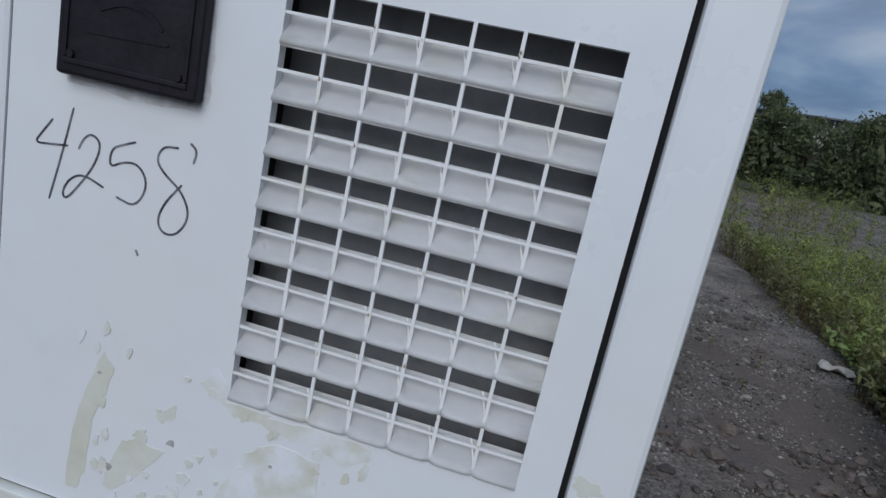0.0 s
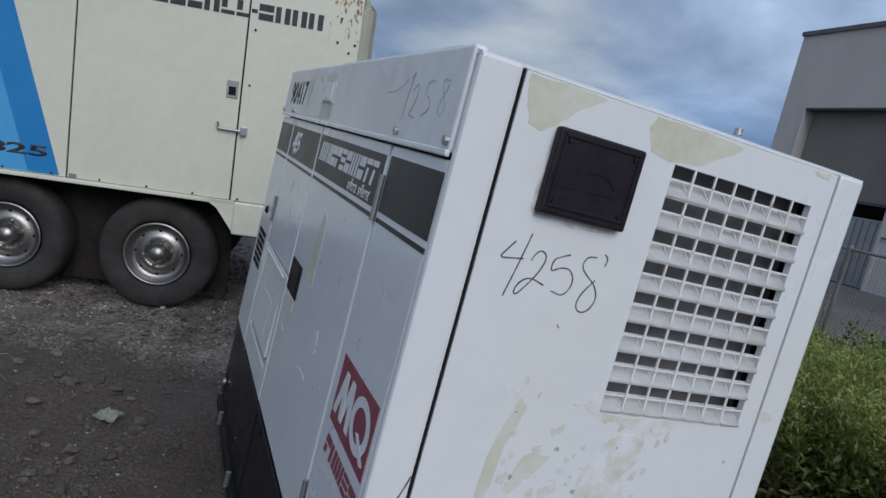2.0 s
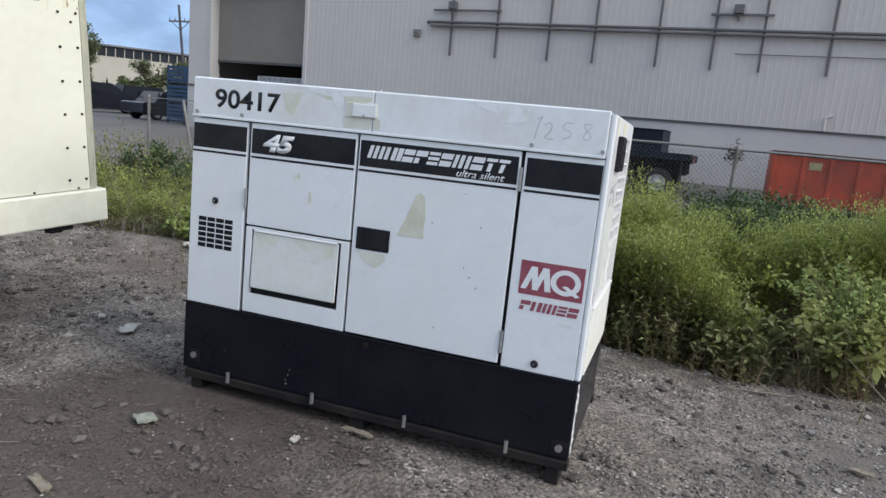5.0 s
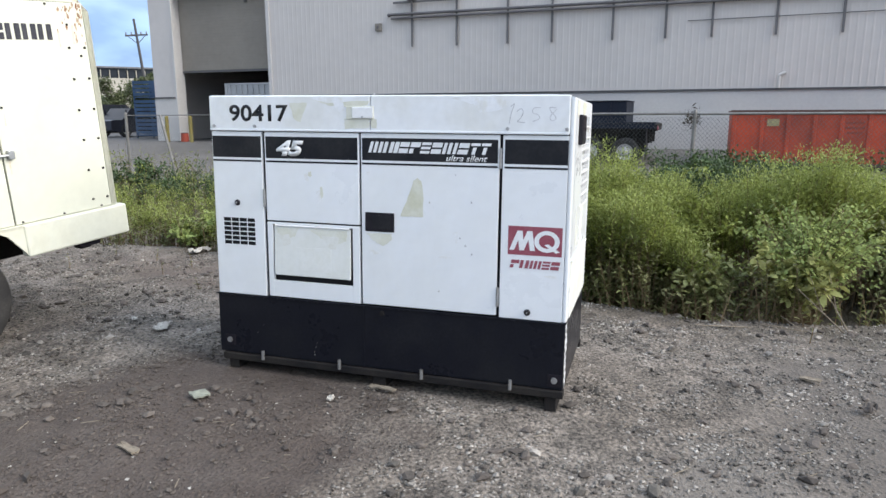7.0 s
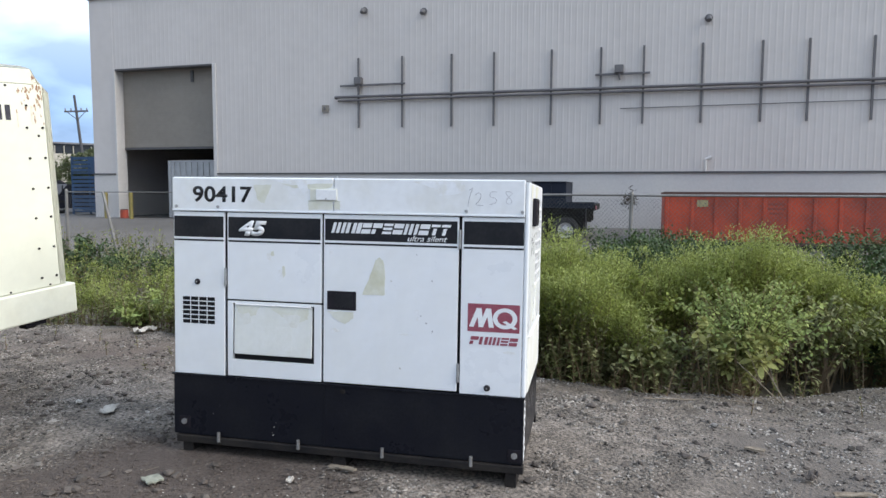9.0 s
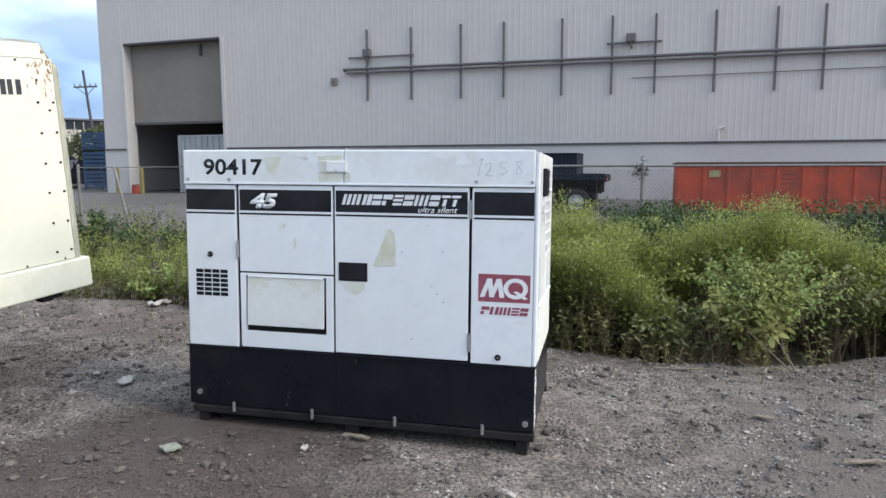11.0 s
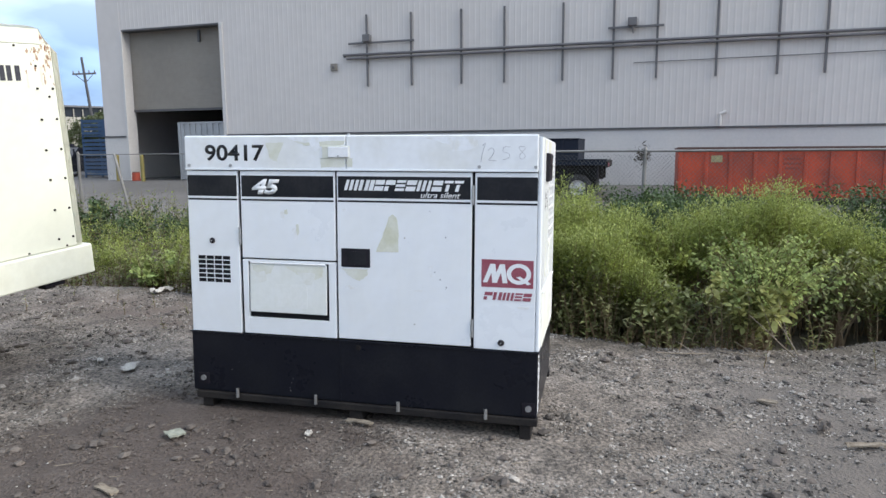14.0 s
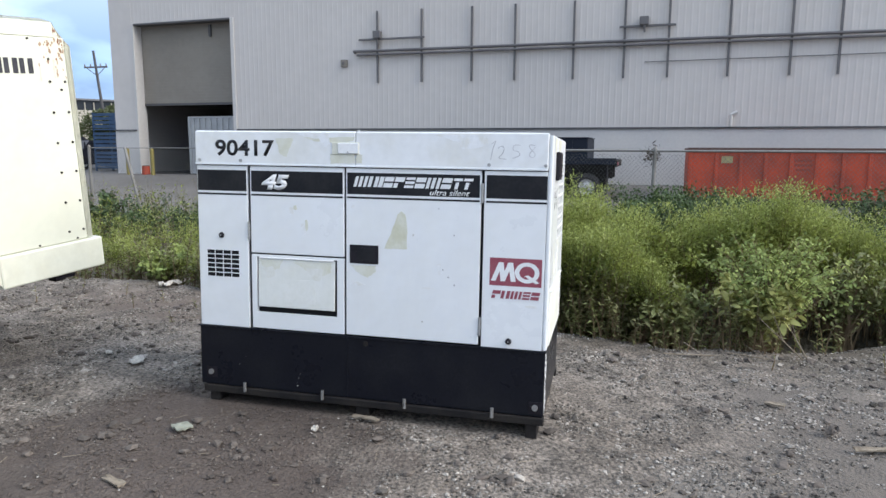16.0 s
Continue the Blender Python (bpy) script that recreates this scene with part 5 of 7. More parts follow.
# wheels, standing on the ground
TYRE_SHAPE = [(r * 1.035, y) for r, y in [(0.205, 0.03), (0.215, 0.0), (0.235, -0.012), (0.29, -0.022), (0.33, -0.016), (0.352, 0.006), (0.36, 0.04), (0.36, 0.16), (0.345, 0.20), (0.22, 0.21), (0.205, 0.18)]]
RIM_SHAPE = [(0.212, 0.0), (0.205, -0.008), (0.196, 0.0), (0.190, 0.03), (0.165, 0.055), (0.150, 0.06), (0.128, 0.045), (0.10, 0.035), (0.085, 0.04), (0.075, 0.055), (0.0, 0.056)]
for x, z in ((-1.181, -0.219), (-2.101, -0.213)):
    wheel = part("wheel", lathe(TYRE_SHAPE, 40, m=Matrix.Translation((x, 0.075, z))), TYRE, comp, "dusty black trailer tyre", True)
    rim = part("rim", lathe(RIM_SHAPE, 36, m=Matrix.Translation((x, 0.078, z))), CHROME, wheel, "dull chromed steel rim", True)
    part("hub", lathe([(0.06, 0.06), (0.055, 0.01), (0.045, -0.012), (0.0, -0.016)], 20, m=Matrix.Translation((x, 0.075, z))), CHROME, wheel, "", True)
    for k in range(6):
        a = k * math.pi / 3 + 0.3
        part("lug_nut", rod((x + 0.088 * math.cos(a), 0.118, z + 0.088 * math.sin(a)), (x + 0.088 * math.cos(a), 0.098, z + 0.088 * math.sin(a)), 0.012, 6), CHROME, wheel)
    for k in range(8):
        a = k * math.pi / 4
        part("hand_hole", rod((x + 0.145 * math.cos(a), 0.136, z + 0.145 * math.sin(a)), (x + 0.145 * math.cos(a), 0.1325, z + 0.145 * math.sin(a)), 0.011, 8), SEAM, wheel)
    part("axle", rod((x, 0.14, z), (x, DEEP - 0.1, z), 0.045, 10), CHASSIS, comp)
    wheel2 = part("wheel", lathe(TYRE_SHAPE, 24, m=Matrix.Translation((x, DEEP - 0.1, z)) @ pose(0, 0, 0, 0, 0, 180)), TYRE, comp, "dusty black trailer tyre", True)
part("draw_bar", box(-LEN - 1.35, -LEN, 0.82, 0.93, -0.17, -0.08, 0.01), GRIMY_RUST, comp, "rusty towing bar")
part("coupler", box(-LEN - 1.58, -LEN - 1.36, 0.81, 0.94, -0.16, -0.03, 0.02), GRIMY_RUST, comp)
jack = part("jack_leg", rod((-LEN - 1.0, 0.76, 0.30), (-LEN - 1.0, 0.76, -0.93), 0.036, 10), GRIMY_RUST, comp, "rusty tow jack")
part("jack_head", box(-LEN - 1.06, -LEN - 0.94, 0.70, 0.82, 0.301, 0.37, 0.012), GRIMY_RUST, jack)
part("jack_crank", rod((-LEN - 1.06, 0.76, 0.335), (-LEN - 1.24, 0.74, 0.30), 0.016, 8), GRIMY_RUST, jack)

# ---- the yard beyond the fence ----
YARD = 0.43
dump = group("dumpster", pose(16.0, -2.36, 0.10, 0, 0, -4), "orange open-top steel dumpster with ribbed sides, dented", "dumpster")
DL, DH = 5.75, 1.47
# own axes: x away from the fence, y back along its length (to -DL)
part("side_wall", box(0.0, 0.05, -DL, 0.0, 0.18, DH - 0.06, 0.004), ORANGE, dump)
part("side_wall", box(2.2, 2.25, -DL, 0.0, 0.18, DH - 0.06, 0.004), ORANGE, dump)
part("end_wall", box(0.051, 2.199, -0.05, 0.0, 0.18, DH - 0.06, 0.004), ORANGE, dump)
part("end_wall", box(0.051, 2.199, -DL, -DL + 0.05, 0.18, DH - 0.06, 0.004), ORANGE, dump)
part("floor_plate", box(0.0, 2.25, -DL, 0.0, 0.10, 0.179), ORANGE_DARK, dump)
part("top_rim", box(-0.04, 0.07, -DL - 0.03, 0.03, DH - 0.058, DH + 0.035, 0.01), ORANGE_DARK, dump, "dark scraped rim")
part("top_rim", box(2.18, 2.29, -DL - 0.03, 0.03, DH - 0.058, DH + 0.02, 0.01), ORANGE_DARK, dump, "dark scraped rim")
for y in (-0.06, -0.72, -1.32, -1.92, -2.52, -3.12, -3.72, -4.32, -4.92, -DL + 0.06):
    part("side_rib", box(-0.032, -0.001, y - 0.045, y + 0.045, 0.19, DH - 0.062, 0.012), ORANGE, dump)
part("notice", box(-0.012, -0.001, -1.12, -0.84, 1.10, 1.28, 0.002), NOTICE, dump, "faded greenish-yellow notice plate")
for k, (y0, y1, z) in enumerate(((-3.0, -2.6, 1.18), (-3.02, -2.6, 1.06), (-2.98, -2.64, 0.94))):
    part("lettering_bar", box(-0.006, -0.001, y0, y1, z - 0.03, z + 0.03), ORANGE_FADED, dump, "unreadable dark lettering")
for y in (-0.7, -4.4):
    roller = part("roller", rod((0.06, y, 0.09), (0.24, y, 0.09), 0.09, 14), CHASSIS, dump)
for x in (0.35, 1.75):
    part("skid_beam", box(x, x + 0.1, -DL, 0.0, 0.0, 0.099), CHASSIS, dump)


def lorry_wheel(owner, x, y, z, r, out=-1, deep=0.26):
    turn = Matrix.Translation((x, y, z)) @ pose(0, 0, 0, 0, 0, 90 if out > 0 else -90)
    w = part("wheel", lathe([(r * 0.56, 0.03), (r * 0.62, 0.0), (r * 0.9, -0.01), (r, 0.03), (r, deep - 0.03), (r * 0.9, deep), (r * 0.56, deep)], 28, m=turn), TYRE, owner, "black tyre", True)
    part("rim", lathe([(r * 0.58, 0.02), (r * 0.54, 0.03), (r * 0.46, 0.08), (r * 0.30, 0.07), (r * 0.26, 0.02), (0.0, 0.015)], 24, m=turn), RIM_PALE, w, "pale steel rim", True)
    return w


flat_bed = group("flatbed_truck", pose(16.0, -0.46, 0.10, 0, 0, -4), "dark flatbed truck with a blue-black steel box on deck", "truck")
# own axes: x away from the fence, y along it
part("deck", box(0.0, 2.3, 0.0, 8.2, 1.02, 1.16, 0.015), TRUCK_BLUE, flat_bed)
part("tail_bar", box(0.02, 2.28, -0.05, -0.001, 0.96, 1.14, 0.01), CHASSIS, flat_bed)
part("deck_rail", box(-0.03, 0.03, -0.03, 8.2, 1.161, 1.20, 0.01), TRUCK_BLUE, flat_bed)
part("chassis_rail", box(0.55, 0.68, 0.1, 8.1, 0.62, 1.019), CHASSIS, flat_bed)
part("chassis_rail", box(1.6, 1.73, 0.1, 8.1, 0.62, 1.019), CHASSIS, flat_bed)
deck_box = part("deck_box", box(0.15, 2.1, 0.78, 6.4, 1.162, 1.75, 0.02), TRUCK_BLUE, flat_bed, "blue-black steel box")
part("box_lid", box(0.12, 2.13, 0.76, 6.42, 1.751, 1.78, 0.01), TRUCK_BLUE, deck_box)
for y in (1.2, 2.2, 3.2, 4.2, 5.2):
    part("box_rib", box(0.12, 0.149, y, y + 0.06, 1.17, 1.74, 0.004), TRUCK_BLUE, deck_box)
# added dark filler that makes the space under the deck solid
part("underdeck_sheet", box(0.25, 0.29, 2.3, 6.8, 0.30, 1.019, 0.01), CHASSIS, flat_bed)
part("underdeck_block", box(0.5, 1.9, 0.3, 6.8, 0.34, 0.619, 0.01), CHASSIS, flat_bed)
part("mud_flap", box(0.1, 0.55, 0.22, 0.24, 0.18, 1.019), RUBBER, flat_bed)
part("tail_light", box(0.08, 0.28, -0.075, -0.051, 0.99, 1.09, 0.01), RED, flat_bed)
lorry_wheel(flat_bed, 0.12, 0.78, 0.385, 0.385)
lorry_wheel(flat_bed, 0.12, 1.75, 0.385, 0.385)
lorry_wheel(flat_bed, 2.2, 0.78, 0.385, 0.385, 1)
lorry_wheel(flat_bed, 2.2, 1.75, 0.385, 0.385, 1)
lorry_wheel(flat_bed, 0.12, 7.4, 0.385, 0.385)
lorry_wheel(flat_bed, 2.2, 7.4, 0.385, 0.385, 1)

# stacked blue steel stillages by the corner of the building
for k, z in enumerate((YARD + 0.1, YARD + 0.98, YARD + 1.86)):
    rack = group("stillage", pose(23.6, 21.7, z, 0, 0, -5), "blue steel stillage in a stack of three", "crate", "stacked stillages")
    for x in (0.0, 1.0):
        for y in (0.0, 1.35):
            part("corner_leg", box(x, x + 0.07, y, y + 0.07, -0.1 if k == 0 else -0.04, 0.82, 0.005), RACK_BLUE, rack)
    part("base_tray", box(0.0, 1.07, 0.0, 1.42, 0.02, 0.08), RACK_BLUE, rack)
    for z2 in (0.12, 0.30, 0.48, 0.66):
        part("side_slat", box(0.005, 0.03, 0.071, 1.349, z2, z2 + 0.13), RACK_BLUE, rack)
        part("side_slat", box(1.04, 1.065, 0.071, 1.349, z2, z2 + 0.13), RACK_BLUE, rack)
        part("end_slat", box(0.071, 0.999, 0.005, 0.03, z2, z2 + 0.13), RACK_BLUE, rack)
# in the doorway
gate = group("ribbed_panel", WALL, "upright grey ribbed metal panel standing in the doorway", "metal panel")
for i in range(17):
    part("rib", box(0.58 + 0.04 * (i % 2), 0.66, 6.28 + i * 0.14, 6.28 + i * 0.14 + 0.139, FOOT + 0.12, 2.72), PANEL_GREY, gate)
part("edge_post", box(0.56, 0.72, 8.665, 8.80, FOOT + 0.05, 2.80, 0.01), PANEL_GREY, gate)
part("top_rail", box(0.58, 0.70, 6.25, 8.664, 2.721, 2.80, 0.01), PANEL_GREY, gate)
part("foot_rail", box(0.58, 0.70, 6.25, 8.664, FOOT + 0.051, FOOT + 0.119, 0.01), PANEL_GREY, gate)
for s, d in ((9.42, -0.9), (10.64, -0.9)):
    p = group("bollard", WALL @ Matrix.Translation((d, s, YARD)), "yellow steel bollard beside the doorway", "bollard", "door bollards")
    part("tube", rod((0, 0, 0), (0, 0, 1.0), 0.075, 16), YELLOW, p)
    part("dome", lathe([(0.075, 0.0), (0.06, 0.04), (0.0, 0.06)], 16, m=Matrix.Translation((0, 0, 1.0)) @ pose(0, 0, 0, 90)), YELLOW, p, "", True)
can = group("red_can", WALL @ Matrix.Translation((-0.5, 10.12, YARD)), "small orange-red can by the doorway", "can")
part("shell", rod((0, 0, 0), (0, 0, 0.34), 0.16, 16, 0.15), ORANGE, can)
part("lid", rod((0, 0, 0.34), (0, 0, 0.37), 0.155, 16, 0.12), ORANGE_DARK, can)


def car(m, paint, label, tall=False):
    """A parked car: x across, y forward."""
    c = group("car", m, label, "car", "parked cars")
    L, W = (4.7, 1.86) if tall else (4.5, 1.75)
    hood, top = (1.0, 1.72) if tall else (0.85, 1.42)
    side = [(-L / 2, 0.35), (-L / 2 + 0.02, hood - 0.05), (-L / 2 + 0.15, hood), (L / 2 - 1.2, hood + 0.02), (L / 2 - 0.15, hood - 0.15), (L / 2, hood - 0.35), (L / 2, 0.35), (L / 2 - 0.5, 0.25), (-L / 2 + 0.5, 0.25)]
    part("body", sheet([(y, z) for y, z in side], W, "x", -W / 2), paint, c)
    back = -L / 2 + (0.12 if tall else 0.75)
    cab = [(back, hood + 0.002), (back + (0.18 if tall else 0.55), top), (L / 2 - 2.25, top), (L / 2 - 1.35, hood + 0.022)]
    part("cabin", sheet(cab, W - 0.24, "x", -W / 2 + 0.12), paint, c)
    glass = [(back + 0.16, hood + 0.06), (back + (0.26 if tall else 0.62), top - 0.09), (L / 2 - 2.3, top - 0.09), (L / 2 - 1.62, hood + 0.06)]
    for x in (-W / 2 + 0.108, W / 2 - 0.119):
        part("side_window", sheet(glass, 0.010, "x", x), WINDOW, c)
    for y in (L / 2 - 2.5, L / 2 - 3.5):
        for x in (-W / 2 + 0.100, W / 2 - 0.108):
            part("window_pillar", box(x, x + 0.007, y - 0.04, y + 0.04, hood + 0.05, top - 0.07), paint, c)
    bm = bmesh.new()
    q = [(-W / 2 + 0.2, L / 2 - 1.40, hood + 0.07), (W / 2 - 0.2, L / 2 - 1.40, hood + 0.07), (W / 2 - 0.25, L / 2 - 2.17, top - 0.06), (-W / 2 + 0.25, L / 2 - 2.17, top - 0.06)]
    n = Vector((0, 0.55, 0.8)) * 0.02
    a, b = [bm.verts.new(Vector(p) + n) for p in q], [bm.verts.new(Vector(p) + n * 2) for p in q]
    bm.faces.new(b)
    for i in range(4):
        bm.faces.new((a[i], a[(i + 1) % 4], b[(i + 1) % 4], b[i]))
    part("windscreen", bm, WINDOW, c)
    for x in (-W / 2 + 0.12, W / 2 - 0.42):
        part("headlight", box(x, x + 0.30, L / 2 - 0.04, L / 2 + 0.01, hood - 0.34, hood - 0.20, 0.01), PANEL_GREY, c)
    part("grille", box(-0.42, 0.42, L / 2 - 0.04, L / 2 + 0.008, hood - 0.38, hood - 0.22, 0.005), SEAM, c)
    part("bumper", box(-W / 2 + 0.04, W / 2 - 0.04, L / 2 - 0.1, L / 2 + 0.06, 0.32, 0.48, 0.03), paint, c)
    for y in (-L / 2 + 0.85, L / 2 - 0.85):
        lorry_wheel(c, -W / 2 - 0.01, y, 0.33, 0.33, deep=0.2)
        lorry_wheel(c, W / 2 + 0.01, y, 0.33, 0.33, 1, 0.2)
    return c


car(pose(23.8, 31.3, YARD, 0, 0, 161), CAR_SILVER, "silver sport utility car parked on the asphalt", True)
car(pose(29.2, 45.8, YARD, 0, 0, 174), CAR_WHITE, "white saloon car parked on the asphalt")
car(pose(29.8, 33.0, YARD, 0, 0, -120), CAR_DARK, "dark pickup-sized car parked on the asphalt", True)
car(pose(32.6, 32.0, YARD, 0, 0, -118), CAR_DARK, "dark car parked facing the warehouse", True)
car(pose(26.5, 25.4, YARD, 0, 0, -100), CAR_DARK, "dark blue car beside the stacked stillages")
car(pose(30.5, 44.5, YARD, 0, 0, -30), CAR_MAROON, "dark red car parked before the trees")
car(pose(27.6, 38.2, YARD, 0, 0, 150), CAR_DARK, "dark car in the far parked row")
car(pose(38.0, 41.0, YARD, 0, 0, 70), CAR_DARK, "dark car in the far parked row")
car(pose(35.5, 38.5, YARD, 0, 0, -110), CAR_DARK, "dark car in the far parked row")

# long far building with a band of windows under its roof
FAR = pose(48, 100, YARD, 0, 0, -38)
far = group("far_factory", FAR, "long low cream factory with a glazed band under the roof", "building", kind="structure")
part("wall", box(-60, 100, 0, 30, 0, 6.35), FAR_WALL, far)
part("roof", box(-60.5, 100.5, -0.3, 30, 7.75, 7.98), FAR_ROOF, far)
part("window_band", box(-60, 100, 0.25, 30, 6.35, 7.75), WINDOW, far)
for i in range(100):
    part("window_post", box(-20 + i * 1.2, -20 + i * 1.2 + 0.11, 0.02, 0.24, 6.35, 7.5), FAR_WALL, far)


def pole(x, y, h, m=0.0, tip=0.0):
    p = group("utility_pole", pose(x, y, YARD, 0, tip, m), "weathered wooden utility pole with a crossarm", "utility pole", "utility poles")
    part("shaft", rod((0, 0, -0.4), (0.0, 0, h), 0.15, 12, 0.10), WOOD, p)
    part("crossarm", box(-0.95, 0.95, -0.14, -0.02, h - 1.5, h - 1.36), WOOD, p)
    part("brace", rod((-0.7, -0.1, h - 1.5), (0, -0.12, h - 2.2), 0.03, 6), WOOD, p)
    part("brace", rod((0.7, -0.1, h - 1.5), (0, -0.12, h - 2.2), 0.03, 6), WOOD, p)
    for x2 in (-0.85, -0.4, 0.4, 0.85):
        part("insulator", rod((x2, -0.08, h - 1.36), (x2, -0.08, h - 1.14), 0.06, 8, 0.04), PIPE, p)
    return p


pole(50.1, 44.1, 9.6, -50, -5)
pole(11.5, 66.4, 14.4, 10)
pole(10.0, 71.0, 13.6, 10)


def tree(x, y, h, spread, seed, z=None):
    """A tapered trunk with limbs and a crown of many small leaf clumps, uneven and open."""
    rnd = np.random.RandomState(seed)
    t = group("tree", pose(x, y, YARD if z is None else z), "dark green broad-leaved tree behind the parked cars", "tree", "far trees")
    bm = rod((0, 0, -0.3), (0.1, 0, h * 0.45), spread * 0.07, 8, spread * 0.045)
    tips = []
    for i in range(9):
        a = rnd.uniform(0, 6.28)
        top = (math.cos(a) * spread * rnd.uniform(0.3, 0.8), math.sin(a) * spread * rnd.uniform(0.3, 0.8), h * rnd.uniform(0.45, 0.95))
        rod((0.05, 0, h * rnd.uniform(0.2, 0.42)), top, spread * 0.03, 6, 0.02, bm=bm)
        tips.append(top)
    part("trunk", bm, BARK, t)
    vs, fs = [], []
    centres = [np.array(p) for p in tips] + [np.array((rnd.normal(0, spread * 0.3), rnd.normal(0, spread * 0.3), h * rnd.uniform(0.3, 0.85))) for _ in range(7)]
    for c in centres:
        r = spread * rnd.uniform(0.22, 0.42)
        for _ in range(300):
            d = rnd.normal(0, 1, 3)
            d /= np.linalg.norm(d)
            p = c + d * r * rnd.uniform(0.35, 1.05) * np.array((1, 1, 0.8))
            s = spread * rnd.uniform(0.018, 0.042)
            u, w = rnd.normal(0, 1, 3) * s, rnd.normal(0, 1, 3) * s
            k = len(vs)
            vs += [tuple(p - u), tuple(p + w * 0.6), tuple(p + u), tuple(p - w * 0.6)]
            fs.append((k, k + 1, k + 2, k + 3))
    crown = soup("crown", vs, fs, CROWN)
    crown.parent = t
    return t


for k, (b, dist, h, sp) in enumerate(((62, 62, 3.6, 2.2), (59.3, 66, 2.8, 1.8), (56.9, 64, 4.2, 1.5), (53.8, 62, 4.3, 1.7), (49.6, 55, 6.2, 2.2), (48.9, 56, 5.8, 1.4), (50.6, 57, 5.0, 1.8), (43.5, 70, 4.2, 2.2), (41.2, 60, 4.6, 2.4), (40.2, 58, 4.0, 2.0), (65, 60, 5.0, 2.4), (70, 70, 5, 2.6))):
    tree(-1 + dist * math.cos(radians(b)), -0.7 + dist * math.sin(radians(b)), h, sp, 100 + k)

for k, (b, dist, h, sp) in enumerate(((77, 30, 3.7, 1.5), (74, 33, 3.2, 1.7), (71.5, 30, 3.3, 1.5), (69, 36, 3.4, 1.8), (79, 34, 4.0, 1.7), (66, 44, 4.2, 2.0))):
    tree(0.6 + dist * math.cos(radians(b)), -0.8 + dist * math.sin(radians(b)), h, sp, 140 + k, 0.3)

# low hedge line in front of the far building
rs = np.random.RandomState(3)
vs, fs = [], []
for _ in range(17000):
    b = rs.uniform(38, 75)
    d = 66 + rs.normal(0, 2.0)
    p = np.array((-1 + d * math.cos(radians(b)), -0.7 + d * math.sin(radians(b)), YARD + rs.uniform(0, 1) * (2.1 + 0.5 * math.sin(b * 1.7) + 0.3 * math.sin(b * 5.1))))
    u, w = rs.normal(0, 0.16, 3), rs.normal(0, 0.16, 3)
    k = len(vs)
    vs += [tuple(p - u), tuple(p + w), tuple(p + u), tuple(p - w)]
    fs.append((k, k + 1, k + 2, k + 3))
soup("hedge", vs, fs, CROWN, "stuff", "low dark scrub along the far side of the yard", "hedge")

# scrub round the feet of the nearer trees
vs, fs = [], []
for _ in range(7000):
    a, far_off = radians(rs.uniform(64, 82)), 29.0 + abs(rs.normal(0, 2.0))
    tall = 1.5 + 0.5 * math.sin(a * 47) + 0.3 * math.sin(a * 110)
    p = np.array((0.6 + far_off * math.cos(a), -0.8 + far_off * math.sin(a), 0.2 + tall * rs.uniform(0, 1)))
    u, w = rs.normal(0, 0.09, 3), rs.normal(0, 0.06, 3)
    k = len(vs)
    vs += [tuple(p - u), tuple(p + w), tuple(p + u), tuple(p - w)]
    fs.append((k, k + 1, k + 2, k + 3))
soup("tree_scrub", vs, fs, CROWN, "stuff", "olive scrub round the feet of the far trees", "scrub")

# thicket on a low bank at the open side of the yard
vs, fs = [], []
for _ in range(9000):
    a, far_off = radians(rs.uniform(112, 148)), 35.5 + abs(rs.normal(0, 1.2))
    tall = 2.6 + 0.7 * math.sin(a * 31) + 0.5 * math.sin(a * 73)
    p = np.array((far_off * math.cos(a), far_off * math.sin(a), 0.25 + tall * rs.uniform(0, 1) ** 0.8))
    u, w = rs.normal(0, 0.10, 3), rs.normal(0, 0.07, 3)
    k = len(vs)
    vs += [tuple(p - u), tuple(p + w), tuple(p + u), tuple(p - w)]
    fs.append((k, k + 1, k + 2, k + 3))
soup("thicket", vs, fs, LEAF_DULL, "stuff", "olive green thicket at the far side of the yard", "thicket")

# ---- chain-link fence ----
FX, F0 = 8.0, -9.0
FTOP = 1.53
fence = group("chain_link_fence", pose(FX, 0, 0, 0, 0, -3.5), "galvanised chain-link fence sagging between thin posts", "fence", kind="structure")
posts = [-8.4, -4.9, -1.0, 2.2, 5.5, 7.6, 10.25]
for i, y in enumerate(posts):
    lean = 0.03 if y != 7.6 else 0.0
    part("post", rod((0, y + lean, -0.35), (0, y, FTOP + 0.02), 0.03, 10), POST, fence)
    part("post_cap", rod((0, y, FTOP + 0.02), (0, y, FTOP + 0.06), 0.034, 10, 0.015), POST, fence)
part("leaning_brace", rod((0.0, 9.34, FTOP), (-0.35, 8.66, 0.05), 0.03, 10), POST, fence)
for a, b in zip(posts, posts[1:]):
    part("top_rail", rod((0, a, FTOP), (0, b, FTOP - 0.004), 0.019 if b < 8 else 0.009, 8), POST, fence)
vs, fs = [], []
cell, wire = 0.064, 0.0017


def wire_piece(a, b):
    k = len(vs)
    d = np.array(b) - np.array(a)
    side = np.array((0, -d[2], d[1])) / np.linalg.norm(d) * wire
    out = np.array((wire * 1.5, 0, 0))
    for p in (np.array(a), np.array(b)):
        vs.extend([tuple(p + side), tuple(p - side * 0.5 + out), tuple(p - side)])
    fs.extend([(k, k + 1, k + 4, k + 3), (k + 1, k + 2, k + 5, k + 4), (k + 2, k, k + 3, k + 5)])


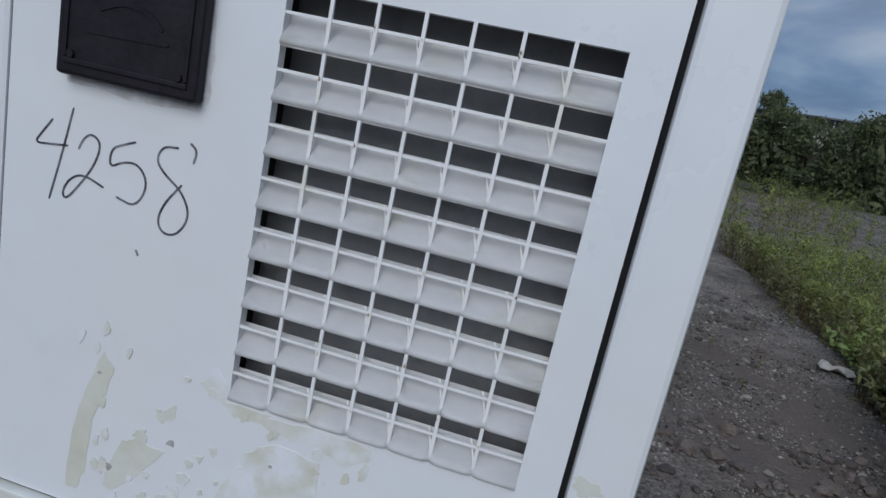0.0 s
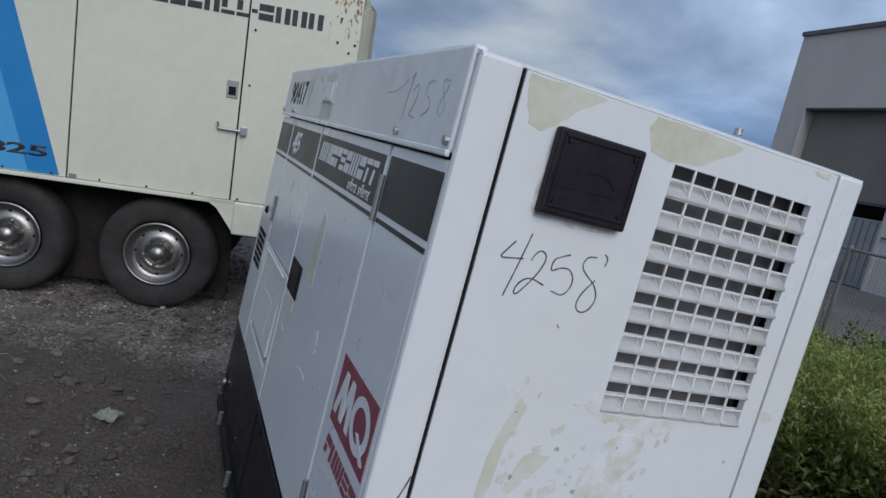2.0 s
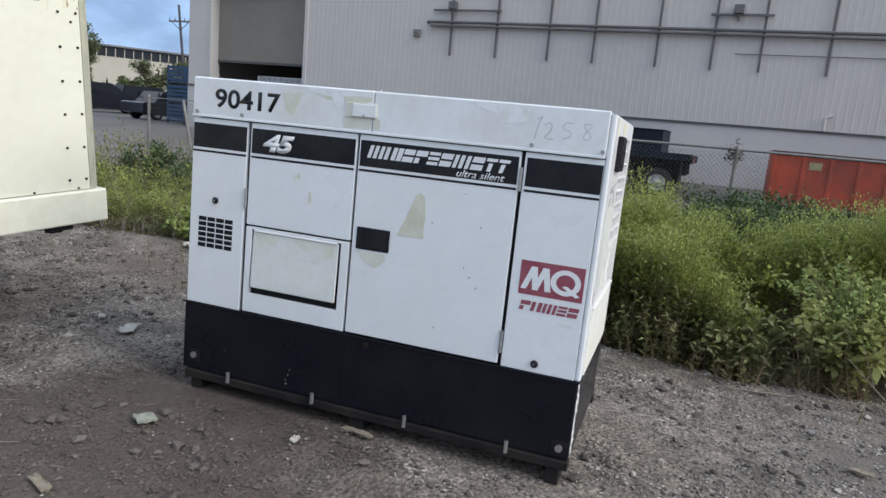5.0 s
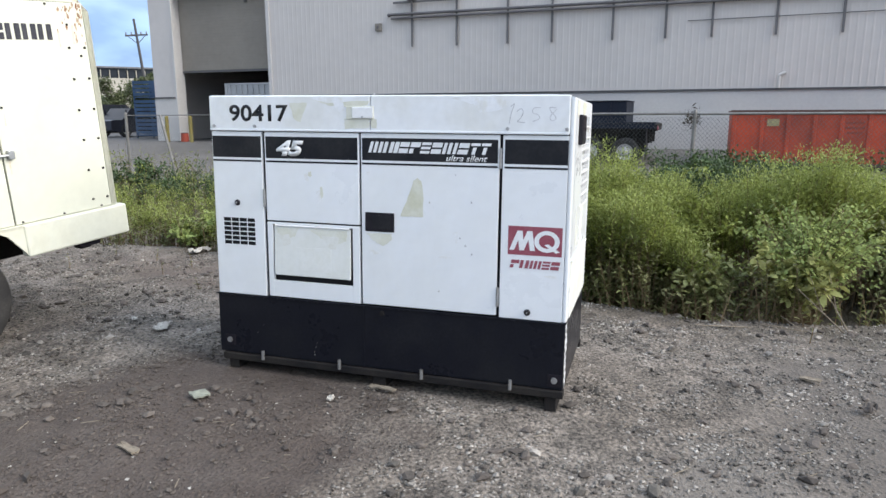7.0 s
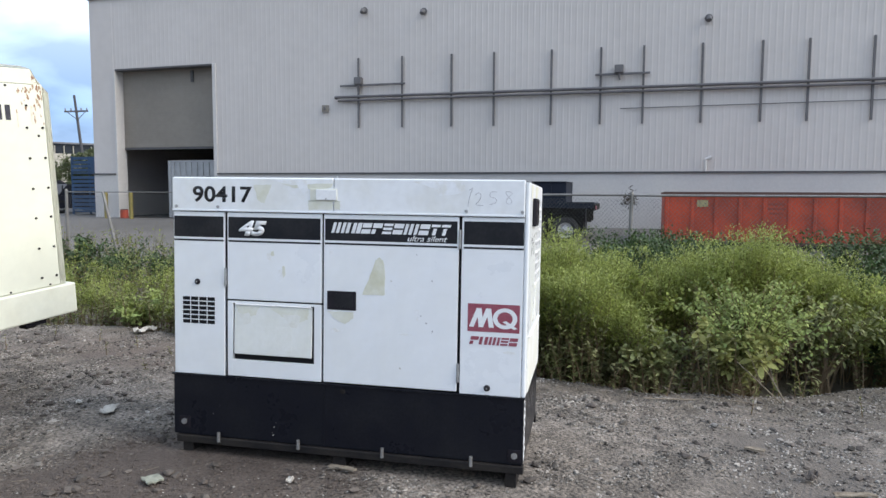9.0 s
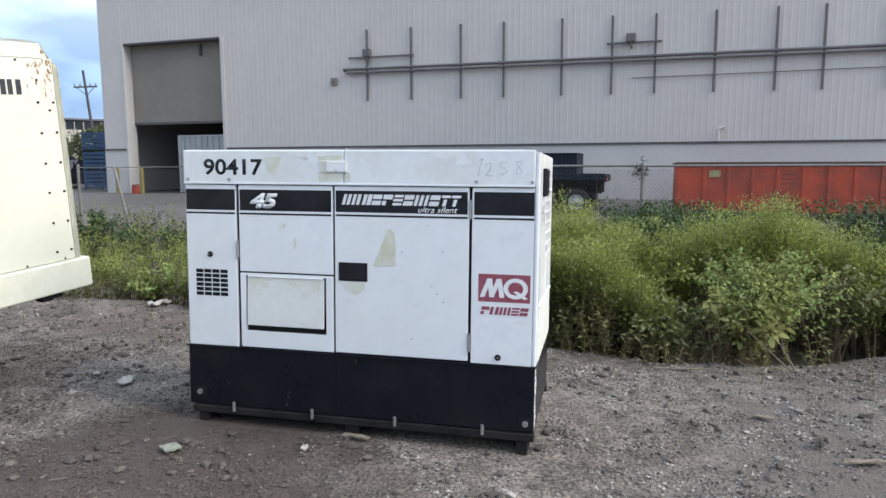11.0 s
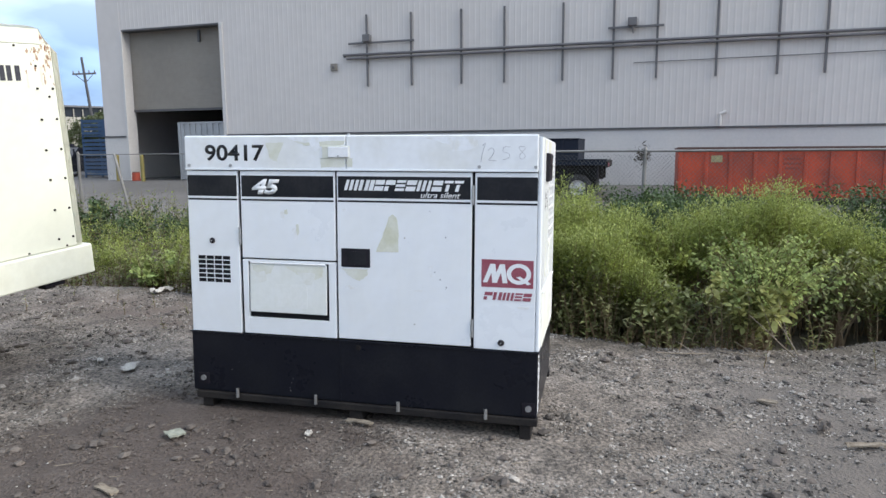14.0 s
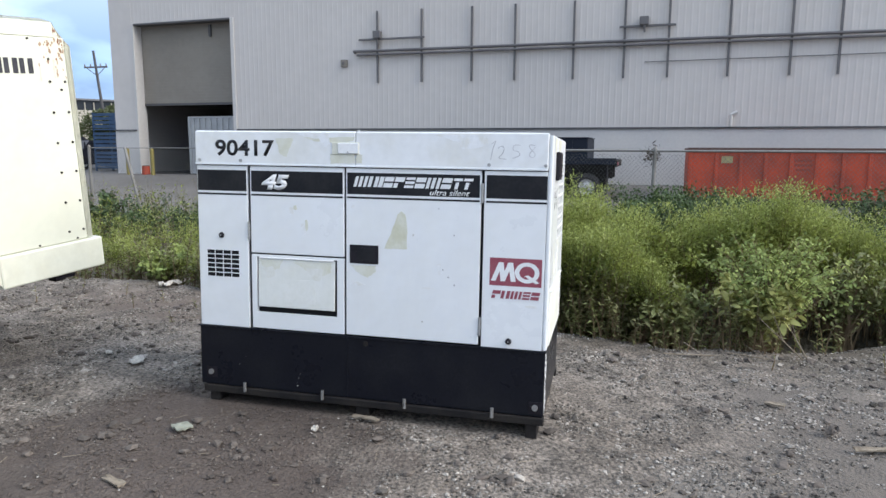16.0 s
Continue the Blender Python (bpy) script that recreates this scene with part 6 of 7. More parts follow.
for k in range(int((10.2 - F0) / (cell / 2))):
    y = F0 + k * cell / 2
    line = [(0.004 * (k % 2), y + (cell / 2 if (j + k) % 2 == 0 else 0), j * cell * 0.55) for j in range(int(FTOP / (cell * 0.55)))]
    for p, q in zip(line, line[1:]):
        wire_piece(p, q)
mesh = soup("chain_link", vs, fs, GALV)
mesh.parent = fence
mesh["label"] = "woven wire mesh"
# dead creeper caught on a post
rs = np.random.RandomState(12)
vs, fs = [], []
for _ in range(170):
    p = np.array((FX - 0.05, -1.0, FTOP - 0.03)) + rs.normal(0, 1, 3) * (0.03, 0.06, 0.07) + np.array((0, 0.04, -0.04))
    u, w = rs.normal(0, 0.022, 3), rs.normal(0, 0.007, 3)
    k = len(vs)
    vs += [tuple(p - u), tuple(p + w), tuple(p + u), tuple(p - w)]
    fs.append((k, k + 1, k + 2, k + 3))
soup("creeper", vs, fs, BARK, "stuff", "clump of dead creeper caught on a fence post", "creeper")

# ---- weeds, bushes, stones and litter ----


def gather(rs, plants, leaf_of, stems=True, lean=0.12):
    """Stems with narrow leaves all the way up. plants: (x, y, height, leaves, leaf length, leaf width)."""
    vs, fs, mi = [], [], []
    for x, y, h, n, ll, lw in plants:
        z0 = float(ground_z(x, y)) - 0.03
        tilt = rs.normal(0, lean, 2)
        bend = rs.normal(0, lean * 0.7, 2)

        def at(f):
            return np.array((x + h * (tilt[0] * f + bend[0] * f * f), y + h * (tilt[1] * f + bend[1] * f * f), z0 + h * f))
        if stems:
            prev = None
            for f in (0, 0.35, 0.7, 1.0):
                c = at(f)
                r = 0.005 * (1.15 - f)
                k = len(vs)
                vs += [(c[0] + r, c[1], c[2]), (c[0] - r * 0.5, c[1] + r * 0.87, c[2]), (c[0] - r * 0.5, c[1] - r * 0.87, c[2])]
                if prev is not None:
                    for a in range(3):
                        b = (a + 1) % 3
                        fs.append((prev + a, prev + b, k + b, k + a))
                        mi.append(1)
                prev = k
        lo = leaf_of[0]
        for i in range(n):
            f = lo + (1 - lo) * (i + rs.uniform(0, 1)) / n
            c = at(f)
            a = rs.uniform(0, 6.283)
            up = rs.uniform(leaf_of[1], leaf_of[2])
            d = np.array((math.cos(a) * math.cos(up), math.sin(a) * math.cos(up), math.sin(up)))
            s = ll * rs.uniform(0.6, 1.2) * (1.0 if f < 0.8 else 0.75)
            w = lw * rs.uniform(0.7, 1.2)
            side = np.array((-math.sin(a), math.cos(a), rs.uniform(-0.4, 0.4)))
            m = c + d * s * 0.45
            tip = c + d * s + np.array((0, 0, -s * rs.uniform(0.0, 0.45)))
            k = len(vs)
            vs += [tuple(c), tuple(m + side * w), tuple(tip), tuple(m - side * w)]
            fs.append((k, k + 1, k + 2, k + 3))
            mi.append(2 if (f > 0.86 and rs.uniform() < 0.55) else 0)
    return vs, fs, mi


def plumes(rs, plants, wide, leaf, width, low=0.2):
    """Branching weeds: leaves stand on short side shoots round each stem. plants: rows of x, y, height, leaves."""
    p = np.array(plants)
    n = p[:, 3].astype(int)
    who = np.repeat(np.arange(len(p)), n)
    N = len(who)
    h = p[who, 2]
    tilt, bend = rs.normal(0, 0.10, (len(p), 2))[who], rs.normal(0, 0.08, (len(p), 2))[who]
    f = low + (1 - low) * rs.beta(1.7, 1.1, N)
    a = rs.randint(0, 9, N) * 2.4 + who * 1.3 + rs.normal(0, 0.22, N)
    reach = wide * h * np.clip(1.25 - np.abs(f - 0.55) * 1.7, 0.05, 1) * rs.uniform(0.05, 1, N)
    z0 = ground_z(p[:, 0], p[:, 1])[who] - 0.03
    c = np.stack([p[who, 0] + h * (tilt[:, 0] * f + bend[:, 0] * f * f) + np.cos(a) * reach, p[who, 1] + h * (tilt[:, 1] * f + bend[:, 1] * f * f) + np.sin(a) * reach, z0 + h * f + reach * 0.7], -1)
    b, up = a + rs.normal(0, 0.9, N), np.where(f > 0.72, rs.uniform(0.35, 1.4, N), rs.uniform(-0.1, 1.15, N))
    d = np.stack([np.cos(b) * np.cos(up), np.sin(b) * np.cos(up), np.sin(up)], -1)
    side = np.stack([-np.sin(b), np.cos(b), rs.uniform(-0.5, 0.5, N)], -1)
    s = (leaf * rs.uniform(0.6, 1.25, N) * np.where(f > 0.8, 0.7, 1.0))[:, None]
    w = (width * rs.uniform(0.7, 1.25, N))[:, None]
    m = c + d * s * 0.45
    tip = c + d * s - np.array((0, 0, 1)) * s * rs.uniform(0, 0.4, (N, 1))
    vs = np.stack([c, m + side * w, tip, m - side * w], 1).reshape(-1, 3)
    fs = np.arange(N * 4).reshape(-1, 4)
    mi = np.where((f > 0.78) & (rs.uniform(0, 1, N) < 0.7), 2, 0)
    # stems
    q, r = [], []
    T, B, Z = tilt, bend, ground_z(p[:, 0], p[:, 1]) - 0.03
    first = np.searchsorted(who, np.arange(len(p)))
    for k, (x, y, hh, _) in enumerate(p):
        t2, b2 = T[first[k]], B[first[k]]
        base = len(vs) + len(q)
        for j, g in enumerate((0, 0.4, 0.75, 1.0)):
            cx, cy, cz, rr = x + hh * (t2[0] * g + b2[0] * g * g), y + hh * (t2[1] * g + b2[1] * g * g), Z[k] + hh * g, 0.0045 * (1.15 - g)
            q += [(cx + rr, cy, cz), (cx - rr * 0.5, cy + rr * 0.87, cz), (cx - rr * 0.5, cy - rr * 0.87, cz)]
            if j:
                o = base + 3 * j
                r += [(o - 3 + e, o - 3 + (e + 1) % 3, o + (e + 1) % 3, o + e) for e in range(3)]
    return np.concatenate([vs, np.array(q)]), np.concatenate([fs, np.array(r)]), np.concatenate([mi, np.full(len(r), 1)])


def lie(x, y, k, size=0.9):
    return noise.noise(Vector((x * size, y * size, k)))


rs = np.random.RandomState(8)
bright, dark, dull = [], [], []
while len(bright) < 2100:
    y = rs.uniform(-8.0, 3.4)
    into = 0.22 + abs(rs.normal(0, 1.5))
    x = float(edge_x(y)) + into
    if x > 7.3 or rs.uniform() > 0.55 + 1.3 * lie(x, y, 3, 0.8) or (into < 1.15 and -2.7 < y < -0.75):
        continue
    tall = np.interp(y + 0.06 * (x - 3.5), (-8, -4, -2.9, -2.4, -1.7, -1.2, -0.85, -0.5, 0.0, 0.5, 2.0, 3.4), (0.85, 0.88, 0.95, 1.2, 1.3, 1.16, 0.84, 1.14, 1.26, 1.24, 1.08, 0.8))
    h = tall * (0.62 + 0.38 * min(1, into / 1.0)) * (1.0 if into < 2.0 else 0.8) * (1 + 0.22 * lie(x, y, 0, 1.6) + rs.normal(0, 0.07))
    if y < -2.7 and rs.uniform() < 0.65:
        continue
    bright.append((x, y, max(0.3, h), 100 + 140 * h))
while len(bright) < 2650:
    y = rs.uniform(3.2, 9.5)
    into = 0.15 + abs(rs.normal(0, 1.2))
    x = float(edge_x(y)) + into
    if x > 7.2:
        continue
    h = (0.34 + 0.25 * min(1, into)) * (1 + 0.4 * lie(x, y, 0, 1.0) + rs.normal(0, 0.1))
    bright.append((x, y, max(0.18, h), 40 + 60 * h))
front = [b for b in bright if (0.0 if b[1] > -1.9 else 0.45) < b[0] - float(edge_x(b[1])) < 0.75 and b[1] < 3.2]
v, f, i = plumes(rs, [(x, y, h * 0.8, 62) for x, y, h, n in front], 0.15, 0.075, 0.0115, 0.06)
soup("low_leaves", v.tolist(), f.tolist(), None, "stuff", "olive and brownish lower leaves of the weeds", "weeds", [LEAF_DULL, STEM, LEAF_BROAD], i)
v, f, i = plumes(rs, bright, 0.16, 0.056, 0.0062, 0.36)
while len(dull) < 500:
    y = rs.uniform(6.0, 26.0)
    x = rs.uniform(2.6, 8.6)
    dull.append((x, y, 0.45 + abs(rs.normal(0, 0.25)), 45))
soup("weeds", v.tolist(), f.tolist(), None, "stuff", "tall feathery yellow-green weeds", "weeds", [LEAF, STEM, LEAF_TIP], i)
v, f, i = plumes(rs, dull, 0.2, 0.085, 0.014, 0.1)
soup("rough_grass", v.tolist(), f.tolist(), None, "stuff", "rough olive grass and weeds on the far strip", "grass", [LEAF_DULL, STEM, LEAF], i)
dull = []
while len(dark) < 640:
    y = rs.uniform(-8.0, 9.0)
    x = rs.uniform(5.2, 7.7) if len(dark) < 330 else rs.uniform(3.4, 6.0)
    if len(dark) >= 330:
        y = rs.uniform(-7.0, -2.9)
    h = 0.95 + 0.5 * lie(x, y, 9, 0.7) + rs.normal(0, 0.1)
    if y > 3.5:
        h *= 0.6
    dark.append((x, y, max(0.3, h), 110 * h + 10))
for _ in range(75):
    dark.append((rs.uniform(5.4, 7.2), rs.uniform(-2.3, -0.5), rs.uniform(1.0, 1.32), 130))
v, f, i = plumes(rs, dark, 0.22, 0.085, 0.018, 0.15)
soup("scrub", v.tolist(), f.tolist(), None, "stuff", "dark green scrub along the foot of the fence", "scrub", [LEAF_DARK, STEM, LEAF_DARK], i)
while len(dull) < 640:
    y = rs.uniform(-6.5, 8.5)
    x = float(edge_x(y)) + rs.uniform(0.02, 0.55)
    if -4.5 < y < -1.7 and rs.uniform() < 0.75:
        continue
    h = 0.28 + abs(rs.normal(0, 0.16))
    dull.append((x, y, h, int(38 * h + 5), 0.075, 0.013))
while len(dull) < 1020:
    y = rs.uniform(4.0, 10.5)
    x = rs.uniform(5.5, 9.4)
    dull.append((x, y, 0.5 + abs(rs.normal(0, 0.25)), 14, 0.07, 0.008))
v, f, i = gather(rs, dull, (0.08, 0.0, 1.0), lean=0.2)
soup("undergrowth", v, f, None, "stuff", "dull olive undergrowth with dry stalks at the gravel edge", "undergrowth", [LEAF_DULL, STEM, LEAF_DULL], i)
stalks = [(rs.normal(8.1, 0.35), rs.normal(9.3, 0.5), rs.uniform(0.45, 0.85), 16, 0.06, 0.012) for _ in range(26)]
v, f, i = gather(rs, stalks, (0.3, 0.2, 1.0), lean=0.15)
soup("dry_weeds", v, f, None, "stuff", "dry grey-brown weed stalks round a fence post", "weeds", [DRY, STEM, DRY], i)
# thin sprouts out on the gravel
few = [(x, y, 0.12 + 0.1 * rs.uniform(), 9, 0.04, 0.006) for x, y in ((2.2, 3.9), (2.3, 4.4), (1.9, 4.0), (1.5, 3.3), (2.4, 5.0), (1.7, 4.9), (2.0, 3.4), (1.75, -1.5), (1.0, -2.2), (1.9, -2.3))]
v, f, i = gather(rs, few, (0.2, 0.2, 1.2), lean=0.15)
soup("sprouts", v, f, None, "stuff", "thin weed sprouts standing in the gravel", "weeds", [LEAF_DULL, STEM, LEAF], i)


def bush(x, y, h, spread, n, seed, label, leaf, size):
    """A low bush of arching stems with oval leaves."""
    rnd = np.random.RandomState(seed)
    b = group("bush", pose(x, y, float(ground_z(x, y)) - 0.02), label, "bush", "bushes")
    sv, sf, lv, lf = [], [], [], []
    for _ in range(n):
        a, out = rnd.uniform(0, 6.283), rnd.uniform(0.15, 1.0) * spread
        top = np.array((math.cos(a) * out, math.sin(a) * out, h * rnd.uniform(0.55, 1.0)))
        base = np.array((rnd.normal(0, 0.05), rnd.normal(0, 0.05), 0))
        ctrl = np.array((top[0] * 0.35, top[1] * 0.35, top[2] * 0.8))
        prev = None
        for f in np.linspace(0, 1, 6):
            c = base * (1 - f) ** 2 + 2 * ctrl * f * (1 - f) + top * f * f
            r = 0.006 * (1.2 - f)
            k = len(sv)
            sv += [(c[0] + r, c[1], c[2]), (c[0] - r * 0.5, c[1] + r, c[2]), (c[0] - r * 0.5, c[1] - r, c[2])]
            if prev is not None:
                sf += [(prev + p, prev + (p + 1) % 3, k + (p + 1) % 3, k + p) for p in range(3)]
            prev = k
        for _ in range(44):
            f = rnd.uniform(0.3, 1.0) ** 0.8
            c = base * (1 - f) ** 2 + 2 * ctrl * f * (1 - f) + top * f * f + rnd.normal(0, 0.026, 3)
            an, up = rnd.uniform(0, 6.283), rnd.uniform(-0.7, 1.2)
            d = np.array((math.cos(an) * math.cos(up), math.sin(an) * math.cos(up), math.sin(up)))
            side = np.array((-math.sin(an), math.cos(an), rnd.uniform(-0.9, 0.9)))
            s, w = size * rnd.uniform(0.6, 1.25), size * rnd.uniform(0.2, 0.3)
            k = len(lv)
            droop = np.array((0, 0, -0.25 * s))
            lv += [tuple(c), tuple(c + d * s * 0.3 + side * w), tuple(c + d * s * 0.7 + side * w * 0.8 + droop * 0.4), tuple(c + d * s + droop), tuple(c + d * s * 0.7 - side * w * 0.8 + droop * 0.4), tuple(c + d * s * 0.3 - side * w)]
            lf.append((k, k + 1, k + 2, k + 3, k + 4, k + 5))
    st, lb = soup("branch_tangle", sv, sf, STEM), soup("foliage", lv, lf, leaf)
    st.parent = lb.parent = b
    return b


bush(2.70, -1.66, 1.10, 0.78, 125, 1, "leafy grey-green bush with oval leaves at the gravel edge", LEAF_BROAD, 0.043)
bush(3.35, -2.45, 1.0, 0.60, 40, 2, "dull green leafy bush behind the gravel edge", LEAF_DULL, 0.055)
bush(2.36, -1.48, 0.62, 0.34, 26, 7, "low sprays of pale yellow-green leaves at the gravel edge", LEAF_PALE, 0.085)
bush(2.40, -0.85, 0.66, 0.40, 24, 3, "small bush with yellowing leaves and reddish stems", LEAF_DULL, 0.07)
for x, y, h, w, n, seed, leaf, size in ((2.85, -0.25, 0.98, 0.46, 46, 31, LEAF, 0.050), (3.05, 0.30, 1.08, 0.50, 50, 32, LEAF, 0.046), (3.35, -0.75, 1.12, 0.52, 50, 33, LEAF, 0.050),
                                            (3.7, -1.9, 1.28, 0.62, 60, 34, LEAF, 0.048), (3.9, -3.0, 1.05, 0.60, 54, 35, LEAF, 0.052), (2.62, -0.45, 0.48, 0.34, 22, 36, LEAF_DULL, 0.055), (2.72, 0.10, 0.55, 0.36, 24, 37, LEAF_BROAD, 0.050)):
    bush(x, y, h, w, n, seed, "tall leafy yellow-green plant among the feathery weeds", leaf, size)
for x, y, h, w, n, seed, leaf, size in ((2.72, 0.75, 0.62, 0.40, 26, 21, LEAF_DULL, 0.06), (2.80, 1.55, 0.72, 0.46, 34, 22, LEAF_DULL, 0.040), (2.86, 2.35, 0.58, 0.42, 30, 23, LEAF_DULL, 0.062),
                                            (2.98, 3.05, 0.66, 0.44, 30, 24, LEAF_DULL, 0.042), (3.05, 3.75, 0.52, 0.38, 24, 25, LEAF_DULL, 0.06), (2.62, 1.95, 0.40, 0.26, 16, 26, LEAF_PALE, 0.045), (2.74, 2.75, 0.62, 0.30, 14, 27, LEAF_PALE, 0.036), (2.70, 1.25, 0.55, 0.28, 12, 28, LEAF_PALE, 0.036), (2.95, 3.4, 0.60, 0.28, 12, 29, LEAF_PALE, 0.034)):
    bush(x, y, h, w, n, seed, "leafy bush with yellowing leaves over the bank behind the generator", leaf, size)
bush(3.2, 4.6, 0.42, 0.45, 26, 4, "low green bush beside the gravel", LEAF_BROAD, 0.06)
bush(6.5, -0.85, 1.3, 0.32, 30, 8, "dark scrubby tuft by the fence", LEAF_DARK, 0.06)
bush(6.7, -4.0, 1.5, 0.8, 95, 9, "dark green bush beside the dumpster", LEAF_DARK, 0.055)
bush(6.6, 8.3, 0.9, 0.5, 26, 6, "thin dark bush at the fence", LEAF_DARK, 0.07)
for k, (x, y, ang, ln, up) in enumerate(((2.08, -1.82, 95, 0.50, 0.75), (2.06, -1.84, 60, 0.42, 1.0), (2.04, -1.78, 92, 0.55, 0.10), (2.5, -2.6, -60, 1.0, 0.3), (2.1, -1.35, 120, 0.7, 0.12), (2.3, -2.9, -100, 0.9, 0.15))):
    tw = group("dry_twig", pose(x, y, float(ground_z(x, y)) - 0.02), "bare dry twig sticking out of the bushes", "twig", "dry twigs")
    e = (ln * math.cos(radians(ang)) * math.cos(up), ln * math.sin(radians(ang)) * math.cos(up), ln * math.sin(up))
    bm = rod((0, 0, 0), e, 0.006, 6, 0.003)
    rod((e[0] * 0.5, e[1] * 0.5, e[2] * 0.5), (e[0] * 0.8 + 0.08, e[1] * 0.75, e[2] * 1.1 + 0.05), 0.004, 5, 0.002, bm=bm)
    part("stalk", bm, DRY, tw)


def pebbles(name, n, lo, hi, area, seed, material, label, flatness=0.65, clumped=True):
    """Loose stones as one object, uneven and half sunk."""
    rnd = np.random.RandomState(seed)
    base = np.array([(1, 0, 0), (-1, 0, 0), (0, 1, 0), (0, -1, 0), (0, 0, 1), (0, 0, -1)], float)
    tris = [(0, 2, 4), (2, 1, 4), (1, 3, 4), (3, 0, 4), (2, 0, 5), (1, 2, 5), (3, 1, 5), (0, 3, 5)]
    if hi > 0.02:
        g = (1 + 5 ** 0.5) / 2
        base = np.array([(-1, g, 0), (1, g, 0), (-1, -g, 0), (1, -g, 0), (0, -1, g), (0, 1, g), (0, -1, -g), (0, 1, -g), (g, 0, -1), (g, 0, 1), (-g, 0, -1), (-g, 0, 1)], float) / 1.9
        tris = [(0, 11, 5), (0, 5, 1), (0, 1, 7), (0, 7, 10), (0, 10, 11), (1, 5, 9), (5, 11, 4), (11, 10, 2), (10, 7, 6), (7, 1, 8),
                (3, 9, 4), (3, 4, 2), (3, 2, 6), (3, 6, 8), (3, 8, 9), (4, 9, 5), (2, 4, 11), (6, 2, 10), (8, 6, 7), (9, 8, 1)]
    vs, fs, c = [], [], 0
    while c < n:
        x, y = rnd.uniform(area[0], area[1]), rnd.uniform(area[2], area[3])
        if x > float(edge_x(y)) + 0.3 or (-0.03 < x < 0.96 and -0.03 < y < 2.06):
            continue
        p = Vector((x, y, 0))
        if clumped and rnd.uniform() > 0.5 + 1.1 * noise.noise(p * 2.3) + 0.7 * noise.noise(p * 7.0):
            continue
        r = lo + (hi - lo) * rnd.uniform() ** 3
        z = float(ground_z(x, y)) + 0.022 * noise.noise(p * 1.6) + 0.012 * noise.noise(p * 5.3) + 0.007 * noise.noise(p * 15)
        a = rnd.uniform(0, 6.28)
        sc = np.array((rnd.uniform(0.6, 1.3), rnd.uniform(0.6, 1.0), flatness * rnd.uniform(0.6, 1.1))) * r
        q = base * sc * rnd.uniform(0.75, 1.25, (len(base), 1)) + rnd.normal(0, 0.08 * r, (len(base), 3))
        rot = np.array([(math.cos(a), -math.sin(a), 0), (math.sin(a), math.cos(a), 0), (0, 0, 1)])
        q = q @ rot.T + (x, y, z + r * 0.28)
        k = len(vs)
        vs += [tuple(t) for t in q]
        fs += [(k + t[0], k + t[1], k + t[2]) for t in tris]
        c += 1
    return soup(name, vs, fs, material, "stuff", label, name)


pebbles("gravel", 95000, 0.0036, 0.014, (-2.9, 3.0, -2.9, 5.8), 1, STONE, "fine grey gravel scattered over the soil")
pebbles("stones", 900, 0.012, 0.034, (-3.4, 2.8, -3.2, 6.0), 2, STONE, "loose grey stones on the soil")
pebbles("clods", 2600, 0.008, 0.040, (-3.4, 2.6, -2.6, 6.0), 3, CLOD, "dark clods of earth", 0.5)
pebbles("earth_lumps", 700, 0.014, 0.060, (1.25, 2.75, 0.2, 2.8), 8, LUMP, "reddish lumps of loose earth behind the generator", 0.6)
pebbles("pale_chips", 2600, 0.003, 0.011, (-3.2, 2.8, -2.6, 6.0), 4, PAPER, "pale stone chips and bits of litter", 0.4)


def litter(name, x, y, w, d, ang, material, label, category, curl=0.02, thick=0.002, seed=0):
    """A crumpled flat scrap lying on the ground."""
    rnd = random.Random(seed)
    ob = group(name, pose(x, y, float(ground_z(x, y)) + 0.022, 0, 0, ang), label, category)
    bm = bmesh.new()
    n = 5
    top = [[bm.verts.new(((i / n - 0.5) * w + rnd.uniform(-1, 1) * w * 0.06, (j / n - 0.5) * d + rnd.uniform(-1, 1) * d * 0.06, rnd.uniform(0, curl))) for j in range(n + 1)] for i in range(n + 1)]
    for i in range(n):
        for j in range(n):
            bm.faces.new((top[i][j], top[i + 1][j], top[i + 1][j + 1], top[i][j + 1]))
    made = bmesh.ops.extrude_face_region(bm, geom=list(bm.faces))["geom"]
    bmesh.ops.translate(bm, verts=[g for g in made if isinstance(g, bmesh.types.BMVert)], vec=(0, 0, -thick - 0.006))
    part("scrap", bm, material, ob)
    return ob


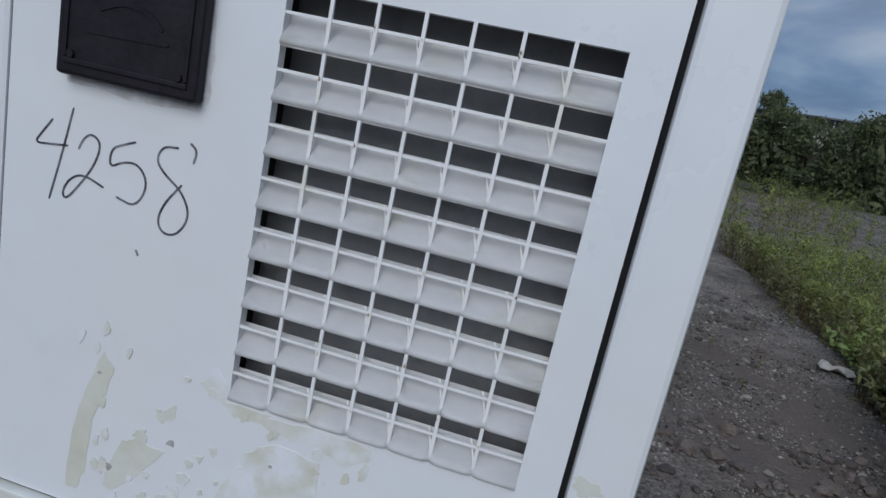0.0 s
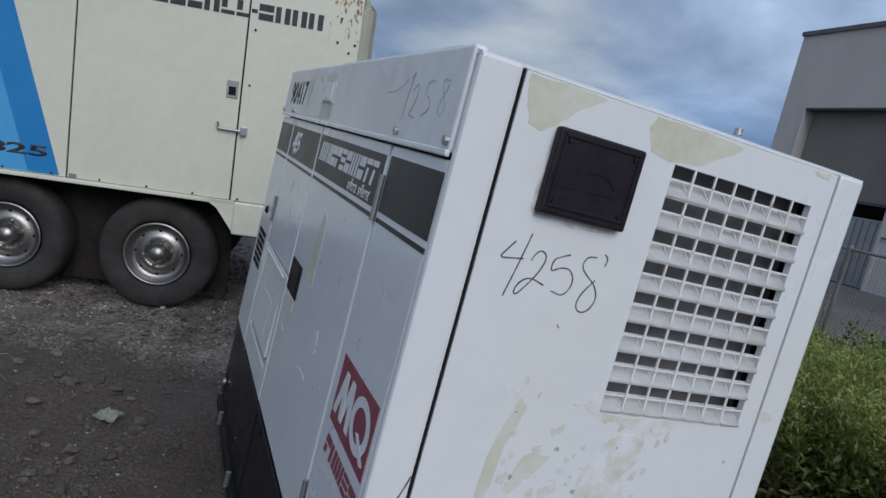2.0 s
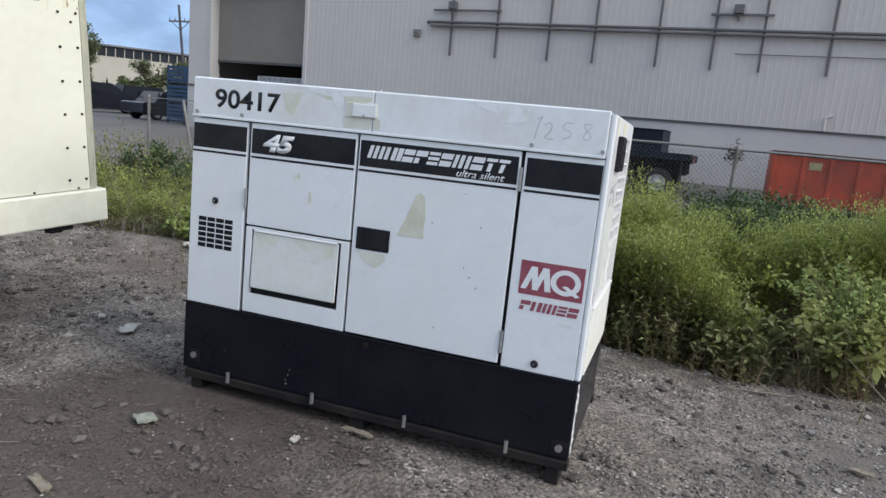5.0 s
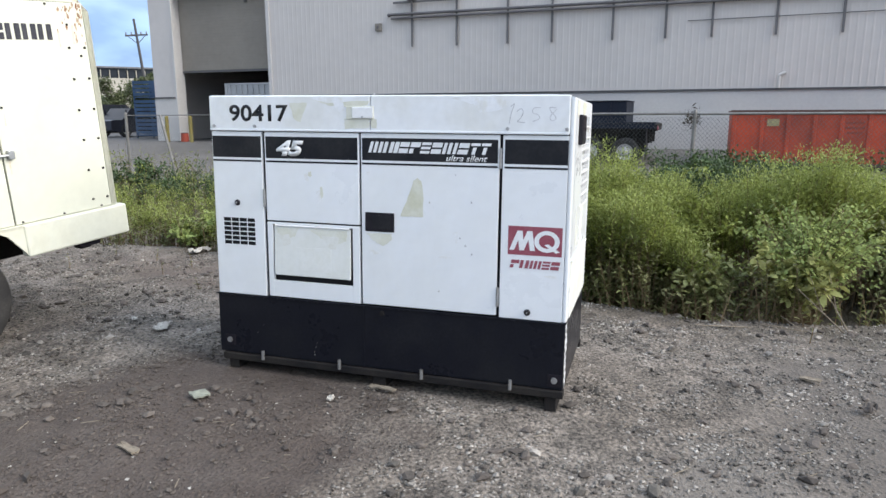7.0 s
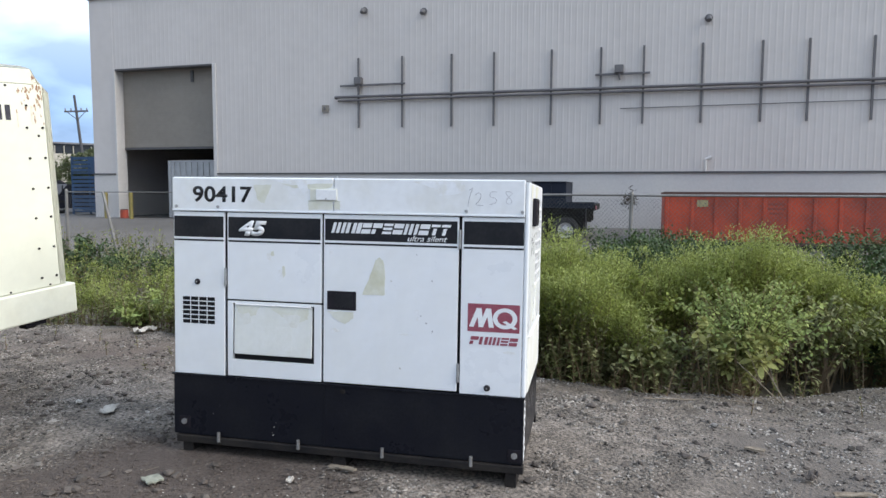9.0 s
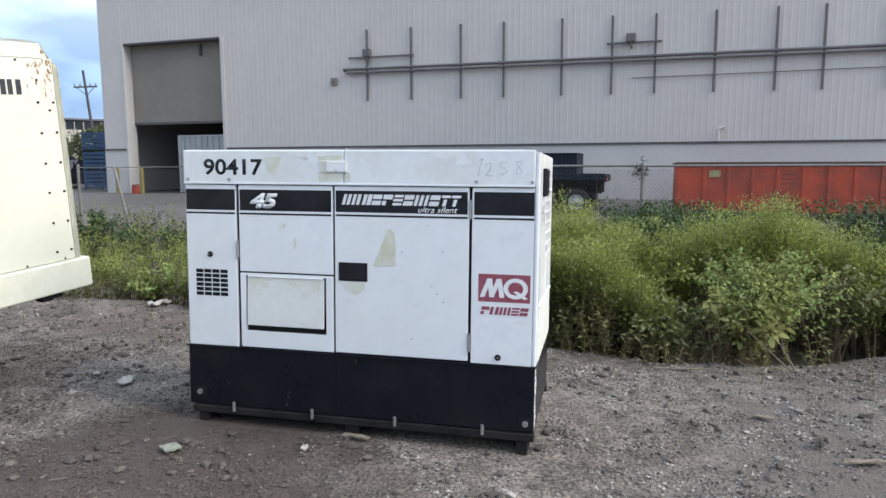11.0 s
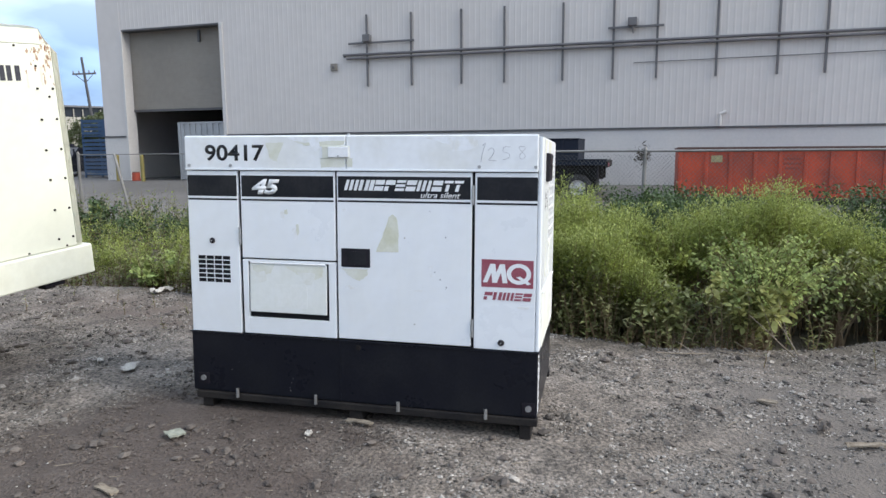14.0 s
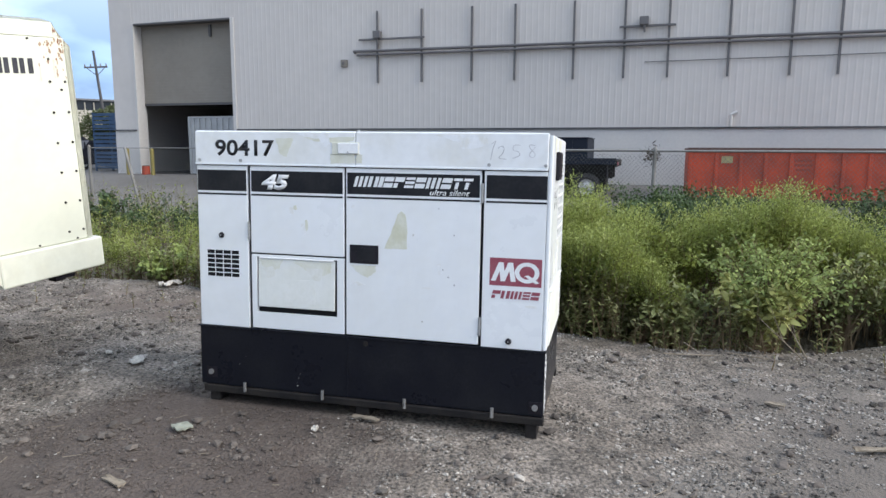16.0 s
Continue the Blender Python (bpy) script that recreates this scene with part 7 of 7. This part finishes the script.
litter("paper_scrap", 0.47, 2.85, 0.15, 0.09, 20, PAPER, "torn dirty white paper on the gravel", "paper", 0.018, seed=1)
litter("card_scrap", -0.44, 1.87, 0.10, 0.085, 60, PAPER_GREEN, "faded greenish card scrap on the soil", "card", 0.012, seed=2)
litter("paper_scrap", -0.26, 1.19, 0.045, 0.03, 10, PAPER, "small crumpled white scrap on the soil", "paper", 0.012, seed=3)
litter("plastic_scrap", 2.80, 4.25, 0.22, 0.12, -10, PAPER, "white plastic scrap at the edge of the weeds", "litter", 0.05, seed=4)
litter("wood_chip", 0.92, -1.34, 0.11, 0.045, 75, DRY, "flat splinter of dry wood on gravel", "wood", 0.01, seed=5)
litter("bark_strip", -0.05, 0.98, 0.16, 0.035, 80, DRY, "pale strip of bark beside the base rail", "bark", 0.015, seed=6)
litter("wood_chip", -1.05, 1.80, 0.13, 0.04, 70, DRY, "flat splinter of wood on dark soil", "wood", 0.01, seed=7)
litter("dry_stick", 0.35, -1.70, 0.22, 0.03, 100, DRY, "long dry stick half sunk in gravel", "stick", 0.015, seed=8)
litter("paper_scrap", 0.55, 3.15, 0.06, 0.04, 40, PAPER, "pale torn scrap on the gravel", "paper", 0.012, seed=9)
litter("earth_clod", 0.55, -1.55, 0.09, 0.06, 130, CLOD, "dark clod of packed earth", "clod", 0.03, seed=10)

# straws and twig ends on the soil
rs = np.random.RandomState(31)
sv, sf = [], []
for _ in range(420):
    x, y = rs.uniform(-2.4, 2.4), rs.uniform(-2.6, 5.0)
    if x > float(edge_x(y)) or (-0.1 < x < 1.0 and -0.1 < y < 2.1):
        continue
    p = Vector((x, y, 0))
    z = float(ground_z(x, y)) + 0.022 * noise.noise(p * 1.6) + 0.012 * noise.noise(p * 5.3) + 0.010
    a, ln, r = rs.uniform(0, 6.28), 0.02 + 0.08 * rs.uniform() ** 2, rs.uniform(0.0008, 0.0022)
    d = np.array((math.cos(a), math.sin(a), rs.uniform(-0.05, 0.18))) * ln / 2
    n = np.array((-math.sin(a), math.cos(a), 0)) * r
    k = len(sv)
    for e in (-1, 1):
        c = np.array((x, y, z)) + d * e
        sv += [tuple(c + n), tuple(c - n), tuple(c + (0, 0, r * 1.6))]
    sf += [(k, k + 1, k + 4, k + 3), (k + 1, k + 2, k + 5, k + 4), (k + 2, k, k + 3, k + 5)]
soup("straw", sv, sf, DRY, "stuff", "scattered dry straws and twig ends on the soil", "straw")
